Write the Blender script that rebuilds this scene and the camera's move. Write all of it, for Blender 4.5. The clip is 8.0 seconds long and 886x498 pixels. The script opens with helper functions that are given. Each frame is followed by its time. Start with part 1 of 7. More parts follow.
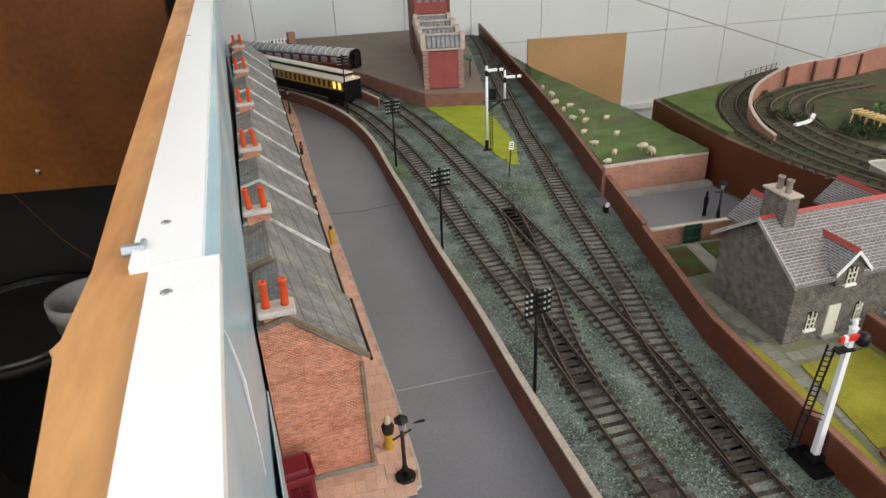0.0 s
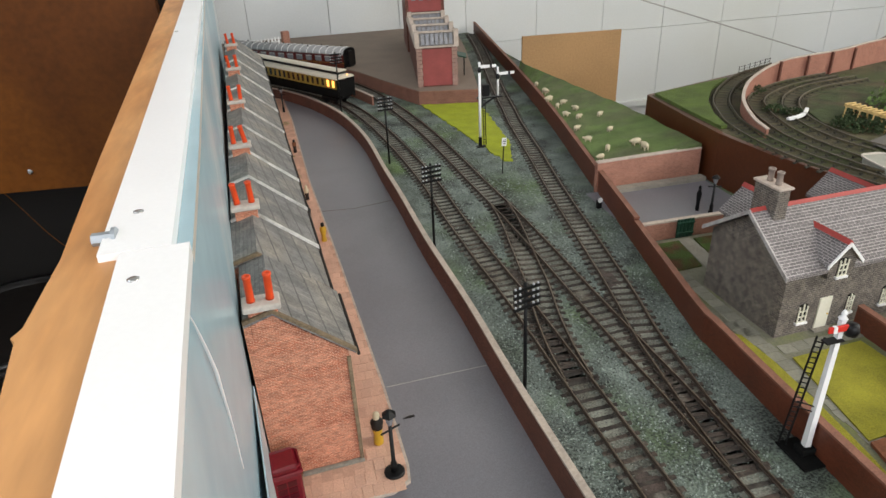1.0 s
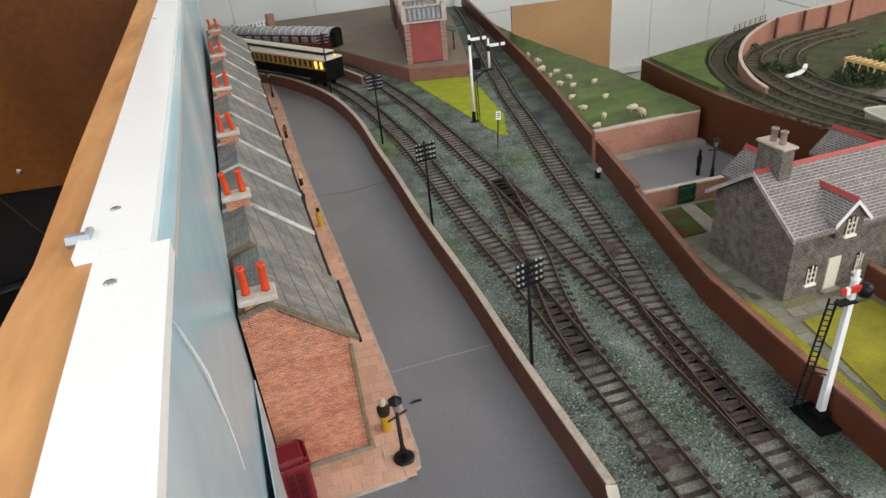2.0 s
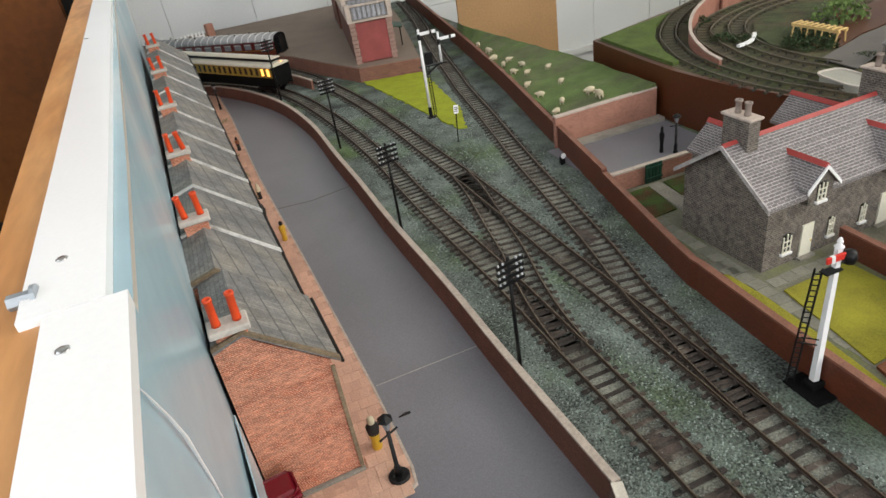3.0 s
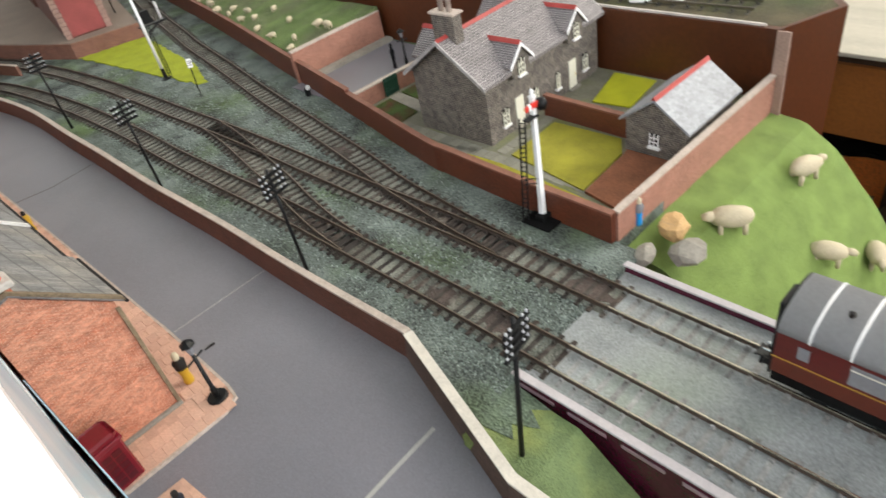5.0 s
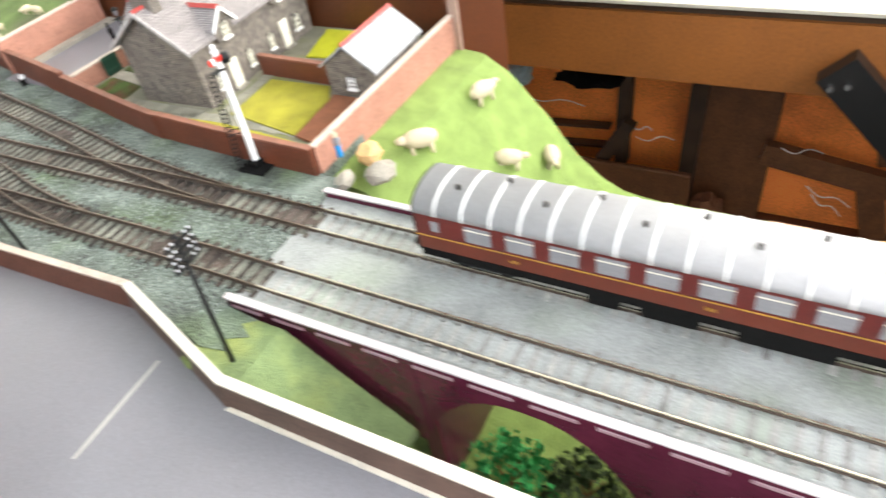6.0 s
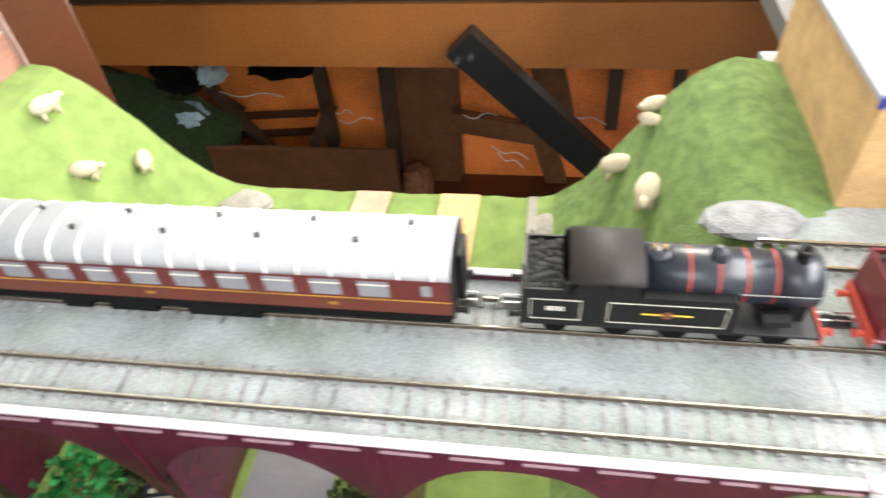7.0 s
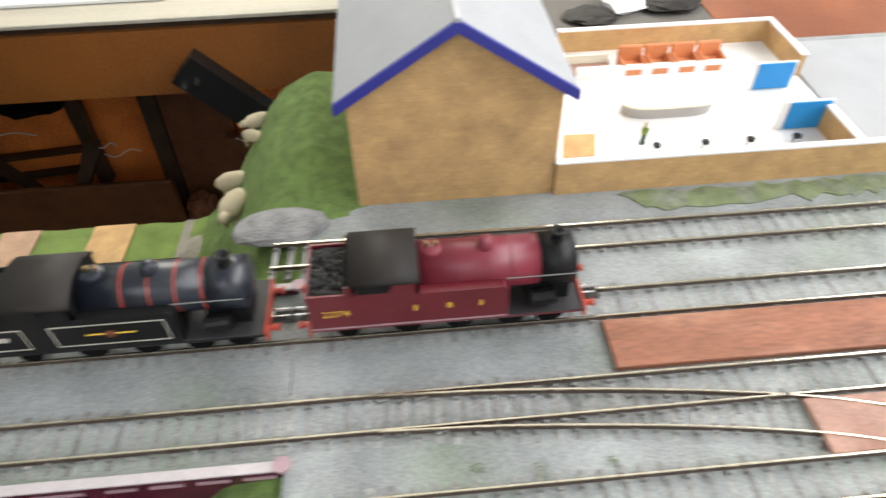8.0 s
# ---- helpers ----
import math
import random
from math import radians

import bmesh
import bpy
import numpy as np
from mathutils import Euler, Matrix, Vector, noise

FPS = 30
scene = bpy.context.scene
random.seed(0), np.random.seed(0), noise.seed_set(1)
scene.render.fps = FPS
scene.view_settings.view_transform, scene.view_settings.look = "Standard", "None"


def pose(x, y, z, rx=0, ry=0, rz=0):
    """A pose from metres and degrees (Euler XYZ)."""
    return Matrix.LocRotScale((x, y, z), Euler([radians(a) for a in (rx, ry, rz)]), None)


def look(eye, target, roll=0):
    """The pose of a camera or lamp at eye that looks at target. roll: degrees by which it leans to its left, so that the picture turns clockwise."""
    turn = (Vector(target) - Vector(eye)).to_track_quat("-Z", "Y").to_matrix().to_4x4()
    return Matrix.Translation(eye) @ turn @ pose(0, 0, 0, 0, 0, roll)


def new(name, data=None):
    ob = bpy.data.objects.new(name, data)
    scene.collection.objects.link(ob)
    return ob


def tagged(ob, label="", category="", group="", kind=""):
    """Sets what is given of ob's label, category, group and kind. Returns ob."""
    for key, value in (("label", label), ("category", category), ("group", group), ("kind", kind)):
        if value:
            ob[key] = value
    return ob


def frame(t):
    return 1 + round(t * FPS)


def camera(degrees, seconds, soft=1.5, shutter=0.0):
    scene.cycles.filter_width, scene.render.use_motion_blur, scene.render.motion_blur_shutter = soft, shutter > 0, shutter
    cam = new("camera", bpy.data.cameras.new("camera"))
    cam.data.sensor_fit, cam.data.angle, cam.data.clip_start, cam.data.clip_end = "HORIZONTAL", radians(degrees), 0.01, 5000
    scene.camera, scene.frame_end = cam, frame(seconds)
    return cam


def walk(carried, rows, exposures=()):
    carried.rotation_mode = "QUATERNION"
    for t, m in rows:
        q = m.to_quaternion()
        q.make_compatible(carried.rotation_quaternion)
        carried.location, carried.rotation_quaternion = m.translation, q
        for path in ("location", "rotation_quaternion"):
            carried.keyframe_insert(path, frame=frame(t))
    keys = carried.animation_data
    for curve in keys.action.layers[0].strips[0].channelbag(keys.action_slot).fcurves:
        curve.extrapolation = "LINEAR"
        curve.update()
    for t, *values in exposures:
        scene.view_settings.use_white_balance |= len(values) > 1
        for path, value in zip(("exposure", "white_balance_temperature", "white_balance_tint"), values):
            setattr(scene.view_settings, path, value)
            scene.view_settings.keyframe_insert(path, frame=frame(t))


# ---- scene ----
EXPO = [(0, 0.1), (3.5, 0.1), (4.2, 0.3), (5.3, 0.85), (5.5, 1.25), (6.0, 1.55), (7.0, 1.65), (7.5, 1.68), (7.8, 0.9), (8.0, 0.45)]
cam = camera(68.8, 8.0, soft=1.5, shutter=0.35)
PATH = [
    (0, (-0.1688, -0.1041, 0.2701), (-0.1083, 0.1546, 0.1308), -2.29),
    (0.5, (-0.1633, -0.1060, 0.2674), (-0.1038, 0.1540, 0.1302), -2.55),
    (1, (-0.1627, -0.1054, 0.2658), (-0.1018, 0.1532, 0.1265), -2.64),
    (1.5, (-0.1599, -0.1043, 0.2639), (-0.1039, 0.1525, 0.1193), -4.27),
    (3, (-0.1612, -0.0802, 0.2608), (-0.0872, 0.1674, 0.1084), -9.50),
    (3.5, (-0.1635, -0.0824, 0.2611), (-0.0769, 0.1612, 0.1089), -10.14),
    (4, (-0.1719, -0.0879, 0.2573), (-0.0632, 0.1451, 0.1027), -9.75),
    (4.2, (-0.1766, -0.0942, 0.2560), (-0.0588, 0.1317, 0.0975), -10.80),
    (5.3, (-0.1765, -0.1419, 0.2462), (-0.0242, 0.0358, 0.0586), -13.04),
    (5.5, (-0.1766, -0.1562, 0.2500), (-0.0196, 0.0130, 0.0584), -13.71),
    (5.7, (-0.1725, -0.1817, 0.2595), (-0.0101, -0.0292, 0.0586), -13.49),
    (6, (-0.1770, -0.2203, 0.2419), (0.0061, -0.0939, 0.0406), -11.14),
    (6.3, (-0.1691, -0.2778, 0.2459), (0.0189, -0.1755, 0.0358), -9.58),
    (6.5, (-0.1610, -0.2962, 0.2395), (0.0364, -0.2175, 0.0277), -7.43),
    (6.7, (-0.1550, -0.3380, 0.2436), (0.0459, -0.2752, 0.0299), -6.60),
    (7, (-0.1527, -0.3889, 0.2474), (0.0526, -0.3479, 0.0326), -5.50),
    (7.5, (-0.1524, -0.4842, 0.2490), (0.0558, -0.4727, 0.0333), -3.86),
    (8, (-0.1582, -0.5784, 0.2481), (0.0529, -0.5939, 0.0355), -1.29),
]
walk(cam, [(t, look(eye, target, roll)) for t, eye, target, roll in PATH],
     exposures=EXPO)

# ---- light ----
world = bpy.data.worlds.new("daylight")
scene.world = world
world.use_nodes = True
wn = world.node_tree.nodes
sky = wn.new("ShaderNodeTexSky")
sky.sky_type, sky.sun_disc = "NISHITA", False
sky.sun_elevation, sky.sun_rotation = radians(40), radians(-70)
world.node_tree.links.new(sky.outputs[0], wn["Background"].inputs[0])
wn["Background"].inputs[1].default_value = 0.12


def area(name, loc, target, sx, sy, power, colour=(1, 1, 1)):
    lamp = bpy.data.lights.new(name, "AREA")
    lamp.shape, lamp.size, lamp.size_y, lamp.energy, lamp.color = "RECTANGLE", sx, sy, power, colour
    ob = new(name, lamp)
    ob.matrix_world = look(loc, target)
    return ob


area("window_light", (-1.27, 0.3, 1.05), (0.1, 0.4, 0.0), 1.5, 0.9, 6, (0.88, 0.94, 1.0))
# assumed south window, out of view, added as the main light
area("window_light", (0.0, -1.98, 0.95), (0.0, 0.0, 0.0), 2.0, 1.0, 36, (1.0, 0.985, 0.98))
area("window_light", (1.87, -0.5, 1.15), (0.0, 0.0, 0.0), 1.5, 0.9, 34, (1.0, 0.94, 0.82))


# ---- materials ----
def mat(name, base, rough=0.7, metal=0.0, var=0.25, scale=60.0, fine=600.0, bump=0.2, depth=0.0006,
        stretch=None, tint=None, tint_scale=8.0, tint_lo=0.45, tint_hi=0.65, island=0.0, spec=0.5, brick=None, glow=0.0, course=0.72):
    m = bpy.data.materials.new(name)
    m.use_nodes = True
    n, l = m.node_tree.nodes, m.node_tree.links
    b = n["Principled BSDF"]
    b.inputs["Roughness"].default_value, b.inputs["Metallic"].default_value = rough, metal
    b.inputs["Specular IOR Level"].default_value = spec
    co = n.new("ShaderNodeTexCoord")
    geo = n.new("ShaderNodeNewGeometry")

    def tex(s, detail=4.0):
        t = n.new("ShaderNodeTexNoise")
        t.inputs["Scale"].default_value, t.inputs["Detail"].default_value = s, detail
        if stretch:
            mp = n.new("ShaderNodeVectorMath")
            mp.operation = "MULTIPLY"
            mp.inputs[1].default_value = stretch
            l.new(geo.outputs["Position"], mp.inputs[0])
            l.new(mp.outputs[0], t.inputs["Vector"])
        else:
            l.new(geo.outputs["Position"], t.inputs["Vector"])
        return t
    a, f = tex(scale), tex(fine, 3.0)
    add = n.new("ShaderNodeMath")
    add.operation = "ADD"
    l.new(a.outputs["Fac"], add.inputs[0])
    l.new(f.outputs["Fac"], add.inputs[1])
    rng = n.new("ShaderNodeMapRange")
    rng.inputs["From Min"].default_value, rng.inputs["From Max"].default_value = 0.7, 1.3
    rng.inputs["To Min"].default_value, rng.inputs["To Max"].default_value = 1 - var, 1 + var
    l.new(add.outputs[0], rng.inputs["Value"])
    val = rng.outputs[0]
    if island:
        rr = n.new("ShaderNodeMapRange")
        rr.inputs["To Min"].default_value, rr.inputs["To Max"].default_value = 1 - island, 1 + island
        info = n.new("ShaderNodeObjectInfo")
        sm = n.new("ShaderNodeMath")
        sm.operation = "ADD"
        l.new(info.outputs["Random"], sm.inputs[0])
        l.new(geo.outputs["Random Per Island"], sm.inputs[1])
        fr = n.new("ShaderNodeMath")
        fr.operation = "FRACT"
        l.new(sm.outputs[0], fr.inputs[0])
        l.new(fr.outputs[0], rr.inputs["Value"])
        mm = n.new("ShaderNodeMath")
        mm.operation = "MULTIPLY"
        l.new(val, mm.inputs[0])
        l.new(rr.outputs[0], mm.inputs[1])
        val = mm.outputs[0]
    if tint:
        tt = tex(tint_scale, 6.0)
        tr = n.new("ShaderNodeMapRange")
        tr.inputs["From Min"].default_value, tr.inputs["From Max"].default_value = tint_lo, tint_hi
        l.new(tt.outputs["Fac"], tr.inputs["Value"])
        mx = n.new("ShaderNodeMix")
        mx.data_type = "RGBA"
        mx.inputs["A"].default_value, mx.inputs["B"].default_value = (*base, 1), (*tint, 1)
        l.new(tr.outputs[0], mx.inputs["Factor"])
        colour = mx.outputs["Result"]
    else:
        rgb = n.new("ShaderNodeRGB")
        rgb.outputs[0].default_value = (*base, 1)
        colour = rgb.outputs[0]
    if brick:
        # printed courses: width and height of a piece in millimetres, joint colour, how u and v run
        bw, bhh, joint, size, uu, vv = brick
        dots = []
        for w in (uu, vv):
            d = n.new("ShaderNodeVectorMath")
            d.operation = "DOT_PRODUCT"
            d.inputs[1].default_value = tuple(1000 * k for k in w)
            l.new(geo.outputs["Position"], d.inputs[0])
            dots.append(d)
        xyz = n.new("ShaderNodeCombineXYZ")
        l.new(dots[0].outputs["Value"], xyz.inputs[0])
        l.new(dots[1].outputs["Value"], xyz.inputs[1])
        br = n.new("ShaderNodeTexBrick")
        br.inputs["Scale"].default_value = 1.0
        br.inputs["Brick Width"].default_value, br.inputs["Row Height"].default_value = bw, bhh
        br.inputs["Mortar Size"].default_value, br.inputs["Mortar Smooth"].default_value = size, 0.4
        br.inputs["Mortar"].default_value = (*joint, 1)
        dk = n.new("ShaderNodeVectorMath")
        dk.operation = "SCALE"
        dk.inputs["Scale"].default_value = course
        l.new(colour, dk.inputs[0])
        l.new(colour, br.inputs["Color1"])
        l.new(dk.outputs[0], br.inputs["Color2"])
        l.new(xyz.outputs[0], br.inputs["Vector"])
        colour = br.outputs["Color"]
    sc = n.new("ShaderNodeVectorMath")
    sc.operation = "SCALE"
    l.new(colour, sc.inputs[0])
    l.new(val, sc.inputs["Scale"])
    l.new(sc.outputs[0], b.inputs["Base Color"])
    if glow:
        b.inputs["Emission Color"].default_value = (*base, 1)
        b.inputs["Emission Strength"].default_value = glow
    if bump:
        bp = n.new("ShaderNodeBump")
        bp.inputs["Strength"].default_value, bp.inputs["Distance"].default_value = bump, depth
        l.new(f.outputs["Fac"], bp.inputs["Height"])
        l.new(bp.outputs[0], b.inputs["Normal"])
    return m


M_ballast = mat("ballast", (0.12, 0.145, 0.13), 0.9, var=0.95, scale=30, fine=700, bump=1.0, depth=0.002, tint=(0.075, 0.115, 0.042), tint_scale=11, tint_lo=0.48, tint_hi=0.68)
# brighter copy of the ballast: stronger light at bridge and station is in its colour
M_ballast2 = mat("lit_ballast", (0.28, 0.296, 0.297), 0.85, var=0.35, scale=25, fine=900, bump=0.6, depth=0.001, tint=(0.2, 0.235, 0.185), tint_scale=14, tint_lo=0.5, tint_hi=0.75)
M_rail2 = mat("polished_rail", (0.8, 0.72, 0.58), 0.22, metal=1.0, var=0.15, scale=200, bump=0.0)
M_sleeper2 = mat("dusty_sleeper", (0.26, 0.258, 0.25), 0.85, var=0.3, scale=150, island=0.25)
M_trackdirt = mat("stained_ballast", (0.17, 0.172, 0.145), 0.9, var=0.75, scale=45, fine=800, bump=1.0, depth=0.0015, tint=(0.1, 0.08, 0.06), tint_scale=20, tint_lo=0.5, tint_hi=0.7)
M_seam = mat("seam_filler", (0.5, 0.5, 0.49), 0.8, var=0.1)
M_shedpane = mat("shed_pane", (0.2, 0.2, 0.22), 0.3, var=0.2, scale=300, bump=0.0)
M_potgrey = mat("pale_clay_pot", (0.25, 0.2, 0.17), 0.8, var=0.15, scale=120)
M_raised = mat("brown_ballast", (0.07, 0.057, 0.028), 0.9, var=0.6, scale=40, fine=600, bump=0.8, depth=0.001, tint=(0.047, 0.058, 0.016), tint_scale=18, tint_lo=0.45, tint_hi=0.65)
M_raildull = mat("dull_rail", (0.11, 0.09, 0.068), 0.6, var=0.3, scale=150, bump=0.0)
M_dullsleeper = mat("dull_sleeper", (0.055, 0.049, 0.037), 0.9, var=0.3, scale=150, island=0.2)
M_mossy = mat("dark_moss", (0.05, 0.065, 0.022), 0.95, var=0.5, scale=70, fine=900, bump=1.0, depth=0.002, tint=(0.08, 0.055, 0.03), tint_scale=25)
M_cloudy = mat("cloudy_plastic", (0.33, 0.32, 0.27), 0.3, var=0.1, scale=60, bump=0.0)
M_verge = mat("weathered_verge", (0.2, 0.145, 0.09), 0.85, var=0.4, scale=120, fine=900)
M_verge_white = mat("chipped_white_verge", (0.58, 0.57, 0.55), 0.7, var=0.35, scale=90, fine=900, tint=(0.3, 0.28, 0.25), tint_scale=60, tint_lo=0.52, tint_hi=0.68)
M_stone_chip = mat("ballast_chip", (0.175, 0.205, 0.183), 0.85, var=0.3, island=0.85)
M_road = mat("road_card", (0.178, 0.173, 0.194), 0.42, var=0.18, scale=14, fine=1200, tint=(0.158, 0.154, 0.175), tint_scale=7, bump=0.15, depth=0.0003)
M_paving = mat("paving", (0.62, 0.38, 0.28), 0.75, var=0.15, scale=40, fine=900, brick=(9, 6, (0.5, 0.3, 0.22), 0.25, (0, 1, 0), (1, 0, 0)))
M_brickred = mat("red_brick_paper", (0.12, 0.036, 0.021), 0.7, var=0.22, scale=60, fine=900, brick=(3.0, 1.0, (0.19, 0.085, 0.06), 0.08, (1, 1, 0), (0, 0, 1)))
M_brickdark = mat("dark_brick_paper", (0.115, 0.04, 0.025), 0.7, var=0.22, scale=60, fine=900, brick=(3.0, 1.0, (0.15, 0.07, 0.05), 0.08, (1, 1, 0), (0, 0, 1)))
M_brickgrime = mat("grimy_brick_paper", (0.1, 0.056, 0.042), 0.7, var=0.25, scale=60, fine=900, brick=(3.0, 1.0, (0.13, 0.08, 0.062), 0.08, (1, 1, 0), (0, 0, 1)))
M_pinkwall = mat("pink_brick_paper", (0.36, 0.165, 0.115), 0.75, var=0.18, scale=60, fine=900, brick=(3.0, 1.0, (0.4, 0.22, 0.16), 0.08, (1, 1, 0), (0, 0, 1)))
M_soot = mat("soot_black", (0.006, 0.006, 0.006), 0.95, var=0.3, spec=0.1)
M_platbrick = mat("brown_brick_paper", (0.22, 0.095, 0.065), 0.75, var=0.2, scale=60, fine=900, brick=(3.0, 1.0, (0.26, 0.14, 0.1), 0.08, (1, 1, 0), (0, 0, 1)))
M_boxpane = mat("dark_crimson_pane", (0.07, 0.004, 0.008), 0.2, var=0.1, bump=0.0)
M_zinc = mat("zinc", (0.4, 0.44, 0.48), 0.45, metal=0.6, var=0.1, bump=0.0)
M_outroof = mat("pale_slate_card", (0.3, 0.31, 0.33), 0.55, var=0.15, scale=50, fine=700, brick=(3.6, 1.9, (0.25, 0.26, 0.28), 0.12, (1, 0, 0), (0, 0, 1.3)))
M_paving_slab = mat("paving_slab", (0.6, 0.37, 0.275), 0.75, var=0.15, scale=40, fine=900, island=0.08)
M_flag = mat("flagstone", (0.2, 0.195, 0.155), 0.85, var=0.2, scale=80, island=0.15)
M_coping = mat("coping", (0.45, 0.375, 0.32), 0.8, var=0.2, scale=100)
M_mortar = mat("mortar", (0.3, 0.2, 0.16), 0.9, var=0.2)
M_rail = mat("rail_steel", (0.24, 0.19, 0.15), 0.35, metal=1.0, var=0.25, scale=200, bump=0.0)
M_railside = mat("rail_rust", (0.05, 0.032, 0.022), 0.7, var=0.3, scale=200)
M_sleeper = mat("sleeper", (0.04, 0.029, 0.023), 0.85, var=0.5, scale=150, island=0.5, tint=(0.1, 0.09, 0.075), tint_scale=140, tint_lo=0.5, tint_hi=0.72)
M_field = mat("field_flock", (0.12, 0.18, 0.05), 0.95, var=0.35, scale=50, fine=1400, bump=1.0, depth=0.002, tint=(0.12, 0.14, 0.06), tint_scale=22)
M_boxred = mat("crimson_gloss", (0.15, 0.006, 0.014), 0.2, var=0.1, bump=0.0)
M_cornergrass = mat("olive_flock", (0.09, 0.135, 0.022), 0.95, var=0.35, scale=50, fine=1400, bump=1.0, depth=0.002)
M_yellowgrass = mat("yellow_flock", (0.45, 0.46, 0.012), 0.95, var=0.2, scale=60, fine=1400, bump=0.8, depth=0.001)
M_lime = mat("grass_lime", (0.3, 0.34, 0.012), 0.95, var=0.2, scale=60, fine=1400, bump=0.8, depth=0.001)
M_white = mat("white_paint", (0.8, 0.8, 0.8), 0.4, var=0.03, scale=20, bump=0.05)
M_wall = mat("wall_panel", (0.68, 0.7, 0.7), 0.5, var=0.05, scale=6, fine=300, bump=0.05, tint=(0.62, 0.635, 0.61), tint_scale=3)
M_skyblue = mat("sky_board", (0.38, 0.55, 0.64), 0.25, var=0.06, scale=6, fine=60, bump=0.02, tint=(0.62, 0.7, 0.74), tint_scale=5)
M_wood = mat("pine_wood", (0.62, 0.31, 0.115), 0.5, var=0.18, scale=18, fine=220, bump=0.1, stretch=(1, 0.18, 1), tint=(0.46, 0.2, 0.06), tint_scale=45)
M_hard = mat("hardboard", (0.19, 0.063, 0.007), 0.55, var=0.2, scale=8, fine=120, bump=0.05, spec=0.2, tint=(0.1, 0.03, 0.004), tint_scale=3)
M_ply = mat("ply_offcut", (0.36, 0.21, 0.09), 0.6, var=0.15, scale=10, fine=300, bump=0.1)
M_fascia = mat("brown_fascia", (0.075, 0.02, 0.005), 0.4, var=0.2, scale=15, fine=300, bump=0.05)
M_black = mat("black_paint", (0.0055, 0.0055, 0.006), 0.45, var=0.2, bump=0.0, spec=0.25)
M_slate = mat("slate_paper", (0.225, 0.218, 0.215), 0.6, var=0.35, scale=70, fine=700, tint=(0.3, 0.27, 0.235), tint_scale=35, brick=(2.6, 2.2, (0.1, 0.096, 0.094), 0.13, (0, 1, 0), (0.6, 0, 1)))
M_cotroof = mat("cottage_slate", (0.14, 0.127, 0.127), 0.65, var=0.22, scale=70, fine=700, brick=(5.2, 1.7, (0.33, 0.3, 0.295), 0.26, (1, 0, 0), (0, 0, 1.3)))
M_dormroof = mat("dormer_slate", (0.13, 0.118, 0.118), 0.65, var=0.22, scale=70, fine=700, brick=(4.2, 1.7, (0.33, 0.3, 0.295), 0.26, (0, 1, 0), (0, 0, 1.3)))
M_greystone = mat("grey_stone_paper", (0.135, 0.113, 0.092), 0.85, var=0.5, scale=220, fine=900, tint=(0.07, 0.06, 0.052), tint_scale=180, brick=(3.6, 1.6, (0.18, 0.16, 0.14), 0.3, (1, 1, 0), (0, 0, 1)), bump=0.3)
M_terrace = mat("orange_brick", (0.6, 0.23, 0.135), 0.75, var=0.38, scale=260, fine=900, stretch=(1, 1, 2.6), tint=(0.42, 0.11, 0.05), tint_scale=55, tint_lo=0.42, tint_hi=0.66, brick=(3.0, 1.0, (0.7, 0.4, 0.28), 0.13, (1, 1, 0), (0, 0, 1)))
M_orange = mat("orange_pot", (0.75, 0.07, 0.01), 0.5, var=0.08, bump=0.0)
M_zincgrey = mat("grey_verge", (0.34, 0.32, 0.31), 0.7, var=0.3, scale=120)
M_redridge = mat("red_ridge", (0.34, 0.042, 0.035), 0.6, var=0.15)
M_maroon = mat("maroon", (0.125, 0.012, 0.02), 0.3, var=0.12, scale=60, bump=0.0)
M_bridge = mat("maroon_bridge", (0.08, 0.012, 0.028), 0.25, var=0.2, scale=60, bump=0.05)
M_roofgrey = mat("coach_roof", (0.29, 0.29, 0.3), 0.6, var=0.08, bump=0.0, spec=0.25)
M_cream = mat("cream", (0.5, 0.43, 0.3), 0.8, var=0.15, fine=900, bump=0.4)
# near-black base, so the shade below the hardboard is in the colour
M_dark = mat("near_black", (0.007, 0.006, 0.005), 0.7, var=0.4, scale=8)
M_brownboard = mat("brown_stained_board", (0.17, 0.046, 0.016), 0.5, var=0.2, scale=15, fine=300, bump=0.05, tint=(0.24, 0.075, 0.03), tint_scale=8)
M_earth = mat("red_earth", (0.2, 0.075, 0.035), 0.9, var=0.3, scale=60)
M_pale = mat("pale_stone", (0.25, 0.23, 0.195), 0.85, var=0.25, scale=80)
M_buff = mat("buff_stone_paper", (0.55, 0.345, 0.15), 0.8, course=0.9, var=0.2, scale=60, fine=900, tint=(0.42, 0.26, 0.12), tint_scale=38, tint_lo=0.5, tint_hi=0.72, brick=(7.0, 3.4, (0.46, 0.3, 0.15), 0.16, (1, 1, 0), (0, 0, 1)))
M_darkleg = mat("dark_brown_timber", (0.05, 0.027, 0.014), 0.6, var=0.3, scale=30)
M_oil = mat("oil_stained_ballast", (0.07, 0.05, 0.042), 0.8, var=0.6, scale=90, fine=800, bump=1.0, depth=0.0015)
M_blue = mat("blue_trim", (0.03, 0.035, 0.26), 0.5, var=0.1, bump=0)


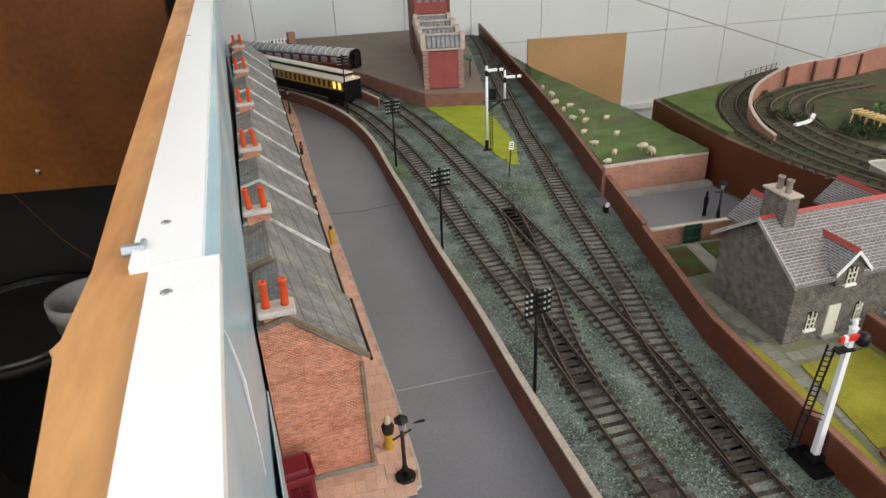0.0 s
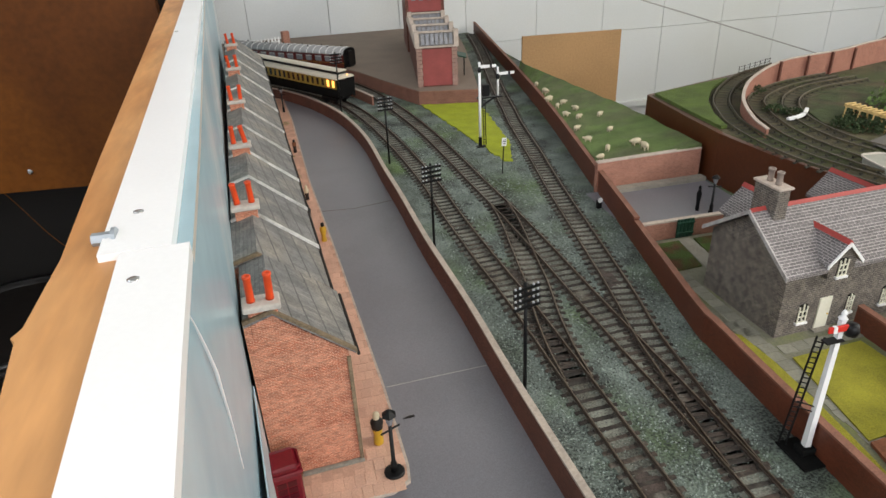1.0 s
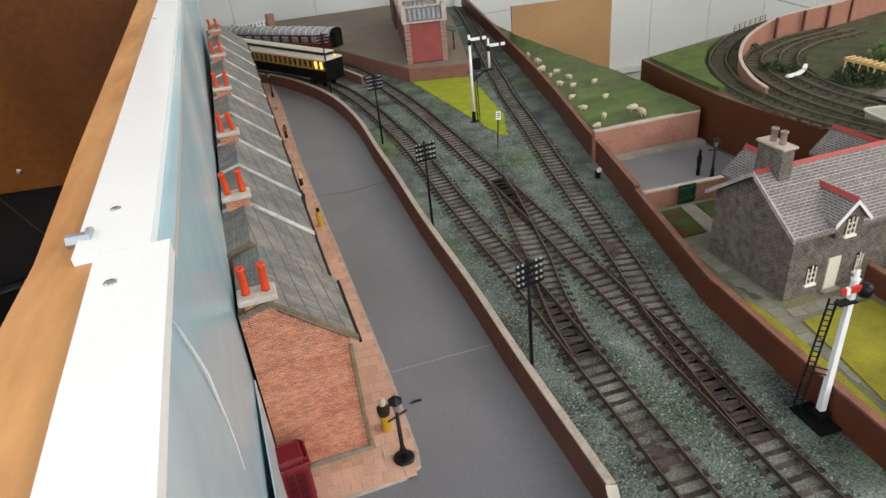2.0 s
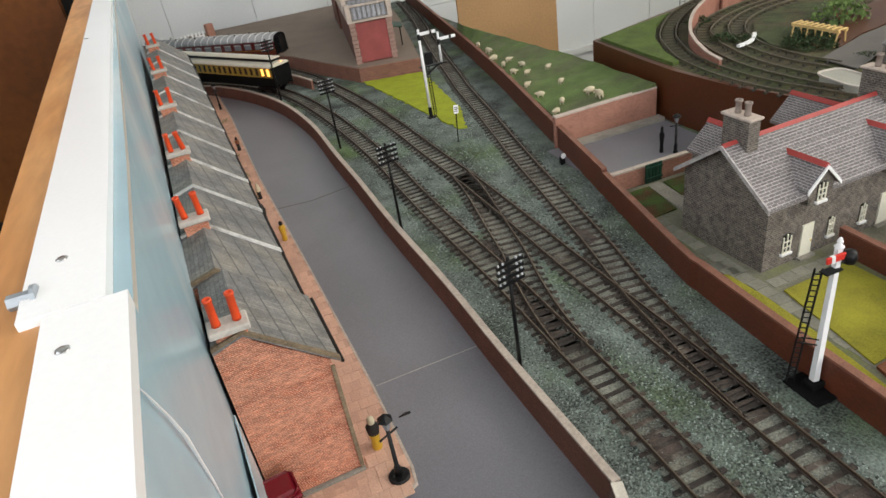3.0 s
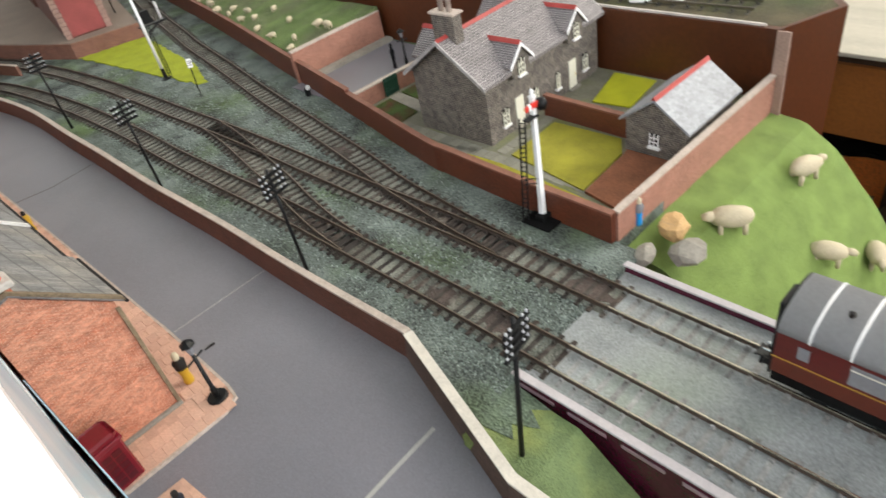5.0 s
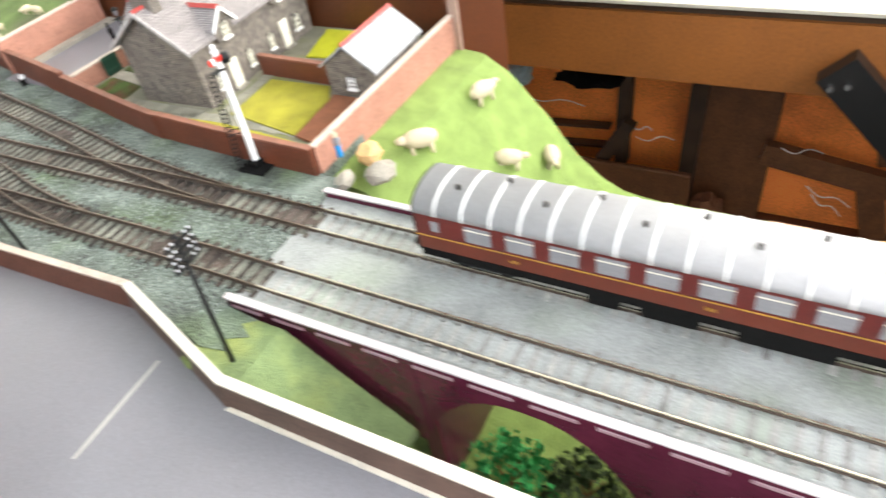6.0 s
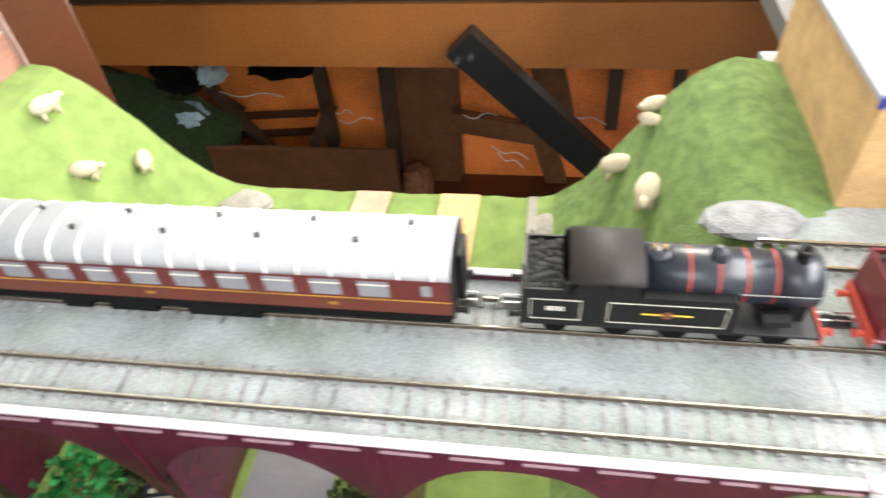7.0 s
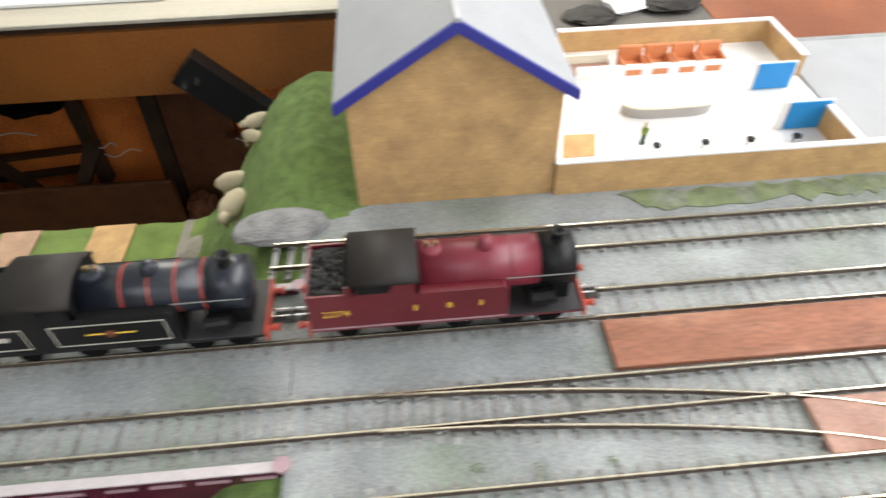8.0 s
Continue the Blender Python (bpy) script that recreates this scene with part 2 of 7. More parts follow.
M_terraceback = mat("pale_plaster", (0.55, 0.5, 0.45), 0.8, var=0.15)
M_gardenbrick = mat("garden_brick_paper", (0.125, 0.03, 0.012), 0.5, var=0.25, scale=60, fine=900, tint=(0.09, 0.024, 0.012), tint_scale=30, brick=(3.0, 1.0, (0.16, 0.055, 0.03), 0.07, (1, 1, 0), (0, 0, 1)))
M_gardencap = mat("worn_red_coping", (0.2, 0.085, 0.055), 0.7, var=0.3, scale=90, fine=900)
M_papercap = mat("cream_paper_coping", (0.6, 0.55, 0.48), 0.6, var=0.15, scale=90, fine=900)
M_gardenpath = mat("mossy_garden_paving", (0.17, 0.165, 0.12), 0.9, var=0.3, scale=60, fine=800, tint=(0.12, 0.13, 0.05), tint_scale=30, tint_lo=0.5, tint_hi=0.7)
M_yellow = mat("yellow_panel", (0.5, 0.3, 0.02), 0.45, var=0.1, bump=0.0)
M_glass_dark = mat("dark_window", (0.02, 0.02, 0.02), 0.15, var=0.1, bump=0.0)
M_glass_grey = mat("grey_window", (0.2, 0.2, 0.215), 0.25, var=0.1, bump=0.0)
M_lit = mat("lit_window", (1.0, 0.42, 0.08), 0.5, var=0.02, bump=0.0, glow=2.5)
M_signalred = mat("signal_red", (0.6, 0.03, 0.02), 0.4, var=0.05, bump=0.0)
M_bufferred = mat("buffer_red", (0.42, 0.05, 0.028), 0.4, var=0.08, bump=0.0)
M_gold = mat("yellow_lettering", (0.75, 0.5, 0.06), 0.4, var=0.05, bump=0.0)
M_lining = mat("pale_lining", (0.55, 0.52, 0.45), 0.5, var=0.05, bump=0.0)
M_coal = mat("coal", (0.03, 0.03, 0.03), 0.6, var=0.5, scale=900, fine=2500, bump=1.0, depth=0.001)
M_bluesteel = mat("blue_black_boiler", (0.011, 0.014, 0.022), 0.33, var=0.15, bump=0.0)
M_charcoal = mat("charcoal_cab_roof", (0.017, 0.014, 0.0125), 0.6, var=0.2, bump=0.1, spec=0.25)
M_chrome = mat("bare_metal", (0.6, 0.6, 0.6), 0.25, metal=1.0, var=0.1, bump=0.0)
M_green_door = mat("dark_green_paint", (0.01, 0.05, 0.03), 0.5, var=0.1)
M_creamdoor = mat("cream_paint", (0.72, 0.7, 0.58), 0.5, var=0.06)
M_bush = mat("bush_foliage", (0.035, 0.06, 0.018), 0.95, var=0.5, scale=150, fine=1500, bump=1.0, depth=0.002)
M_hedge = mat("embankment_green", (0.145, 0.225, 0.06), 0.95, var=0.4, scale=120, fine=1200, bump=1.0, depth=0.002)
M_embank = mat("faded_embankment_flock", (0.17, 0.235, 0.1), 0.95, var=0.3, scale=90, fine=1200, bump=1.0, depth=0.0015, tint=(0.23, 0.27, 0.08), tint_scale=22)
M_mutedgrass = mat("dusty_flock", (0.19, 0.23, 0.12), 0.95, var=0.4, scale=120, fine=1200, bump=1.0, depth=0.001, tint=(0.25, 0.27, 0.23), tint_scale=40)
M_bright = mat("bright_grass", (0.17, 0.245, 0.06), 0.95, var=0.25, scale=60, fine=1400, bump=0.8, depth=0.0012)
M_plastic_black = mat("black_plastic", (0.01, 0.01, 0.01), 0.35, var=0.1, bump=0.0)
M_plastic_grey = mat("grey_plastic", (0.35, 0.34, 0.32), 0.45, var=0.1, bump=0.0)
M_box = mat("orange_brown_board", (0.9, 0.26, 0.06), 0.4, var=0.35, scale=7, fine=200, bump=0.1, tint=(0.58, 0.14, 0.04), tint_scale=5, tint_lo=0.5, tint_hi=0.7)
M_crossing = mat("brown_crossing_card", (0.25, 0.098, 0.055), 0.7, var=0.3, scale=60, fine=600, stretch=(1, 0.25, 1), tint=(0.34, 0.16, 0.1), tint_scale=50, tint_lo=0.48, tint_hi=0.66)
M_crossing_pale = mat("faded_crossing_card", (0.36, 0.21, 0.165), 0.7, var=0.25, scale=50, fine=600, tint=(0.28, 0.14, 0.1), tint_scale=30)
M_signblue = mat("cyan_blue_card", (0.01, 0.22, 0.55), 0.5, var=0.05, bump=0.0)
M_orangeseat = mat("orange_card", (0.6, 0.22, 0.09), 0.6, var=0.15)
M_lane = mat("grey_card_lane", (0.12, 0.11, 0.1), 0.8, var=0.15, scale=20, fine=800)
M_plat = mat("platform_surface", (0.21, 0.16, 0.125), 0.8, var=0.15, scale=20, fine=800)


# ---- shape helpers ----
def part(name, bm, material, parent=None, label="", smooth=False):
    """Links a bmesh as one mesh object, under a thing or a part if one is given."""
    me = bpy.data.meshes.new(name)
    bmesh.ops.recalc_face_normals(bm, faces=bm.faces)
    bm.to_mesh(me)
    bm.free()
    for p in me.polygons:
        p.use_smooth = smooth
    for m in (material if isinstance(material, (list, tuple)) else [material]):
        me.materials.append(m)
    ob = new(name, me)
    if parent:
        ob.parent = parent
    if label:
        ob["label"] = label
    return ob


def thing(name, m, label, category, group="", kind=""):
    ob = new(name)
    ob.empty_display_size = 0.01
    ob.matrix_basis = m
    return tagged(ob, label, category, group, kind)


def box(bm, x0, x1, y0, y1, z0, z1, bevel=0.0, index=0):
    vs = [bm.verts.new((x, y, z)) for x in (x0, x1) for y in (y0, y1) for z in (z0, z1)]
    quads = ((0, 1, 3, 2), (4, 6, 7, 5), (0, 4, 5, 1), (2, 3, 7, 6), (0, 2, 6, 4), (1, 5, 7, 3))
    fs = [bm.faces.new([vs[i] for i in q]) for q in quads]
    for f in fs:
        f.material_index = index
    if bevel:
        es = list({e for f in fs for e in f.edges})
        bmesh.ops.bevel(bm, geom=es, offset=bevel, segments=1, affect="EDGES", profile=0.7)
    return fs


def prism(bm, poly, d0, d1, axis="z", index=0):
    """A polygon pushed from d0 to d1 along an axis; poly is (x, y), (y, z) for axis x, (x, z) for axis y."""
    def put(p, d):
        return {"z": (p[0], p[1], d), "x": (d, p[0], p[1]), "y": (p[0], d, p[1])}[axis]
    a = [bm.verts.new(put(p, d0)) for p in poly]
    b = [bm.verts.new(put(p, d1)) for p in poly]
    fs = [bm.faces.new(a), bm.faces.new(b)]
    for i in range(len(poly)):
        j = (i + 1) % len(poly)
        fs.append(bm.faces.new((a[i], a[j], b[j], b[i])))
    for f in fs:
        f.material_index = index
    return fs


def rod(bm, p, q, r0, r1=None, n=8, index=0):
    """A tapered round bar from p to q."""
    r1 = r0 if r1 is None else r1
    p, q = Vector(p), Vector(q)
    turn = (q - p).to_track_quat("Z", "Y")
    rings = []
    for c, r in ((p, r0), (q, r1)):
        rings.append([bm.verts.new(c + turn @ Vector((r * math.cos(2 * math.pi * i / n), r * math.sin(2 * math.pi * i / n), 0))) for i in range(n)])
    fs = [bm.faces.new(rings[0][::-1]), bm.faces.new(rings[1])]
    for i in range(n):
        j = (i + 1) % n
        fs.append(bm.faces.new((rings[0][i], rings[0][j], rings[1][j], rings[1][i])))
    for f in fs:
        f.material_index = index


def lathe(bm, profile, n=16, centre=(0, 0, 0), axis="z", index=0):
    """Turns a profile of (radius, height) round an axis."""
    rings = []
    for r, h in profile:
        ring = []
        for i in range(n):
            a = 2 * math.pi * i / n
            u, v = max(r, 1e-5) * math.cos(a), max(r, 1e-5) * math.sin(a)
            p = {"z": (u, v, h), "y": (u, h, v), "x": (h, u, v)}[axis]
            ring.append(bm.verts.new((p[0] + centre[0], p[1] + centre[1], p[2] + centre[2])))
        rings.append(ring)
    for a, b in zip(rings, rings[1:]):
        for i in range(n):
            j = (i + 1) % n
            bm.faces.new((a[i], a[j], b[j], b[i])).material_index = index
    bm.faces.new(rings[0]).material_index = index
    bm.faces.new(rings[-1]).material_index = index


def smooth_line(pts, step=0.01):
    """Points along a smooth curve through the given (x, y)."""
    p = [Vector((*q[:2], 0)) for q in pts]
    p = [2 * p[0] - p[1]] + p + [2 * p[-1] - p[-2]]
    out = []
    for i in range(1, len(p) - 2):
        n = max(2, int((p[i + 1] - p[i]).length / step))
        for k in range(n):
            t = k / n
            a, b, c, d = p[i - 1], p[i], p[i + 1], p[i + 2]
            out.append(0.5 * ((2 * b) + (c - a) * t + (2 * a - 5 * b + 4 * c - d) * t * t + (3 * b - a - 3 * c + d) * t ** 3))
    out.append(p[-2])
    return out


def sides(line):
    """The unit normal, to the right of the way, at each point of a line."""
    out = []
    for i, p in enumerate(line):
        d = line[min(i + 1, len(line) - 1)] - line[max(i - 1, 0)]
        out.append(Vector((d.y, -d.x, 0)).normalized())
    return out


def sweep(bm, line, profile, index=0, caps=True):
    """Pushes a closed profile of (offset to the right, z) along a line."""
    nm = sides(line)
    rings = [[bm.verts.new((p + n * o) + Vector((0, 0, z))) for o, z in profile] for p, n in zip(line, nm)]
    k = len(profile)
    for a, b in zip(rings, rings[1:]):
        for i in range(k):
            j = (i + 1) % k
            bm.faces.new((a[i], a[j], b[j], b[i])).material_index = index
    if caps:
        bm.faces.new(rings[0]).material_index = index
        bm.faces.new(rings[-1][::-1]).material_index = index


def B():
    return bmesh.new()


I4 = Matrix.Identity(4)
GROUND, ROAD, VALLEY, RAISED = -0.004, -0.013, -0.137, 0.05

# ---- the room ----
def slab(name, x0, x1, y0, y1, z0, z1, material, label, category, bevel=0.0):
    bm = B()
    box(bm, x0, x1, y0, y1, z0, z1, bevel)
    return tagged(part(name, bm, material), label, category, kind="structure")


slab("floor", -1.3, 1.9, -2.0, 1.5, -1.05, -1.0, M_dark, "dark timber floor of the railway room", "floor")
slab("ceiling", -1.3, 1.9, -2.0, 1.5, 1.6, 1.65, M_wall, "plain white ceiling of the railway room", "ceiling")
bm = B()
for xa, xb, za, zb in ((-1.3, -1.0, -1.0, 1.6), (1.0, 1.9, -1.0, 1.6), (-1.0, 1.0, -1.0, 0.45), (-1.0, 1.0, 1.45, 1.6)):
    box(bm, xa, xb, -2.05, -2.0, za, zb)
tagged(part("wall_south", bm, M_wall), "unseen white room wall with an assumed wide window opening", "wall", kind="structure")


def windowed_wall(name, x0, x1, y0, y1, wy0, wy1, wz0, wz1):
    bm = B()
    for a, b, c, d in ((y0, wy0, -1.0, 1.6), (wy1, y1, -1.0, 1.6), (wy0, wy1, -1.0, wz0), (wy0, wy1, wz1, 1.6)):
        box(bm, x0, x1, a, b, c, d)
    return tagged(part(name, bm, M_wall), "plain white room wall with a window opening", "wall", kind="structure")


windowed_wall("wall_west", -1.35, -1.3, -2.0, 1.5, -0.45, 1.05, 0.6, 1.5)
windowed_wall("wall_east", 1.9, 1.95, -2.0, 1.5, -1.25, 0.25, 0.7, 1.6)

# far wall: white sheet panels with open seams on a backing
bm = B()
box(bm, -1.3, 1.9, 1.508, 1.55, -1.0, 1.6)
wall_north = tagged(part("wall_north", bm, M_seam), "white panelled room wall with thin dark seams", "wall", kind="structure")
SEAMS = [-1.3, -1.12, -0.94, -0.76, -0.58, -0.4, -0.216, -0.032, 0.134, 0.3, 0.4845, 0.668, 0.843, 1.023, 1.2, 1.38, 1.56, 1.74, 1.9]
LEVELS = [-1.0, -0.23, -0.035, 0.16, 0.5, 1.0, 1.6]
for xa, xb in zip(SEAMS, SEAMS[1:]):
    for za, zb in zip(LEVELS, LEVELS[1:]):
        bm = B()
        box(bm, xa + 0.0005, xb - 0.0005, 1.5, 1.507, za + 0.0005, zb - 0.0005, 0.0006)
        part("panel", bm, M_wall, wall_north)
slab("dado_rail", 0.33, 1.9, 1.485, 1.4995, -0.24, -0.225, M_wall, "narrow white ledge along the panelled wall", "trim")

# ---- baseboards ----
STREET_WALL = [(-0.19, 1.07), (-0.158, 1.032), (-0.119, 0.958), (-0.084, 0.853), (-0.066, 0.73), (-0.0625, 0.6), (-0.0595, 0.513), (-0.0575, 0.408), (-0.052, 0.293), (-0.05, 0.2), (-0.0455, 0.093)]
WALL_LINE = [(p.x, p.y) for p in smooth_line(STREET_WALL, 0.02)]
# low street board
bm = B()
prism(bm, [(-0.245, 1.1), (-0.2, 1.1)] + WALL_LINE + [(-0.0765, -0.008), (-0.074, -0.36), (-0.245, -0.36)], ROAD - 0.02, ROAD)
road = tagged(part("street_road", bm, M_road), "smooth grey card street surface beside the terrace", "road", kind="structure")
for pts in ([(-0.0552, 0.2356), (-0.09, 0.2347), (-0.1255, 0.2334)], [(-0.073, 0.0475), (-0.1, 0.046), (-0.1333, 0.0437)]):
    bm = B()
    hw = 0.0003 if pts[0][1] > 0.1 else 0.0011
    sweep(bm, [Vector((*p, 0)) for p in pts], [(-hw, ROAD - 0.001), (hw, ROAD - 0.001), (hw, ROAD + 0.0002), (-hw, ROAD + 0.0002)])
    part("joint", bm, M_plastic_grey, road, "pale joint line between two road sheets")
bm = B()
sweep(bm, [Vector((*p, 0)) for p in ((-0.141, 0.537), (-0.107, 0.533), (-0.066, 0.541))], [(-0.0005, ROAD - 0.001), (0.0005, ROAD - 0.001), (0.0005, ROAD + 0.0002), (-0.0005, ROAD + 0.0002)])
part("joint", bm, M_lane, road, "faint dark joint between two road sheets")

# trackbed
bm = B()
prism(bm, [(-0.061, 0.024), (-0.058, 0.008), (-0.052, 0.014), (-0.046, 0.002), (-0.04, 0.012), (-0.035, 0.004), (-0.0325, 0.03), (0.087, 0.03), (0.087, 0.0475), (0.294, 0.0475), (0.3, 1.48), (-0.3, 1.48), (-0.3, 1.1), (-0.2, 1.1)] + [(x + 0.0015, y) for x, y in WALL_LINE], GROUND - 0.03, GROUND)
tagged(part("ground", bm, M_ballast), "grey-green stone ballast bed under the railway tracks", "ground", kind="structure")
bm = B()
prism(bm, [(-0.25, -0.52), (0.12, -0.52), (0.125, -0.545), (0.3, -0.545), (0.3, -1.6), (-0.25, -1.6)], GROUND - 0.06, GROUND)
tagged(part("ground", bm, M_ballast2), "grey-green stone ballast bed of the station yard", "ground", kind="structure")


# ---- walls ----
def brick_wall(name, pts, foot, top, thick, label, step=0.02, smooth=True, face=None, lean=0.0, cut=0.0, cap=None):
    line = smooth_line(pts, step) if smooth else [Vector((*p, 0)) for p in pts]
    bm = B()
    h = thick / 2
    sweep(bm, line, [(-h - lean, foot), (h + lean, foot), (h - cut, top - 0.0015), (-h, top - 0.0015)])
    w = tagged(part(name, bm, face or M_brickred), label, "wall", kind="structure")
    bm = B()
    sweep(bm, line, [(-h - 0.0004, top - 0.0015), (h - cut + 0.0004, top - 0.0015), (h - cut + 0.0004, top), (-h - 0.0004, top)])
    part("coping", bm, cap or M_coping, w, {M_gardencap: "red brown coping strip", M_papercap: "cream paper coping strip"}.get(cap, "pale pinkish coping strip"))
    return w


brick_wall("wall_street", STREET_WALL, ROAD, 0.004, 0.0055, "low dark red brick paper wall between street and railway", face=M_brickdark, lean=0.0012, cut=0.0018)
brick_wall("wall_street", [(-0.0455, 0.0925), (-0.077, -0.008), (-0.0755, -0.3)], ROAD, 0.004, 0.0055, "low grimy brown brick wall turning along the street", smooth=False, face=M_brickgrime, lean=0.0014, cut=0.0008, cap=M_papercap)
bm = B()
prism(bm, [(-0.081, -0.012), (-0.0832, -0.01), (-0.0819, -0.3), (-0.0796, -0.3)], ROAD - 0.001, ROAD + 0.0012)
tagged(part("paper_foot_strip", bm, M_papercap), "cream paper strip along the foot of the street wall", "trim", kind="structure")
brick_wall("wall_garden", [(0.3147, 1.48), (0.2095, 0.813), (0.1487, 0.497), (0.1205, 0.352)], GROUND, 0.021, 0.004, "long dark red brick wall behind the tracks", face=M_gardenbrick, cap=M_gardencap)
brick_wall("wall_garden", [(0.1205, 0.352), (0.0945, 0.222), (0.0925, 0.2), (0.0885, 0.13), (0.086, 0.05)], GROUND, 0.018, 0.004, "red brown brick garden wall beside the tracks", face=M_gardenbrick, cap=M_gardencap)
brick_wall("wall_garden", [(0.088, 0.05), (0.29, 0.048)], GROUND - 0.02, 0.018, 0.004, "pinkish brick garden end wall", smooth=False, face=M_pinkwall)
brick_wall("wall_garden", [(0.198, 0.188), (0.195, 0.1)], GROUND, 0.015, 0.004, "red brown brick wall between two front gardens", smooth=False, face=M_gardenbrick, cap=M_gardencap)
brick_wall("wall_garden", [(0.1225, 0.351), (0.27, 0.348)], GROUND, 0.014, 0.004, "pinkish brick wall behind the cottages", smooth=False, face=M_pinkwall)
brick_wall("wall_yard", [(0.139, 0.468), (0.262, 0.472)], GROUND, 0.03, 0.005, "pinkish brick retaining wall below the sheep field", smooth=False, face=M_pinkwall)


# ---- tracks ----
def track(line_pts, label, step=0.0085, polished=False, dull=False):
    line = smooth_line(line_pts, 0.006)
    tr = thing("railway_track", I4, label, "railway track")
    for s in (-1, 1):
        o = s * 0.0088
        bm = B()
        sweep(bm, line, [(o - 0.0008, -0.0026), (o + 0.0008, -0.0026), (o + 0.0008, -0.0022), (o + 0.00025, -0.0019), (o + 0.00025, -0.0009), (o - 0.00025, -0.0009), (o - 0.00025, -0.0019), (o - 0.0008, -0.0022)])
        sweep(bm, line, [(o - 0.00038, -0.0009), (o + 0.00038, -0.0009), (o + 0.00038, 0.0), (o - 0.00038, 0.0)], index=1)
        part("rail", bm, [M_raised if dull else M_railside, M_raildull if dull else M_rail2 if polished else M_rail], tr)
    if not polished:
        bm = B()
        sweep(bm, line, [(-0.0135, GROUND - 0.001), (0.0135, GROUND - 0.001), (0.012, -0.0036), (-0.012, -0.0036)])
        part("stained_ballast", bm, M_trackdirt, tr, "brown stained ballast between the sleepers")
    bm = B()
    lift = -0.0038 if polished else -0.0031
    box(bm, -0.0148, 0.0148, -0.0015, 0.0015, -0.0052, lift, 0.0003)
    for s in (-1, 1):
        for q in (-1, 1):
            box(bm, s * 0.0088 + q * 0.0018 - 0.0006, s * 0.0088 + q * 0.0018 + 0.0006, -0.0008, 0.0008, lift, -0.0018)
    first_sleeper = part("sleeper", bm, M_dullsleeper if dull else M_sleeper2 if polished else M_sleeper, tr)
    total, marks = 0.0, []
    nm = sides(line)
    for i in range(len(line) - 1):
        seg = (line[i + 1] - line[i]).length
        while total <= seg:
            marks.append((line[i].lerp(line[i + 1], total / seg), nm[i]))
            total += step
        total -= seg
    for k, (p, n) in enumerate(marks[:300]):
        ob = first_sleeper if k == 0 else new("sleeper", first_sleeper.data)
        ob.parent = tr
        ob.matrix_basis = pose(p.x, p.y, 0, 0, 0, math.degrees(math.atan2(n.y, n.x)) + random.uniform(-2.2, 2.2)) @ Matrix.Diagonal((random.uniform(0.93, 1.04), random.uniform(0.85, 1.15), 1, 1))
    return tr


T1 = [(-0.008, 0.02), (-0.008, 0.1), (-0.0095, 0.18), (-0.0115, 0.28), (-0.0155, 0.36), (-0.019, 0.45), (-0.0205, 0.55), (-0.028, 0.67), (-0.04, 0.78), (-0.056, 0.87), (-0.08, 0.95), (-0.12, 1.03), (-0.18, 1.11), (-0.25, 1.18)]
T2 = [(0.0434, 0.02), (0.0434, 0.1), (0.0425, 0.16), (0.04, 0.236), (0.0385, 0.3), (0.0375, 0.36), (0.0345, 0.45), (0.0305, 0.52), (0.024, 0.65), (0.0155, 0.76), (0.0025, 0.86), (-0.014, 0.955), (-0.035, 1.03), (-0.07, 1.11), (-0.125, 1.19), (-0.2, 1.26)]
T3 = [(0.0445, 0.1), (0.0475, 0.14), (0.052, 0.18), (0.0575, 0.224), (0.0685, 0.28), (0.0825, 0.365), (0.0875, 0.396), (0.1015, 0.482), (0.1245, 0.608), (0.1435, 0.72), (0.1585, 0.79), (0.183, 0.91), (0.217, 1.06), (0.26, 1.25), (0.3, 1.46)]
TX = [(0.0335, 0.47), (0.0295, 0.425), (0.0165, 0.345), (0.0105, 0.308), (0.001, 0.265), (-0.0055, 0.225), (-0.0085, 0.19)]
track(T1, "brown-railed track with dark sleepers beside the street wall")
track(T2, "brown-railed main track with dark sleepers in ballast")
track(T3, "brown-railed track with dark sleepers curving towards the far wall")
track(TX, "brown-railed crossover joining two tracks")
track([(-0.008, 0.0195), (-0.008, -0.52)], "shiny-railed near track over the bridge", polished=True)
track([(0.0434, 0.0195), (0.0434, -0.52)], "shiny-railed main track over the bridge", polished=True)
track([(-0.008, -0.5205), (-0.008, -1.5)], "shiny-railed near track through the station", polished=True)
track([(0.0434, -0.5205), (0.0434, -1.5)], "shiny-railed main track through the station", polished=True)
track([(-0.0085, -0.56), (-0.0115, -0.62), (-0.0185, -0.69), (-0.028, -0.75), (-0.041, -0.8), (-0.058, -0.87)], "shiny-railed crossover leading to a siding", polished=True)
track([(-0.055, -0.53), (-0.056, -1.5)], "shiny-railed siding track in the station yard", polished=True)
track([(0.093, -0.505), (0.0915, -0.7), (0.0915, -1.5)], "shiny-railed back track before the stone house", polished=True)

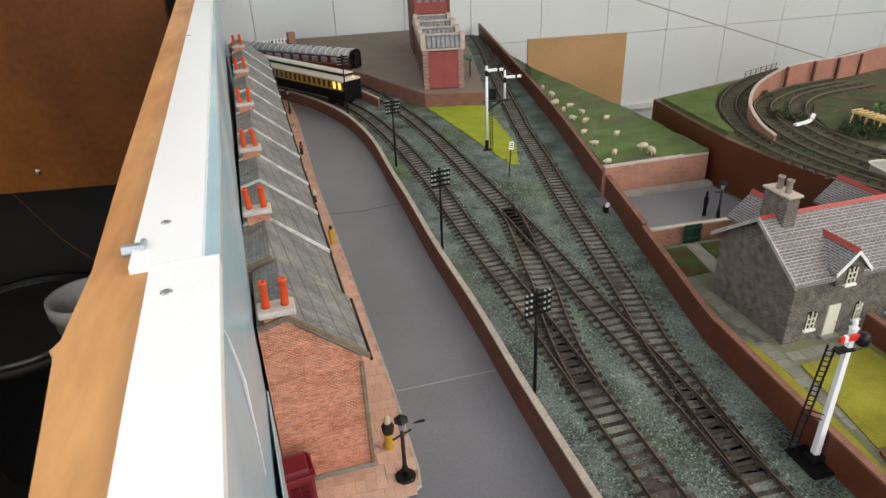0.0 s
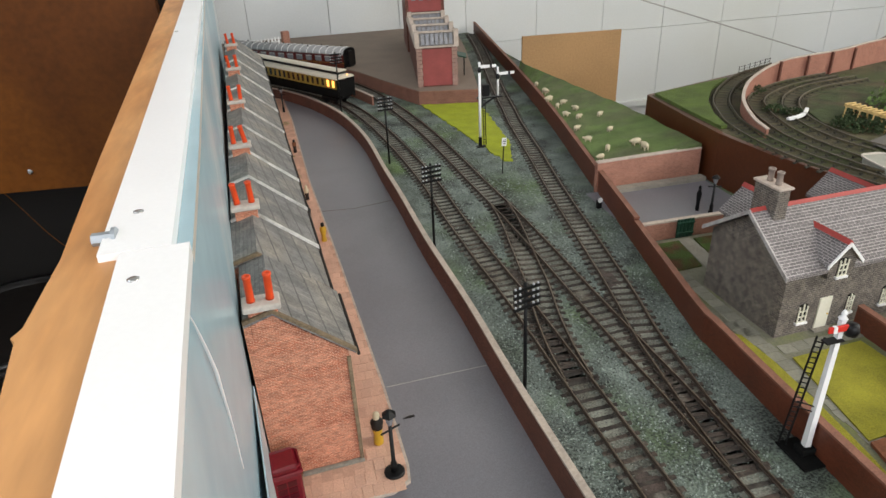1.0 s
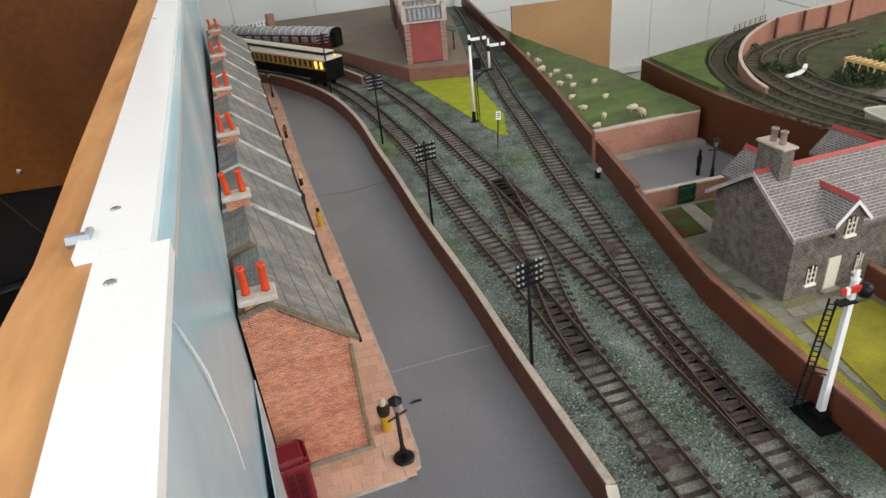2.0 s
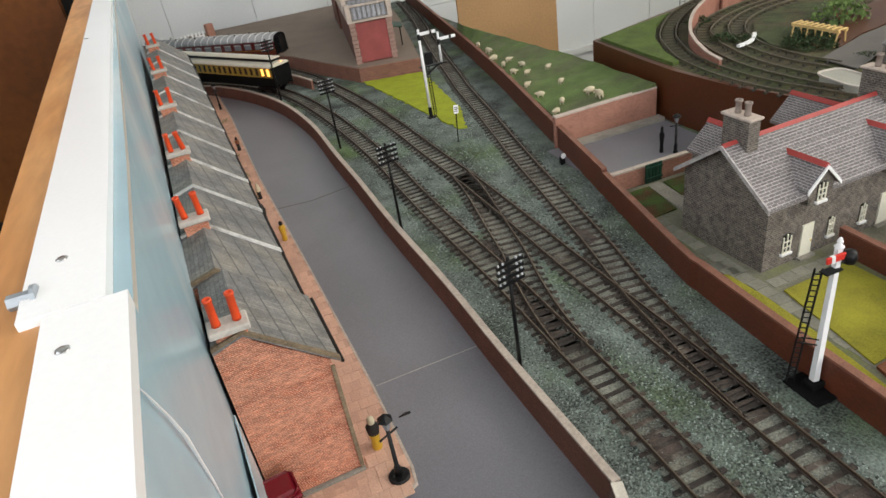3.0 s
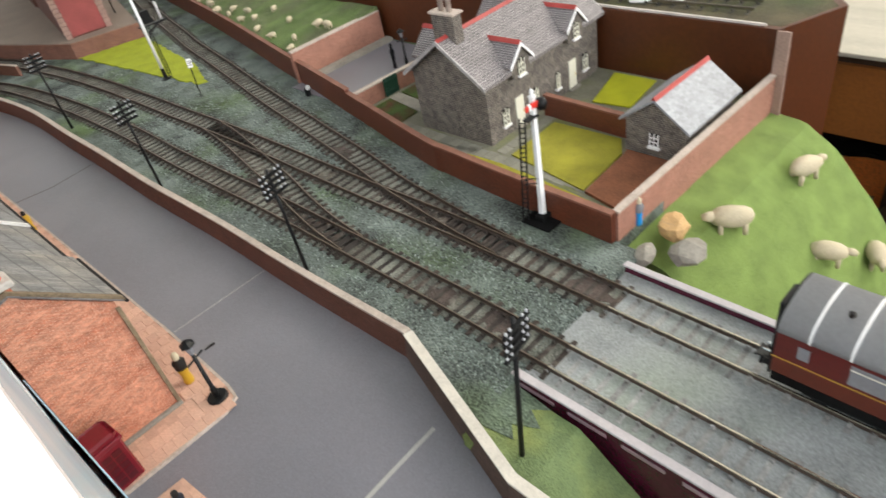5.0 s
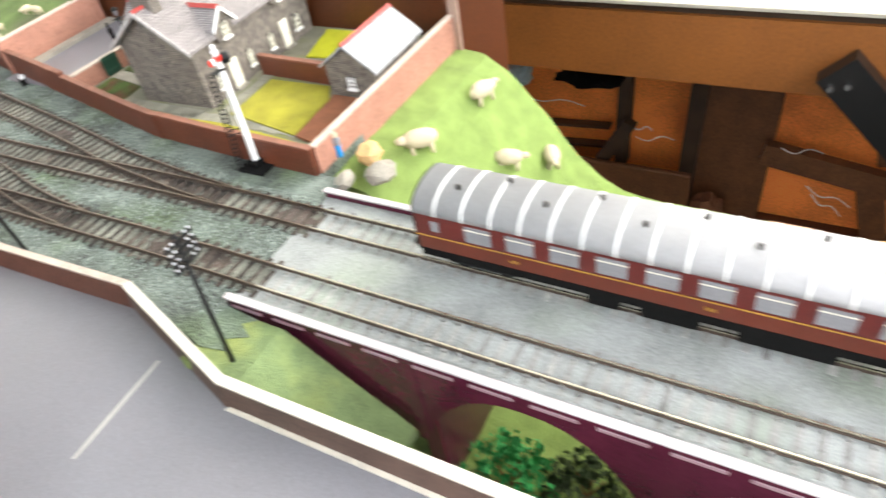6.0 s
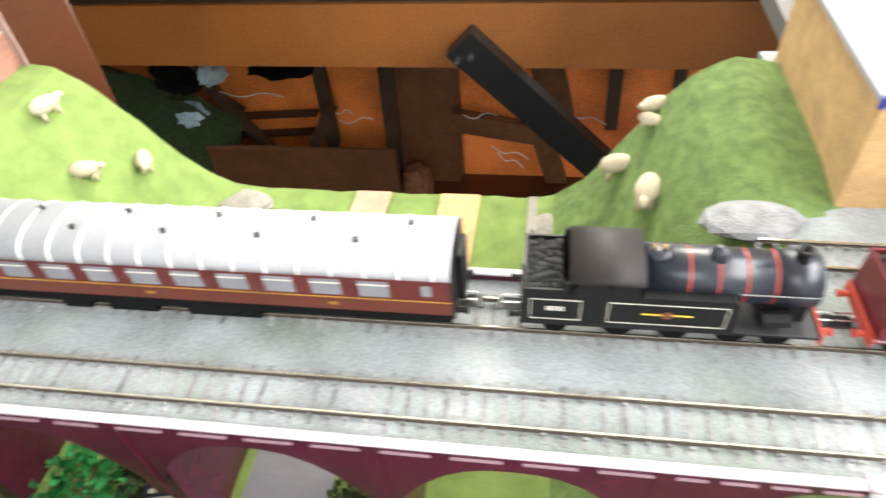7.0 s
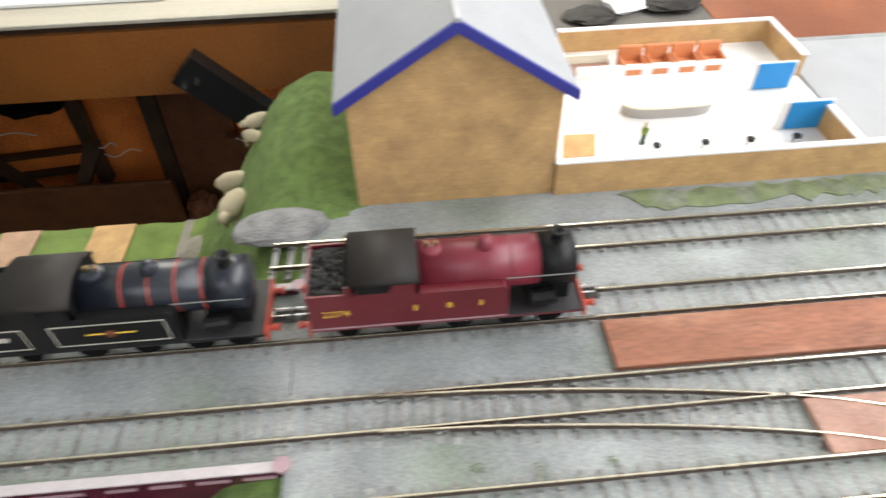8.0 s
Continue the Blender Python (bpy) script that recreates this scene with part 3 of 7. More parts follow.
# loose ballast chips, too many to count
verts, faces = [], []
chips = random.Random(7)
while len(faces) < 4 * 24000:
    y = 0.03 + 0.75 * chips.random() ** 1.6
    x = chips.uniform(-0.042, 0.13)
    if x > 0.083 + 0.23 * max(0, y - 0.1) - 0.02 * (y < 0.2) or (y < 0.05 and x > 0.08):
        continue
    r = chips.uniform(0.0004, 0.001)
    z = GROUND + r * 0.4
    k = len(verts)
    a0 = chips.uniform(0, 6.3)
    for q in range(3):
        a = a0 + q * 2.1 + chips.uniform(-0.4, 0.4)
        verts.append((x + r * math.cos(a), y + r * math.sin(a), z - r * 0.5 + chips.uniform(0, r * 0.3)))
    verts.append((x + chips.uniform(-r, r) * 0.3, y + chips.uniform(-r, r) * 0.3, z + r * chips.uniform(0.3, 0.8)))
    faces += [(k, k + 1, k + 3), (k + 1, k + 2, k + 3), (k + 2, k, k + 3), (k, k + 2, k + 1)]
me = bpy.data.meshes.new("ballast_chips")
me.from_pydata(verts, [], faces)
me.materials.append(M_stone_chip)
tagged(new("ballast_chips", me), "loose grey green stone chips on the trackbed", "ballast", kind="stuff")

# ---- pavement and terrace ----
KERB = [(-0.2, 0.142), (-0.17, 0.143), (-0.137, 0.145), (-0.1275, 0.15), (-0.1262, 0.161), (-0.1277, 0.2322), (-0.1361, 0.411), (-0.148, 0.629), (-0.1553, 0.8987), (-0.165, 1.06)]
bm = B()
prism(bm, KERB + [(-0.235, 1.06), (-0.2, 0.2)], ROAD - 0.001, ROAD + 0.0015)
pavement = tagged(part("pavement", bm, M_paving), "pinkish slab pavement in front of the terrace", "pavement", kind="structure")
bm = B()
sweep(bm, [Vector((*p, 0)) for p in KERB], [(-0.0008, ROAD - 0.001), (0.0008, ROAD - 0.001), (0.0008, ROAD + 0.0019), (-0.0008, ROAD + 0.0019)])
part("kerb", bm, M_coping, pavement, "pale kerb edge")
bm = B()
prism(bm, [(-0.2, 0.126), (-0.172, 0.126), (-0.166, 0.08), (-0.158, -0.05), (-0.155, -0.34), (-0.2, -0.34)], ROAD - 0.001, ROAD + 0.0015)
tagged(part("pavement", bm, M_paving), "pinkish slab pavement along the street end", "pavement", kind="structure")

# paving slabs on the terrace pavement and round its end
bm = B()
box(bm, -0.00445, 0.00445, -0.0029, 0.0029, 0, 0.0005, 0.0002)
slab_piece = part("paving_slab", bm, M_paving_slab, pavement)
first = True
kerb_y, kerb_x = [p[1] for p in KERB[4:]], [p[0] for p in KERB[4:]]
for row in range(52):
    y = 0.1485 + row * 0.009
    xk = float(np.interp(y, kerb_y, kerb_x)) if y > 0.161 else -0.1295
    xw = -0.196 if y < 0.166 else -0.1475 - 0.05 * (y - 0.173)
    x = xk - 0.0036 - (0.003 if row % 2 else 0.0)
    while x > xw:
        ob = slab_piece if first else new("paving_slab", slab_piece.data)
        first = False
        ob.parent = pavement
        ob.matrix_basis = pose(x, y, ROAD + 0.0014 + random.uniform(0, 0.0002), 0, 0, 90 + random.uniform(-1, 1))
        x -= 0.0059

EAVES = [0.173, 0.2365, 0.298, 0.3655, 0.4295, 0.504, 0.578, 0.665, 0.747, 0.834, 0.926, 1.03]


def front_x(y):
    return -0.150 - 0.05 * (y - 0.173) - 0.0035 * min(1, (y - 0.173) / 0.06) * max(0, 1 - (y - 0.173) / 0.7)


def sash(parent, x, y0, y1, z0, z1, out=1):
    """A small white-framed window on a wall facing along x."""
    bm = B()
    for a, b, c, d in ((y0, y1, z0, z0 + 0.0008), (y0, y1, z1 - 0.0008, z1), (y0, y0 + 0.0008, z0 + 0.0008, z1 - 0.0008), (y1 - 0.0008, y1, z0 + 0.0008, z1 - 0.0008), (y0 + 0.0008, y1 - 0.0008, (z0 + z1) / 2 - 0.0004, (z0 + z1) / 2 + 0.0004)):
        box(bm, x, x + 0.0008 * out, a, b, c, d)
    w = part("window", bm, M_white, parent, "white sash window")
    bm = B()
    box(bm, x, x + 0.0003 * out, y0 + 0.0008, y1 - 0.0008, z0 + 0.0008, z1 - 0.0008)
    part("pane", bm, M_glass_dark, w)
    bm = B()
    box(bm, x, x + 0.0018 * out, y0 - 0.0006, y1 + 0.0006, z0 - 0.0012, z0)
    part("sill", bm, M_pale, w)


for i, (y0, y1) in enumerate(zip(EAVES, EAVES[1:])):
    x0 = front_x(y0)
    end = i == 0
    house = thing("terraced_house", pose(x0, y0, ROAD + 0.0015, 0, 0, 2.9), "orange brick terraced house with grey slate roof" + (", brick gable end" if end else ", in a stepped row"), "house", "terrace row")
    w, ze, zr, d = y1 - y0 - 0.0005, 0.0775, 0.1065, 0.0485
    bm = B()
    prism(bm, [(0, 0), (0, ze - 0.001), (-0.034, zr - 0.001), (-d, zr - 0.004), (-d, 0)], 0.0004, w, axis="y")
    part("wall", bm, M_terrace, house)
    if end:
        bm = B()
        box(bm, -0.034, 0.001, -0.0022, 0.0002, 0, 0.0022, 0.0003)
        part("plinth", bm, M_pale, house, "chipped pale plinth strip")
        bm = B()
        box(bm, -0.0012, 0.0008, -0.0012, 0.0002, 0.0022, ze - 0.004)
        part("corner_strip", bm, M_verge, house)
    bm = B()
    prism(bm, [(0.004, ze - 0.0035), (0.004, ze - 0.0015), (-0.034, zr + 0.0025), (-0.034, zr)], 0.0, w, axis="y")
    front_slope = part("roof", bm, M_slate, house)
    bm = B()
    prism(bm, [(-0.034, zr), (-0.034, zr + 0.0025), (-d, zr - 0.002), (-d, zr - 0.0045)], 0.0, w, axis="y")
    part("roof", bm, M_slate, house)
    bm = B()
    mid = 0.5 * w
    prism(bm, [(0.0045, ze - 0.002), (0.0045, ze + 0.0002), (-0.034, zr + 0.004), (-0.034, zr + 0.002)], -0.0014, 0.001, axis="y")
    prism(bm, [(-0.034, zr + 0.002), (-0.034, zr + 0.004), (-d, zr), (-d, zr - 0.002)], -0.0014, 0.001, axis="y")
    part("roof_divider", bm, M_verge if i in (0, 1) else M_verge_white, house, "weathered verge strip")
    bm = B()
    rod(bm, (0.0052, 0, ze - 0.004), (0.0052, w, ze - 0.004), 0.0009, n=6)
    part("gutter", bm, M_charcoal, house)
    for a, z0, z1 in ((0.16, 0.008, 0.03), (0.16, 0.046, 0.064), (0.68, 0.046, 0.064)):
        sash(house, 0.0, a * w, a * w + 0.012, z0, z1)
    bm = B()
    box(bm, 0, 0.0006, 0.64 * w, 0.64 * w + 0.011, 0.0, 0.028)
    part("door", bm, M_green_door if i % 2 else M_maroon, house, "dark painted front door")
    if i % 2 == 0:
        bm = B()
        box(bm, -0.045, -0.031, 0.0001 if end else -0.004, 0.006, zr - 0.012, zr + 0.006, 0.0003)
        ch = part("chimney", bm, M_terrace, house, "brick chimney with a pale cap")
        bm = B()
        box(bm, -0.047, -0.029, -0.0052, 0.0072, zr + 0.006, zr + 0.0092, 0.0006)
        part("cap", bm, M_terraceback, ch, "pale cap slab")
        for k in (-0.0425, -0.0335):
            bm = B()
            lathe(bm, [(0.0021, 0), (0.0019, 0.002), (0.0018, 0.0125), (0.0021, 0.0128), (0.0021, 0.0142), (0.0012, 0.0142), (0.0012, 0.011)], 10)
            pot = part("pot", bm, M_orange, ch, "bright orange chimney pot", True)
            pot.matrix_basis = pose(k, 0.001, zr + 0.0095, random.uniform(-3, 3), random.uniform(-9, 4))

# ---- backscene ----
def board(name, pts_face, z0, z1, thick, material, label, category):
    bm = B()
    line = [Vector((*p, 0)) for p in pts_face]
    sweep(bm, line, [(0, z0), (0, z1), (-thick, z1), (-thick, z0)])
    return tagged(part(name, bm, material), label, category, kind="structure")


def leaning_sheet(name, top, bottom, z0, z1, label):
    """A thin sheet between a top line and a bottom line."""
    bm = B()
    rows = []
    for (tx, ty), (bx, by) in zip(top, bottom):
        rows.append([bm.verts.new((tx, ty, z1)), bm.verts.new((0.45 * tx + 0.55 * bx, 0.5 * (ty + by), 0.5 * (z0 + z1))), bm.verts.new((bx, by, z0)),
                     bm.verts.new((bx - 0.004, by, z0)), bm.verts.new((tx - 0.004, ty, z1))])
    for a, b in zip(rows, rows[1:]):
        for k in range(5):
            bm.faces.new((a[k], a[(k + 1) % 5], b[(k + 1) % 5], b[k]))
    bm.faces.new(rows[0])
    bm.faces.new(rows[-1])
    return tagged(part(name, bm, M_skyblue), label, "backscene", kind="structure")


RAIL_Z = 0.195
M_railwhite = mat("fresh_white_gloss", (0.9, 0.9, 0.91), 0.3, var=0.02, scale=20, bump=0.05)
M_batten = mat("beige_batten", (0.5, 0.46, 0.41), 0.6, var=0.1, scale=20, bump=0.05)
leaning_sheet("backscene_board", [(-0.1838, -0.075), (-0.1863, -0.03), (-0.1883, 0.002), (-0.191, 0.051)], [(-0.1838, -0.075), (-0.187, -0.03), (-0.1895, 0.002), (-0.193, 0.051)], ROAD - 0.02, RAIL_Z - 0.004, "glossy pale blue sky backscene board")
leaning_sheet("backscene_board", [(-0.1912, 0.0515), (-0.1966, 0.15), (-0.2092, 0.354), (-0.2275, 0.654), (-0.2675, 1.3435)], [(-0.196, 0.0515), (-0.2012, 0.165), (-0.2155, 0.354), (-0.2335, 0.654), (-0.27, 1.3435)], ROAD - 0.02, RAIL_Z - 0.004, "glossy pale blue sky backscene board")
board("sky_paper", [(-0.1895, 0.055), (-0.1945, 0.115), (-0.1985, 0.165)], ROAD, 0.06, 0.0006, M_skyblue, "curling edge of blue sky paper", "backscene")
board("backscene_rail", [(-0.1836, -0.075), (-0.1861, -0.03), (-0.1881, 0.002), (-0.1908, 0.0505)], RAIL_Z - 0.004, RAIL_Z, 0.0165, M_railwhite, "white painted rail along the backscene top", "trim")
board("backscene_rail", [(-0.1952, 0.0508), (-0.2006, 0.1495), (-0.2289, 0.654), (-0.2675, 1.3435)], RAIL_Z - 0.004, RAIL_Z, 0.0172, M_railwhite, "white painted rail along the backscene top", "trim")
board("backscene_batten", [(-0.1911, 0.0512), (-0.1965, 0.15), (-0.2091, 0.354), (-0.2274, 0.654), (-0.2674, 1.3435)], RAIL_Z - 0.0068, RAIL_Z - 0.0042, 0.0035, M_batten, "bare beige batten edge below the white rail", "trim")
bm = B()
prism(bm, [(-0.2002, -0.075), (-0.2027, -0.03), (-0.2048, 0.002), (-0.2075, 0.05), (-0.2126, 0.051), (-0.218, 0.15), (-0.2465, 0.654), (-0.285, 1.3435), (-0.31, 1.3435), (-0.2693, 0.698), (-0.2286, 0.133), (-0.2222, 0.0549), (-0.2219, 0.024), (-0.2232, 0.0205), (-0.222, 0.0188), (-0.2178, -0.0065), (-0.2156, -0.0204), (-0.207, -0.075)], 0.15, RAIL_Z - 0.002)
tagged(part("timber_rail", bm, M_wood), "varnished pine rail with a splintered edge beside the white strip", "trim", kind="structure")
# Unseen screen, added to block the west window light from the shelf.
slab("wall_partition", -0.97, -0.95, 0.2, 1.5, -1.0, 0.5, M_hard, "unseen hardboard screen keeping window light off the shelf corner", "wall")
for x, y in ((-0.2064, 0.0751), (-0.2016, 0.0344), (-0.231, 0.419)):
    bm = B()
    lathe(bm, [(0.0014, 0.0), (0.0014, 0.0002), (0.0009, 0.0004), (0.0, 0.0003)], 14)
    sc = part("screw", bm, M_chrome, smooth=True)
    sc.matrix_basis = pose(x, y, RAIL_Z)
    tagged(sc, "small bright screw head in the white rail", "screw", "rail screws")
bolt = thing("bolt", pose(-0.2117, 0.0612, RAIL_Z - 0.002), "zinc bolt head joining the two backscene rails", "bolt")
bm = B()
rod(bm, (-0.004, 0, 0.0012), (0.001, 0, 0.0012), 0.0019, n=6)
part("head", bm, M_zinc, bolt)
bm = B()
rod(bm, (0.001, 0, 0.0012), (0.002, 0, 0.0012), 0.0028, n=16)
part("washer", bm, M_zinc, bolt)

# white bead painting the highlight on the near board's curling paper
bm = B()
edge = [(-0.1886, 0.0185, 0.1925), (-0.1886, 0.0205, 0.1895), (-0.1887, 0.023, 0.1855), (-0.189, 0.029, 0.176), (-0.1893, 0.0345, 0.166), (-0.19, 0.0395, 0.1545), (-0.1905, 0.044, 0.143), (-0.191, 0.0475, 0.131), (-0.1915, 0.05, 0.118)]
for k, (a, b) in enumerate(zip(edge, edge[1:])):
    rod(bm, a, b, 0.0001 + 0.00009 * min(k, 8 - k), 0.0001 + 0.00009 * min(k + 1, 7 - k), n=6)
tagged(part("paper_edge", bm, M_white), "thin white bead for the highlight on the curling sky paper", "paper edge", kind="structure")

# the far corner beyond the backscene
bm = B()
prism(bm, [(-1.29, 0.5), (-1.29, -0.02), (-0.3, -0.055), (-0.3, 0.5)], 0.82, 0.84, axis="y")
hard = tagged(part("wall_hardboard", bm, M_hard), "orange brown varnished hardboard panel", "panel", kind="structure")
bm = B()
lathe(bm, [(0.004, 0.0), (0.004, -0.001), (0.002, -0.003), (0.0, -0.003)], 12, (-0.504, 0.82, -0.021), axis="y")
part("screw", bm, M_chrome, hard)
# shelf colour and added back sheet hold the gloom under the panel
slab("shelf", -1.29, -0.3, 0.3, 1.48, -0.6, -0.58, M_dark, "near-black shelf below the hardboard panel, shade in its colour", "shelf")
slab("shelf_back", -1.29, -0.3, 1.1, 1.12, -0.58, 0.2, M_dark, "near-black sheet standing for the shade behind the shelf", "panel")
bucket = thing("bucket", pose(-0.64, 0.93, -0.58), "black plastic bucket with a grey rim", "bucket")
bm = B()
lathe(bm, [(0.1, 0.0), (0.11, 0.02), (0.135, 0.27), (0.142, 0.272), (0.142, 0.285), (0.136, 0.285), (0.13, 0.27), (0.105, 0.03), (0.0, 0.025)], 40)
part("body", bm, M_plastic_black, bucket, smooth=True)
bm = B()
lathe(bm, [(0.1405, 0.262), (0.147, 0.264), (0.147, 0.276), (0.1425, 0.276)], 40)
part("rim", bm, M_charcoal, bucket, "dull grey rim band", True)
tub = thing("tub", pose(-0.525, 0.9, -0.58), "pale grey plastic tub half hidden by the rail", "tub")
bm = B()
lathe(bm, [(0.045, 0.0), (0.055, 0.3), (0.06, 0.302), (0.06, 0.325), (0.055, 0.325), (0.05, 0.3), (0.042, 0.02), (0.0, 0.02)], 32)
part("body", bm, M_plastic_grey, tub, smooth=True)
cable = bpy.data.curves.new("hanging_cable", "CURVE")
cable.dimensions, cable.bevel_depth = "3D", 0.0007
sp = cable.splines.new("BEZIER")
sp.bezier_points.add(2)
for bp, c in zip(sp.bezier_points, ((-0.56, 0.86, -0.06), (-0.5, 0.87, -0.17), (-0.41, 0.88, -0.25))):
    bp.co, bp.handle_left_type, bp.handle_right_type = c, "AUTO", "AUTO"
cable.materials.append(M_hard)
tagged(new("hanging_cable", cable), "thin brown cable hanging behind the panel", "cable")
bm = B()
rod(bm, (0.55, 1.3, 0.1), (1.45, 1.3, -0.187), 0.0018, n=6)
tagged(part("wall_cable", bm, M_plastic_grey), "thin grey cable slung before the panelled wall", "cable")

# ---- platform with engine shed ----
PLAT = [(0.0417, 0.877), (0.1315, 0.853), (0.142, 0.9), (0.165, 1.0), (0.205, 1.18), (0.26, 1.48), (-0.3, 1.48), (-0.27, 1.33), (-0.2, 1.29), (-0.14, 1.225), (-0.08, 1.145), (-0.03, 1.06), (0.005, 0.965)]
bm = B()
prism(bm, PLAT, GROUND, 0.017)
plat = tagged(part("platform", bm, M_platbrick), "raised brick-faced goods platform", "platform", kind="structure")
bm = B()
prism(bm, [(0.0425, 0.879), (0.131, 0.855), (0.1415, 0.901), (0.1645, 1.0), (0.2045, 1.18), (0.2595, 1.479), (-0.2995, 1.479), (-0.2695, 1.331), (-0.199, 1.291), (-0.1395, 1.226), (-0.0795, 1.146), (-0.0295, 1.061), (0.0055, 0.966)], 0.017, 0.0182)
part("surface", bm, M_plat, plat, "grey brown platform surface")
brick_wall("wall_platform", [(-0.12, 1.16), (-0.075, 1.035), (-0.043, 0.955), (-0.027, 0.905)], GROUND, 0.011, 0.003, "short low brick wall between two tracks", face=M_platbrick)

shed = thing("engine_shed", pose(0.0466, 0.8985, 0.0182, 0, 0, -9), "red brick engine shed with sawtooth rooflights", "shed")
bm = B()
box(bm, 0, 0.062, 0, 0.28, 0, 0.06)
part("wall", bm, M_brickred, shed)
M_quoin = mat("dusty_pink_quoin", (0.3, 0.19, 0.155), 0.8, var=0.2, scale=90)
M_shedred = mat("pinkish_red_brick", (0.27, 0.06, 0.055), 0.75, var=0.2, scale=50, fine=900)
bm = B()
box(bm, 0.008, 0.054, -0.001, 0.0, 0.002, 0.058)
part("panel", bm, M_shedred, shed, "bright red brick front panel")
for qx in (0.0, 0.055):
    for k in range(10):
        bm = B()
        box(bm, qx - 0.0008 - 0.0004 * (k % 2), qx + 0.0072 + 0.0008 * (k % 2), -0.002, 0.004, k * 0.006, k * 0.006 + 0.0054, 0.0004)
        part("quoin", bm, M_quoin, shed)
bm = B()
box(bm, -0.002, 0.064, -0.003, 0.002, 0.06, 0.0625)
part("sill", bm, M_coping, shed)
for k in range(4):
    y = k * 0.07
    bm = B()
    prism(bm, [(y, 0.0605), (y + 0.008, 0.082), (y + 0.069, 0.0605)], 0.001, 0.061, axis="x")
    roof = part("roof", bm, M_slate, shed, "sawtooth roof bay with a row of windows")
    for side in (-0.003, 0.058):
        bm = B()
        prism(bm, [(y - 0.002, 0.0605), (y - 0.001, 0.085), (y + 0.011, 0.085), (y + 0.071, 0.0625), (y + 0.071, 0.06)], side, side + 0.007, axis="x")
        part("parapet", bm, M_coping, roof)
    bm = B()
    box(bm, 0.004, 0.058, y + 0.004, y + 0.009, 0.081, 0.0835)
    part("ridge", bm, M_coping, roof)
    for c in range(7):
        bm = B()
        prism(bm, [(y + 0.0002, 0.064), (y + 0.0055, 0.079), (y + 0.0045, 0.0794), (y - 0.0008, 0.0644)], 0.0075 + c * 0.0072, 0.0125 + c * 0.0072, axis="x")
        part("pane", bm, M_shedpane, roof)
ware = thing("brick_warehouse", pose(0.09, 1.19, 0.0182, 0, 0, -8), "tall red brick warehouse against the far wall", "warehouse")
bm = B()
box(bm, 0, 0.075, 0, 0.12, 0, 0.2)
part("wall", bm, M_brickred, ware)
bm = B()
box(bm, 0.006, 0.069, -0.0015, 0.0, 0.075, 0.19)
part("panel", bm, M_shedred, ware)
for r in range(2):
    for c in range(4):
        bm = B()
        box(bm, 0.012 + c * 0.015, 0.02 + c * 0.015, -0.003, -0.0015, 0.095 + r * 0.04, 0.118 + r * 0.04)
        part("window", bm, M_shedpane, ware, "narrow grey window")
can = thing("canopy", pose(0.115, 0.955, 0.0182, 0, 0, -16), "small dark green lean-to canopy beside the shed", "canopy")
bm = B()
prism(bm, [(0.0, 0.034), (0.026, 0.028), (0.026, 0.03), (0.0, 0.036)], 0, 0.035, axis="y")
part("roof", bm, M_green_door, can)
for yy in (0.003, 0.031):
    bm = B()
    rod(bm, (0.022, yy, 0), (0.022, yy, 0.029), 0.001)
    part("post", bm, M_black, can)

fence = thing("picket_fence", pose(-0.212, 1.326, 0.0182, 0, 0, 20), "white wooden picket fence at the platform end", "fence")
for k in range(9):
    bm = B()
    box(bm, k * 0.0075, k * 0.0075 + 0.004, 0, 0.0015, 0, 0.025, 0.0003)
    part("picket", bm, M_white, fence)
for z in (0.006, 0.015):
    bm = B()
    box(bm, 0, 0.065, 0.0015, 0.0027, z, z + 0.002)
    part("rail", bm, M_white, fence)
bm = B()
box(bm, -0.006, 0.009, -0.006, 0.006, 0, 0.035, 0.0006)
brickpier = part("brick_pier", bm, M_pinkwall)
brickpier.matrix_basis = pose(-0.141, 1.35, 0.0182, 0, 0, 20)
tagged(brickpier, "short red brown brick pier at the platform edge", "pier")

def ragged(pts, amp, step=0.006):
    """Breaks the straight edges of an outline into a frayed line."""
    out = []
    for (ax, ay), (bx, by) in zip(pts, pts[1:] + pts[:1]):
        n = max(1, int(math.hypot(bx - ax, by - ay) / step))
        for k in range(n):
            x, y = ax + (bx - ax) * k / n, ay + (by - ay) * k / n
            v = noise.noise_vector(Vector((x * 160, y * 160, 4)))
            out.append((x + amp * v.x, y + amp * v.y))
    return out


bm = B()
prism(bm, ragged([(0.0435, 0.875), (0.13, 0.8525), (0.121, 0.75), (0.111, 0.655), (0.09, 0.585), (0.082, 0.59), (0.0695, 0.68), (0.058, 0.77)], 0.0045), GROUND - 0.001, GROUND + 0.0012)
tagged(part("grass_patch", bm, M_lime), "lime green grass mat between the tracks", "grass", kind="structure")

# ---- field, yard, gardens ----
bm = B()
NX, NY = 20, 30
gv = {}
for i in range(NX + 1):
    for j in range(NY + 1):
        y = 0.4705 + 0.485 * j / NY
        xa = 0.0035 + float(np.interp(y, [0.352, 0.497, 0.813, 1.48], [0.1205, 0.1487, 0.2095, 0.3147]))
        xb = 0.262 if y < 0.6 else 0.262 - (y - 0.6) * 0.09
        x = xa + max(xb - xa, 0.002) * i / NX
        z = 0.021 + 0.012 * (i / NX) + 0.002 * noise.noise(Vector((x * 40, y * 40, 0)))
        gv[i, j] = bm.verts.new((x, y, z))
for i in range(NX):
    for j in range(NY):
        bm.faces.new((gv[i, j], gv[i + 1, j], gv[i + 1, j + 1], gv[i, j + 1]))
bot = bmesh.ops.extrude_face_region(bm, geom=bm.faces[:])
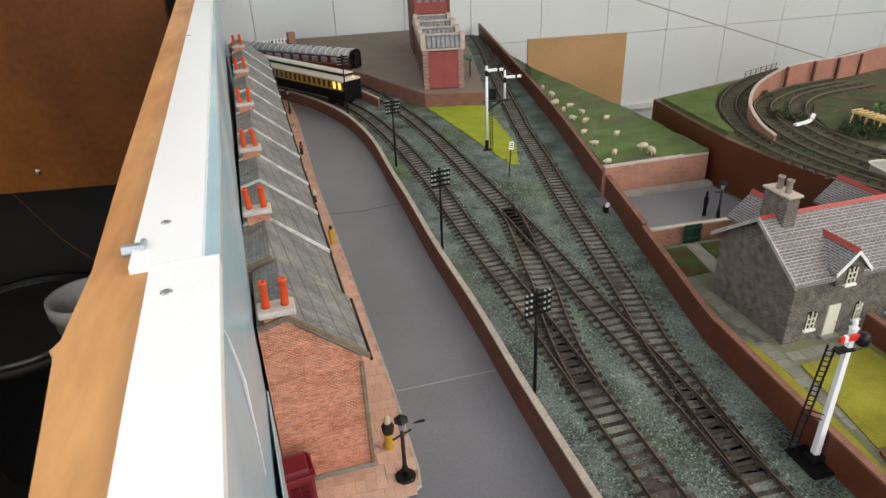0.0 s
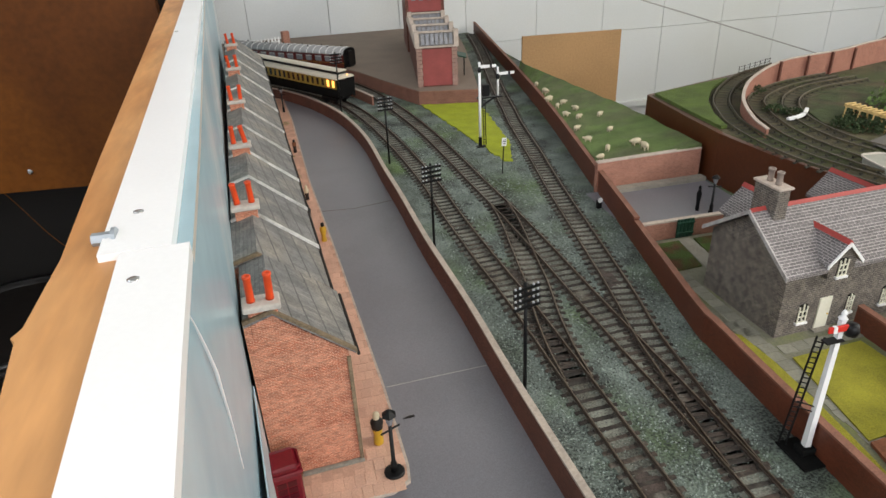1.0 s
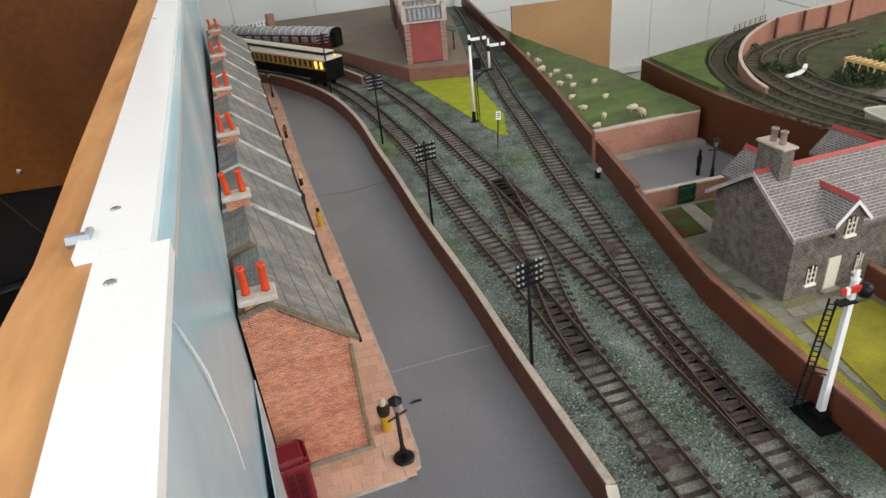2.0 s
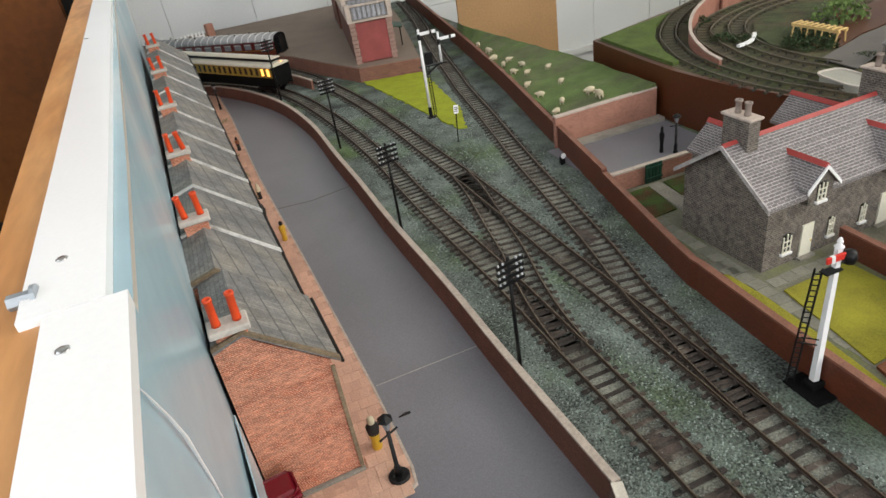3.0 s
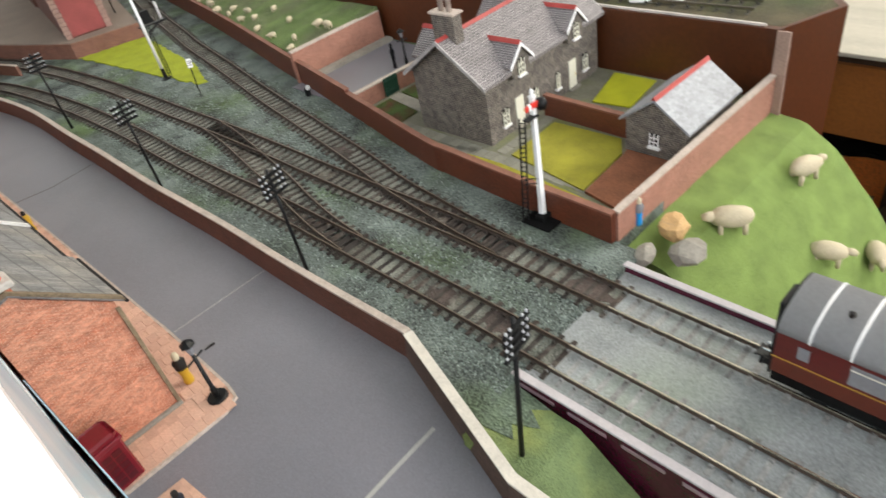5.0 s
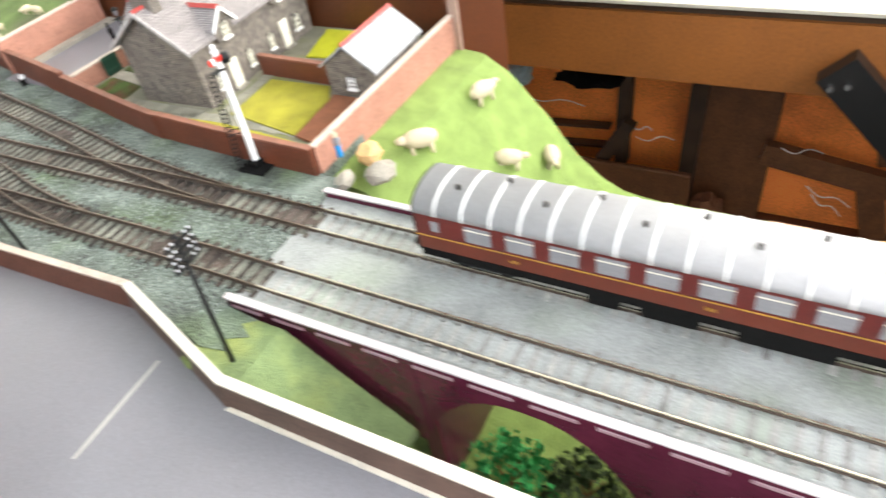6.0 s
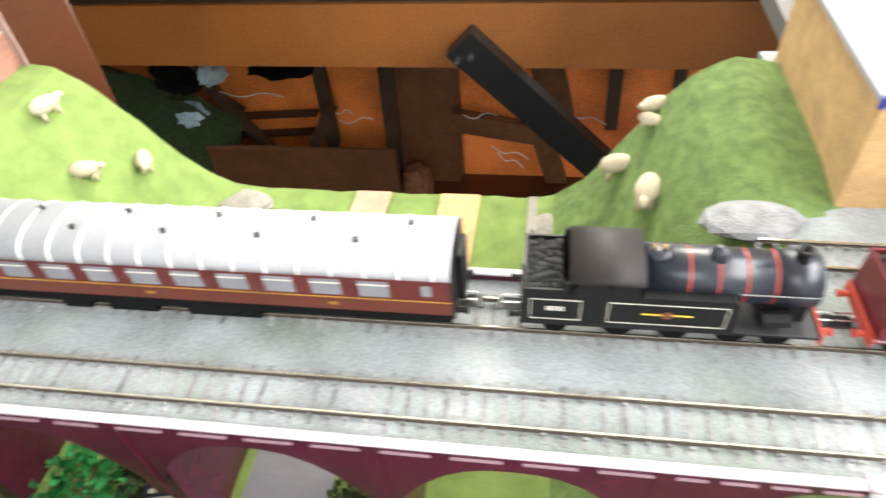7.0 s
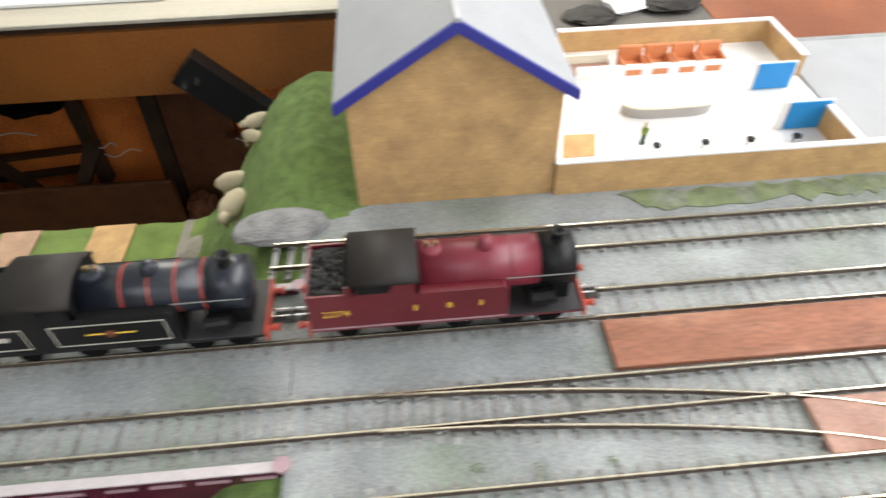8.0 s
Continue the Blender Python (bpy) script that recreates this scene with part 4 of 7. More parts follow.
for v in [e for e in bot["geom"] if isinstance(e, bmesh.types.BMVert)]:
    v.co.z = GROUND
tagged(part("field", bm, M_field, smooth=False), "green flocked sheep field on a raised block", "field", kind="structure")
bm = B()
prism(bm, [(0.281, GROUND + 0.0002), (0.3015, GROUND + 0.0002), (0.3015, -0.127), (0.482, -0.127), (0.482, 0.049), (0.281, 0.052)], 1.06, 1.0645, axis="y")
tagged(part("plywood_board", bm, M_ply), "bare tan plywood offcut standing behind the field", "board")
slab("yard", 0.128, 0.262, 0.3535, 0.4655, GROUND, GROUND + 0.001, M_road, "smooth grey card yard surface", "yard")
slab("yard_kerb", 0.141, 0.262, 0.455, 0.4653, GROUND + 0.001, GROUND + 0.005, M_pale, "pale stone strip below the retaining wall", "kerb")
bm = B()
prism(bm, [(0.29, 0.052), (0.29, 0.3), (0.27, 0.346), (0.1212, 0.346), (0.0955, 0.222), (0.0935, 0.2), (0.0895, 0.13), (0.087, 0.052)], GROUND, GROUND + 0.0006)
tagged(part("garden_soil", bm, M_gardenpath), "pale paved ground round the cottages", "ground", kind="structure")


def patch(name, pts, z, material, label, category, h=0.0012):
    bm = B()
    prism(bm, pts, z - 0.0002, z + h)
    return tagged(part(name, bm, material), label, category, kind="structure")


GZ = GROUND + 0.0006
M_backlawn = mat("patchy_flock", (0.06, 0.1, 0.016), 0.95, var=0.4, scale=60, fine=1400, bump=1.0, depth=0.002, tint=(0.11, 0.045, 0.018), tint_scale=45, tint_lo=0.45, tint_hi=0.6)
M_crossing_path = mat("dusty_pink_path", (0.42, 0.27, 0.18), 0.85, var=0.2, scale=50, fine=700)
M_olive = mat("olive_grass", (0.27, 0.25, 0.02), 0.95, var=0.3, scale=50, fine=1200, bump=0.8, depth=0.001)
patch("lawn", [(0.1335, 0.1705), (0.1885, 0.1725), (0.19, 0.112), (0.173, 0.1005), (0.1205, 0.0965)], GZ, M_olive, "olive green front lawn of the first cottage", "lawn")
patch("lawn", [(0.231, 0.166), (0.2845, 0.18), (0.285, 0.14), (0.2355, 0.133)], GZ, M_yellowgrass, "bright lime front lawn of the second cottage", "lawn")
patch("lawn", [(0.0975, 0.216), (0.118, 0.202), (0.1195, 0.17), (0.117, 0.13), (0.113, 0.09), (0.108, 0.056), (0.0895, 0.056), (0.0925, 0.13), (0.0955, 0.2)], GZ, M_olive, "narrow strip of grass inside the garden wall", "lawn")
patch("flower_bed", [(0.1195, 0.0945), (0.173, 0.0985), (0.178, 0.1), (0.178, 0.056), (0.111, 0.056)], GZ, M_earth, "bare red brown earth bed", "soil", 0.002)
patch("lawn", [(0.124, 0.34), (0.157, 0.34), (0.15, 0.295), (0.119, 0.293)], GZ, M_backlawn, "patchy dark green and brown back lawn by the gate", "lawn")
patch("lawn", [(0.172, 0.34), (0.23, 0.34), (0.23, 0.312), (0.168, 0.312)], GZ, M_backlawn, "patchy dark green and brown back lawn by the path", "lawn")

# flagstones of the garden path
bm = B()
box(bm, -0.0053, 0.0053, -0.0046, 0.0046, -0.0004, 0.0003, 0.0001)
soil = bpy.data.objects["garden_soil"]
flag_piece = part("flagstone", bm, M_flag, soil)
flags = [(0.1245 + 0.0012 * (k % 2) - 0.008 * max(0, 0.12 - (0.06 + k * 0.0096)), 0.06 + k * 0.0096) for k in range(15)]
flags += [(0.1195 - 0.003 * k, 0.214 + k * 0.0096) for k in range(-1, 1)] + [(0.1375 + 0.0108 * k, 0.1805 + 0.0004 * (k % 3)) for k in range(6)] + [(0.127, 0.2045 + 0.0098 * k) for k in range(9)]
for k, (x, y) in enumerate(flags):
    ob = flag_piece if k == 0 else new("flagstone", flag_piece.data)
    ob.parent = soil
    ob.matrix_basis = pose(x, y, GZ, 0, 0, random.uniform(-4, 4))

# raised board
BOARD_EDGE = [(0.79, 0.77), (0.281, 0.609), (0.276, 0.52), (0.272, 0.45), (0.277, 0.38), (0.297, 0.3), (0.297, 0.05), (0.345, 0.03), (0.8, 0.4)]
bm = B()
prism(bm, BOARD_EDGE + [(1.1, 0.95)], 0.03, RAISED)
tagged(part("raised_board", bm, M_raised), "raised layout board with grey ballast and curved tracks", "ground", kind="structure")
bm = B()
sweep(bm, [Vector((*p, 0)) for p in [(1.1, 0.95)] + BOARD_EDGE], [(0, -0.1), (0.006, -0.1), (0.006, RAISED), (0, RAISED)])
tagged(part("fascia", bm, M_fascia), "dark brown stained timber fascia of the raised board", "trim", kind="structure")


# ---- cottages ----
def arched(bm, x0, x1, z0, z1, rise, y0, y1, axis="y"):
    """A plate with an arched top, standing across the y axis."""
    c, r = (x0 + x1) / 2, (x1 - x0) / 2
    pts = [(x0, z0), (x1, z0), (x1, z1)] + [(c + r * math.cos(math.pi * k / 8), z1 + rise * math.sin(math.pi * k / 8)) for k in range(1, 8)] + [(x0, z1)]
    prism(bm, pts, y0, y1, axis=axis)


def cottage_window(parent, x0, x1, z0, z1, yf, mat_frame, rise=0.002):
    bm = B()
    arched(bm, x0, x1, z0, z1, rise, yf - 0.0004, yf + 0.0004)
    w = part("window", bm, M_glass_dark, parent, "small arched window with pale glazing bars")
    t = 0.0008
    bm = B()
    for a, b, c, d in ((x0, x0 + t, z0, z1), (x1 - t, x1, z0, z1), ((x0 + x1) / 2 - t / 2, (x0 + x1) / 2 + t / 2, z0, z1 + rise * 0.9), (x0 + t, x1 - t, z0, z0 + t), (x0 + t, x1 - t, (z0 * 2 + z1) / 3, (z0 * 2 + z1) / 3 + t * 0.8), (x0 + t, x1 - t, (z0 + z1 * 2) / 3, (z0 + z1 * 2) / 3 + t * 0.8)):
        box(bm, a, b, yf - 0.0011, yf - 0.0003, c, d)
    part("frame", bm, mat_frame, w)
    bm = B()
    box(bm, x0 - 0.001, x1 + 0.001, yf - 0.002, yf + 0.0003, z0 - 0.0015, z0)
    part("sill", bm, M_white, w)


def pot(parent, x, y, z, r, h, material, label=""):
    bm = B()
    lathe(bm, [(r * 0.9, 0), (r, 0.001), (r * 0.9, 0.002), (r * 0.85, h * 0.8), (r * 1.1, h * 0.85), (r * 1.1, h), (r * 0.65, h), (r * 0.65, h * 0.7), (0, h * 0.7)], 14, (x, y, z))
    return part("pot", bm, material, parent, label, True)


cot = thing("stone_cottage", pose(0.137, 0.1931, GROUND + 0.0006, 0, 0, 2.1), "grey stone double cottage with slate roof and red ridge", "house")
LEN, DEP, ZE, ZR = 0.149, 0.076, 0.0508, 0.0791
PITCH = (ZR - ZE) / (DEP / 2)
bm = B()
prism(bm, [(0, 0), (DEP, 0), (DEP, ZE), (DEP / 2, ZR - 0.001), (0, ZE)], 0, LEN, axis="x")
part("wall", bm, M_greystone, cot)
for s in (0, 1):
    bm = B()
    a = [(-0.005, ZE - 0.0022), (DEP / 2, ZR), (DEP / 2, ZR + 0.0022), (-0.005, ZE + 0.0002)]
    a = a if s == 0 else [(DEP - p, z) for p, z in a]
    prism(bm, a, -0.005, LEN + 0.005, axis="x")
    roof = part("roof", bm, M_cotroof, cot)
    for xx in (-0.0062, LEN + 0.005):
        bm = B()
        b2 = [(p, z - 0.0006) if k < 2 else (p, z + 0.0004) for k, (p, z) in enumerate(a)]
        prism(bm, b2, xx, xx + 0.0012, axis="x")
        part("bargeboard", bm, M_zincgrey, roof, "grey bargeboard")
    # courses of slates, each a thin lip over the one below
    run = DEP / 2 + 0.005
    for k in range(1, 15):
        d = k / 15 * run
        p0 = -0.005 + d if s == 0 else DEP + 0.005 - d
        z0 = ZE + 0.0002 + d * (ZR + 0.002 - ZE) / run
        sg = 1 if s == 0 else -1
        bm = B()
        prism(bm, [(p0, z0), (p0 + sg * 0.0026, z0 + 0.0026 * PITCH), (p0 + sg * 0.0026, z0 + 0.0026 * PITCH + 0.0001), (p0, z0 + 0.00035)], -0.0048, LEN + 0.0048, axis="x")
        part("slate_course", bm, M_cotroof, roof)
bm = B()
prism(bm, [(DEP / 2 - 0.0026, ZR + 0.0004), (DEP / 2, ZR + 0.0034), (DEP / 2 + 0.0026, ZR + 0.0004)], -0.005, LEN + 0.005, axis="x")
part("ridge", bm, M_redridge, cot, "red ridge tiles")
for cx in (0.0118, 0.1385):
    bm = B()
    cy = DEP / 2 + 0.002
    box(bm, cx - 0.0048, cx + 0.0048, cy - 0.0112, cy + 0.0112, ZR - 0.016, 0.0962, 0.0003)
    ch = part("chimney", bm, M_greystone, cot, "broad grey stone chimney")
    bm = B()
    box(bm, cx - 0.006, cx + 0.006, cy - 0.0128, cy + 0.0128, 0.0962, 0.098, 0.0005)
    part("cap", bm, M_coping, ch, "sandy grey cap slab")
    for k in (-0.0045, 0.0035):
        pot(ch, cx, cy + k, 0.098, 0.0023, 0.009, M_potgrey, "grey brown chimney pot")
for u, cx in enumerate((0.0368, 0.1095)):
    # half dormer above each door
    w, zt = 0.0105, 0.0722
    bm = B()
    prism(bm, [(cx - w, ZE - 0.0065), (cx + w, ZE - 0.0065), (cx + w, zt - 0.0155), (cx, zt - 0.0042), (cx - w, zt - 0.0155)], -0.0054, 0.02, axis="y")
    dorm = part("dormer", bm, M_greystone, cot, "gabled stone dormer with red ridge")
    for s in (-1, 1):
        bm = B()
        prism(bm, [(cx + s * (w + 0.0032), zt - 0.0185), (cx, zt - 0.004), (cx, zt - 0.0018), (cx + s * (w + 0.0032), zt - 0.0163)], -0.0072, 0.026, axis="y")
        part("roof", bm, M_dormroof, dorm)
        bm = B()
        prism(bm, [(cx + s * (w + 0.0036), zt - 0.0189), (cx, zt - 0.0041), (cx, zt - 0.0014), (cx + s * (w + 0.0036), zt - 0.0162)], -0.0082, -0.0072, axis="y")
        part("bargeboard", bm, M_white, dorm, "white bargeboard")
    bm = B()
    prism(bm, [(cx - 0.0025, zt - 0.0028), (cx, zt), (cx + 0.0025, zt - 0.0028)], -0.0073, 0.029, axis="y")
    part("ridge", bm, M_redridge, dorm)
    cottage_window(cot, cx - 0.0036, cx + 0.0036, 0.0455, 0.0575, -0.0057, M_creamdoor, 0.001)
    bm = B()
    box(bm, cx - 0.005, cx + 0.005, -0.001, 0.0002, 0.0015, 0.0255)
    door = part("door", bm, M_creamdoor, cot, "pale cream painted door")
    bm = B()
    box(bm, cx - 0.007, cx + 0.007, -0.004, -0.0002, 0, 0.0014)
    part("step", bm, M_pale, door)
    bm = B()
    lathe(bm, [(0.0005, 0), (0.0006, -0.0006), (0, -0.001)], 8, (cx + 0.0035, -0.001, 0.012), axis="y")
    part("knob", bm, M_gold, door)
    for wx in ((0.019, 0.0585) if u == 0 else (0.0885, 0.1285)):
        hw = 0.0036 if wx in (0.019, 0.1285) else 0.0026
        cottage_window(cot, wx - hw, wx + hw, 0.0095, 0.022, -0.0002, M_creamdoor)
# back wings
for cx in (0.047, 0.131):
    bm = B()
    prism(bm, [(cx - 0.017, 0), (cx + 0.017, 0), (cx + 0.017, 0.049), (cx, 0.0645), (cx - 0.017, 0.049)], DEP - 0.002, DEP + 0.026, axis="y")
    wing = part("back_wing", bm, M_greystone, cot, "stone back wing")
    for s in (-1, 1):
        bm = B()
        prism(bm, [(cx + s * 0.02, 0.0465), (cx, 0.0645), (cx, 0.0667), (cx + s * 0.02, 0.0487)], DEP - 0.03, DEP + 0.029, axis="y")
        part("roof", bm, M_dormroof, wing)
    bm = B()
    prism(bm, [(cx - 0.0025, 0.066), (cx, 0.069), (cx + 0.0025, 0.066)], DEP - 0.026, DEP + 0.029, axis="y")
    part("ridge", bm, M_redridge, wing)

# outbuilding at the end of the garden
out = thing("stone_outbuilding", pose(0.1795, 0.1015, GROUND + 0.0006, 0, 0, -90), "small grey stone outbuilding with pale roof and red ridge", "outbuilding")
OW, OD, OE, OR = 0.045, 0.066, 0.0275, 0.0435
bm = B()
prism(bm, [(0, 0), (OW, 0), (OW, OE), (OW / 2, OR - 0.001), (0, OE)], 0, OD, axis="y")
part("wall", bm, M_greystone, out)
for s in (0, 1):
    a = [(-0.004, OE - 0.003), (OW / 2, OR), (OW / 2, OR + 0.002), (-0.004, OE - 0.001)]
    a = a if s == 0 else [(OW - p, z) for p, z in a]
    bm = B()
    prism(bm, a, -0.003, OD + 0.003, axis="y")
    part("roof", bm, M_outroof, out, "pale grey roof slope")
bm = B()
prism(bm, [(OW / 2 - 0.002, OR + 0.0012), (OW / 2, OR + 0.004), (OW / 2 + 0.002, OR + 0.0012)], -0.003, OD + 0.003, axis="y")
part("ridge", bm, M_redridge, out)
cottage_window(out, 0.019, 0.026, 0.009, 0.019, -0.0003, M_white, 0.0)

# gate in the back wall
gate = thing("garden_gate", pose(0.1575, 0.3455, GROUND + 0.0006, 0, 0, -1), "closed dark green boarded garden gate", "gate")
for k in range(5):
    bm = B()
    box(bm, k * 0.0034, k * 0.0034 + 0.0031, 0, 0.0012, 0.0005, 0.0185, 0.0003)
    part("board", bm, M_green_door, gate)
for z in (0.004, 0.014):
    bm = B()
    box(bm, 0, 0.0167, -0.001, 0, z, z + 0.0018)
    part("rail", bm, M_green_door, gate)
patch("garden_path", [(0.158, 0.343), (0.17, 0.343), (0.168, 0.29), (0.151, 0.285)], GZ, M_pale, "pale stone path from the garden gate", "path", 0.0005)


# ---- small uprights ----
M_insulator = mat("dull_white_glaze", (0.5, 0.51, 0.54), 0.35, var=0.15, scale=400, bump=0.0)


def telegraph_pole(x, y, z, top, lean, turn, arms=4):
    p = thing("telegraph_pole", pose(x, y, z, lean[0], lean[1], turn), "black telegraph pole with white insulators on four arms", "telegraph pole", "telegraph poles along the line")
    h = top - z
    bm = B()
    rod(bm, (0, 0, -0.002), (0, 0, h), 0.0013, 0.001, 8)
    part("pole", bm, M_black, p, smooth=True)
    for k in range(arms):
        zz = h - 0.003 - k * 0.0042
        bm = B()
        box(bm, -0.0088, 0.0088, -0.002, -0.0006, zz - 0.0011, zz + 0.0009)
        arm = part("arm", bm, M_black, p)
        for xx in (-0.0075, -0.0045, 0.0045, 0.0075):
            bm = B()
            lathe(bm, [(0.0004, zz + 0.0007), (0.00062, zz + 0.0009), (0.00062, zz + 0.0017), (0.0003, zz + 0.002)], 8, (xx, -0.0013, 0))
            part("insulator", bm, M_insulator, arm, "greyish white insulator", True)
    return p


telegraph_pole(-0.0445, 0.1915, GROUND, 0.0785, (2, -2), 12)
telegraph_pole(-0.0515, 0.4, GROUND, 0.0785, (3, -1), 8)
telegraph_pole(-0.0505, 0.632, GROUND, 0.0785, (0, 0), 6)
telegraph_pole(-0.0615, 0.0, GROUND, 0.0785, (2, 3), 10)
telegraph_pole(-0.0805, 0.875, GROUND, 0.088, (0, 0), 6)


def ladder(parent, p, q, width, rungs, across=(1, 0, 0)):
    a = Vector(across) * width / 2
    p, q = Vector(p), Vector(q)
    bm = B()
    rod(bm, p + a, q + a, 0.00055, n=5)
    rod(bm, p - a, q - a, 0.00055, n=5)
    for k in range(1, rungs):
        c = p.lerp(q, k / rungs)
        rod(bm, c + a, c - a, 0.00042, n=4)
    return part("ladder", bm, M_black, parent, "thin black ladder")


# single post signal beside the garden wall
sig = thing("semaphore_signal", pose(0.0795, 0.1, GROUND, 0, 0, 0), "white post semaphore signal with a red arm, leaning", "signal")
bm = B()
box(bm, -0.0075, 0.0065, -0.012, 0.011, 0, 0.0016, 0.0005)
part("base", bm, M_soot, sig, "scorched black base plate")
bm = B()
box(bm, -0.003, 0.006, -0.004, 0.003, 0.0022, 0.006, 0.0005)
part("foot", bm, M_soot, sig)
TOPX, TOPY, TOPZ = 0.006, 0.005, 0.083
bm = B()
rod(bm, (0.002, 0, 0.006), (0.002 + TOPX, TOPY, TOPZ), 0.0024, 0.0018, 4)
post = part("post", bm, M_white, sig)
bm = B()
lathe(bm, [(0.0021, 0), (0.0024, 0.0007), (0.001, 0.0022), (0.0015, 0.0034), (0.0008, 0.0052), (0.0, 0.006)], 10, (0.002 + TOPX, TOPY, TOPZ))
part("finial", bm, M_white, post, "white finial", True)
bm = B()
box(bm, -0.0085, 0.0015, -0.0006, 0.0006, -0.0018, 0.0018, 0.0002)
arm = part("arm", bm, M_signalred, sig, "red semaphore arm with a white stripe")
arm.matrix_basis = pose(TOPX + 0.0015, TOPY - 0.003, TOPZ - 0.003, 0, -6, -8)
bm = B()
box(bm, -0.0062, -0.0044, -0.0009, 0.0009, -0.0019, 0.0019)
part("stripe", bm, M_white, arm)
bm = B()
lathe(bm, [(0.0, -0.0035), (0.003, -0.003), (0.0036, 0.0), (0.0028, 0.003), (0.0, 0.0035)], 12, (TOPX + 0.0055, TOPY - 0.0035, TOPZ - 0.0045))
part("lamp", bm, M_black, sig, "black lamp and counterweight", True)
bm = B()
box(bm, TOPX - 0.0075, TOPX + 0.0025, TOPY - 0.004, TOPY + 0.0005, TOPZ - 0.011, TOPZ - 0.0102)
part("platform", bm, M_black, sig)
ladder(sig, (-0.0055, 0.008, 0.002), (TOPX - 0.0062, TOPY + 0.002, TOPZ - 0.01), 0.0034, 22, (0.75, -0.65, 0))
bm = B()
for dz in (0.03, 0.0335):
    rod(bm, (-0.005, 0.006, dz), (0.0045, 0.001, dz - 0.003), 0.0004, n=5)
part("stay", bm, M_black, sig)

# bracket signal in the grass
sg = thing("bracket_signal", pose(0.0704, 0.6502, GROUND), "white bracket signal with two white arms", "signal")
bm = B()
box(bm, -0.0045, 0.0075, -0.003, 0.003, 0, 0.0018, 0.0004)
part("base", bm, M_black, sg)
bm = B()
rod(bm, (0, 0, 0.0018), (0, 0, 0.014), 0.0026, 0.0022, 8)
part("foot", bm, M_black, sg)
bm = B()
rod(bm, (0, 0, 0.014), (0, 0, 0.106), 0.0019, 0.0015, 8)
part("post", bm, M_white, sg, smooth=True)
bm = B()
rod(bm, (0.026, 0.008, 0.062), (0.026, 0.008, 0.097), 0.0016, 0.0013, 8)
part("post", bm, M_white, sg, "short white side post", True)
bm = B()
for k in range(8):
    t0, t1 = k / 8, (k + 1) / 8
    rod(bm, (0.028 * t0, 0.008 * t0, 0.05 + 0.011 * math.sin(t0 * 1.57)), (0.028 * t1, 0.008 * t1, 0.05 + 0.011 * math.sin(t1 * 1.57)), 0.0012, n=6)
box(bm, -0.003, 0.03, 0.002, 0.008, 0.061, 0.0622)
part("bracket", bm, M_black, sg, "curved black bracket")
for x, y, z in ((0, 0, 0.101), (0.026, 0.008, 0.089)):
    bm = B()
    box(bm, x + 0.0005, x + 0.0205, y - 0.0026, y - 0.0018, z - 0.0018, z + 0.0018, 0.0002)
    arm = part("arm", bm, M_white, sg, "white semaphore arm with a dark stripe")
    bm = B()
    box(bm, x + 0.0125, x + 0.015, y - 0.003, y - 0.0015, z - 0.0019, z + 0.0019)
    part("stripe", bm, M_black, arm)
    bm = B()
    lathe(bm, [(0, -0.003), (0.002, -0.003), (0.0024, 0), (0.0014, 0.003), (0, 0.0035)], 10, (x - 0.001, y - 0.0035, z - 0.003))
    part("lamp", bm, M_black, sg, "black signal lamp", True)
bm = B()
box(bm, 0.004, 0.013, 0.0, 0.006, 0.064, 0.078, 0.0005)
part("indicator_box", bm, M_black, sg)
ladder(sg, (0.007, 0.003, 0.0018), (0.006, 0.003, 0.062), 0.003, 18)

post = thing("sign_post", pose(0.0663, 0.5542, GROUND, 0, 3, 0), "white speed board on a thin black post", "sign")
bm = B()
rod(bm, (0, 0, -0.001), (0, 0, 0.034), 0.0007, n=6)
part("post", bm, M_black, post)
bm = B()
box(bm, -0.0028, 0.0028, -0.0012, -0.0004, 0.0325, 0.042, 0.0003)
bd = part("board", bm, M_white, post)
bm = B()
for a, b in ((0.035, 0.0358), (0.0372, 0.038), (0.0392, 0.04)):
    box(bm, -0.0018, 0.0018, -0.0015, -0.0011, a, b)
part("lettering", bm, M_charcoal, bd, "unreadable dark bars")
stub = thing("ground_signal", pose(0.1245, 0.43, GROUND), "small black ground signal with a white disc", "signal")
bm = B()
box(bm, -0.0025, 0.0025, -0.002, 0.002, 0, 0.0085, 0.0006)
part("body", bm, M_black, stub)
bm = B()
lathe(bm, [(0.0, -0.0028), (0.0026, -0.0028), (0.0026, -0.002), (0, -0.002)], 14, (0, 0, 0.0095), axis="y")
part("disc", bm, M_white, stub, "white disc")


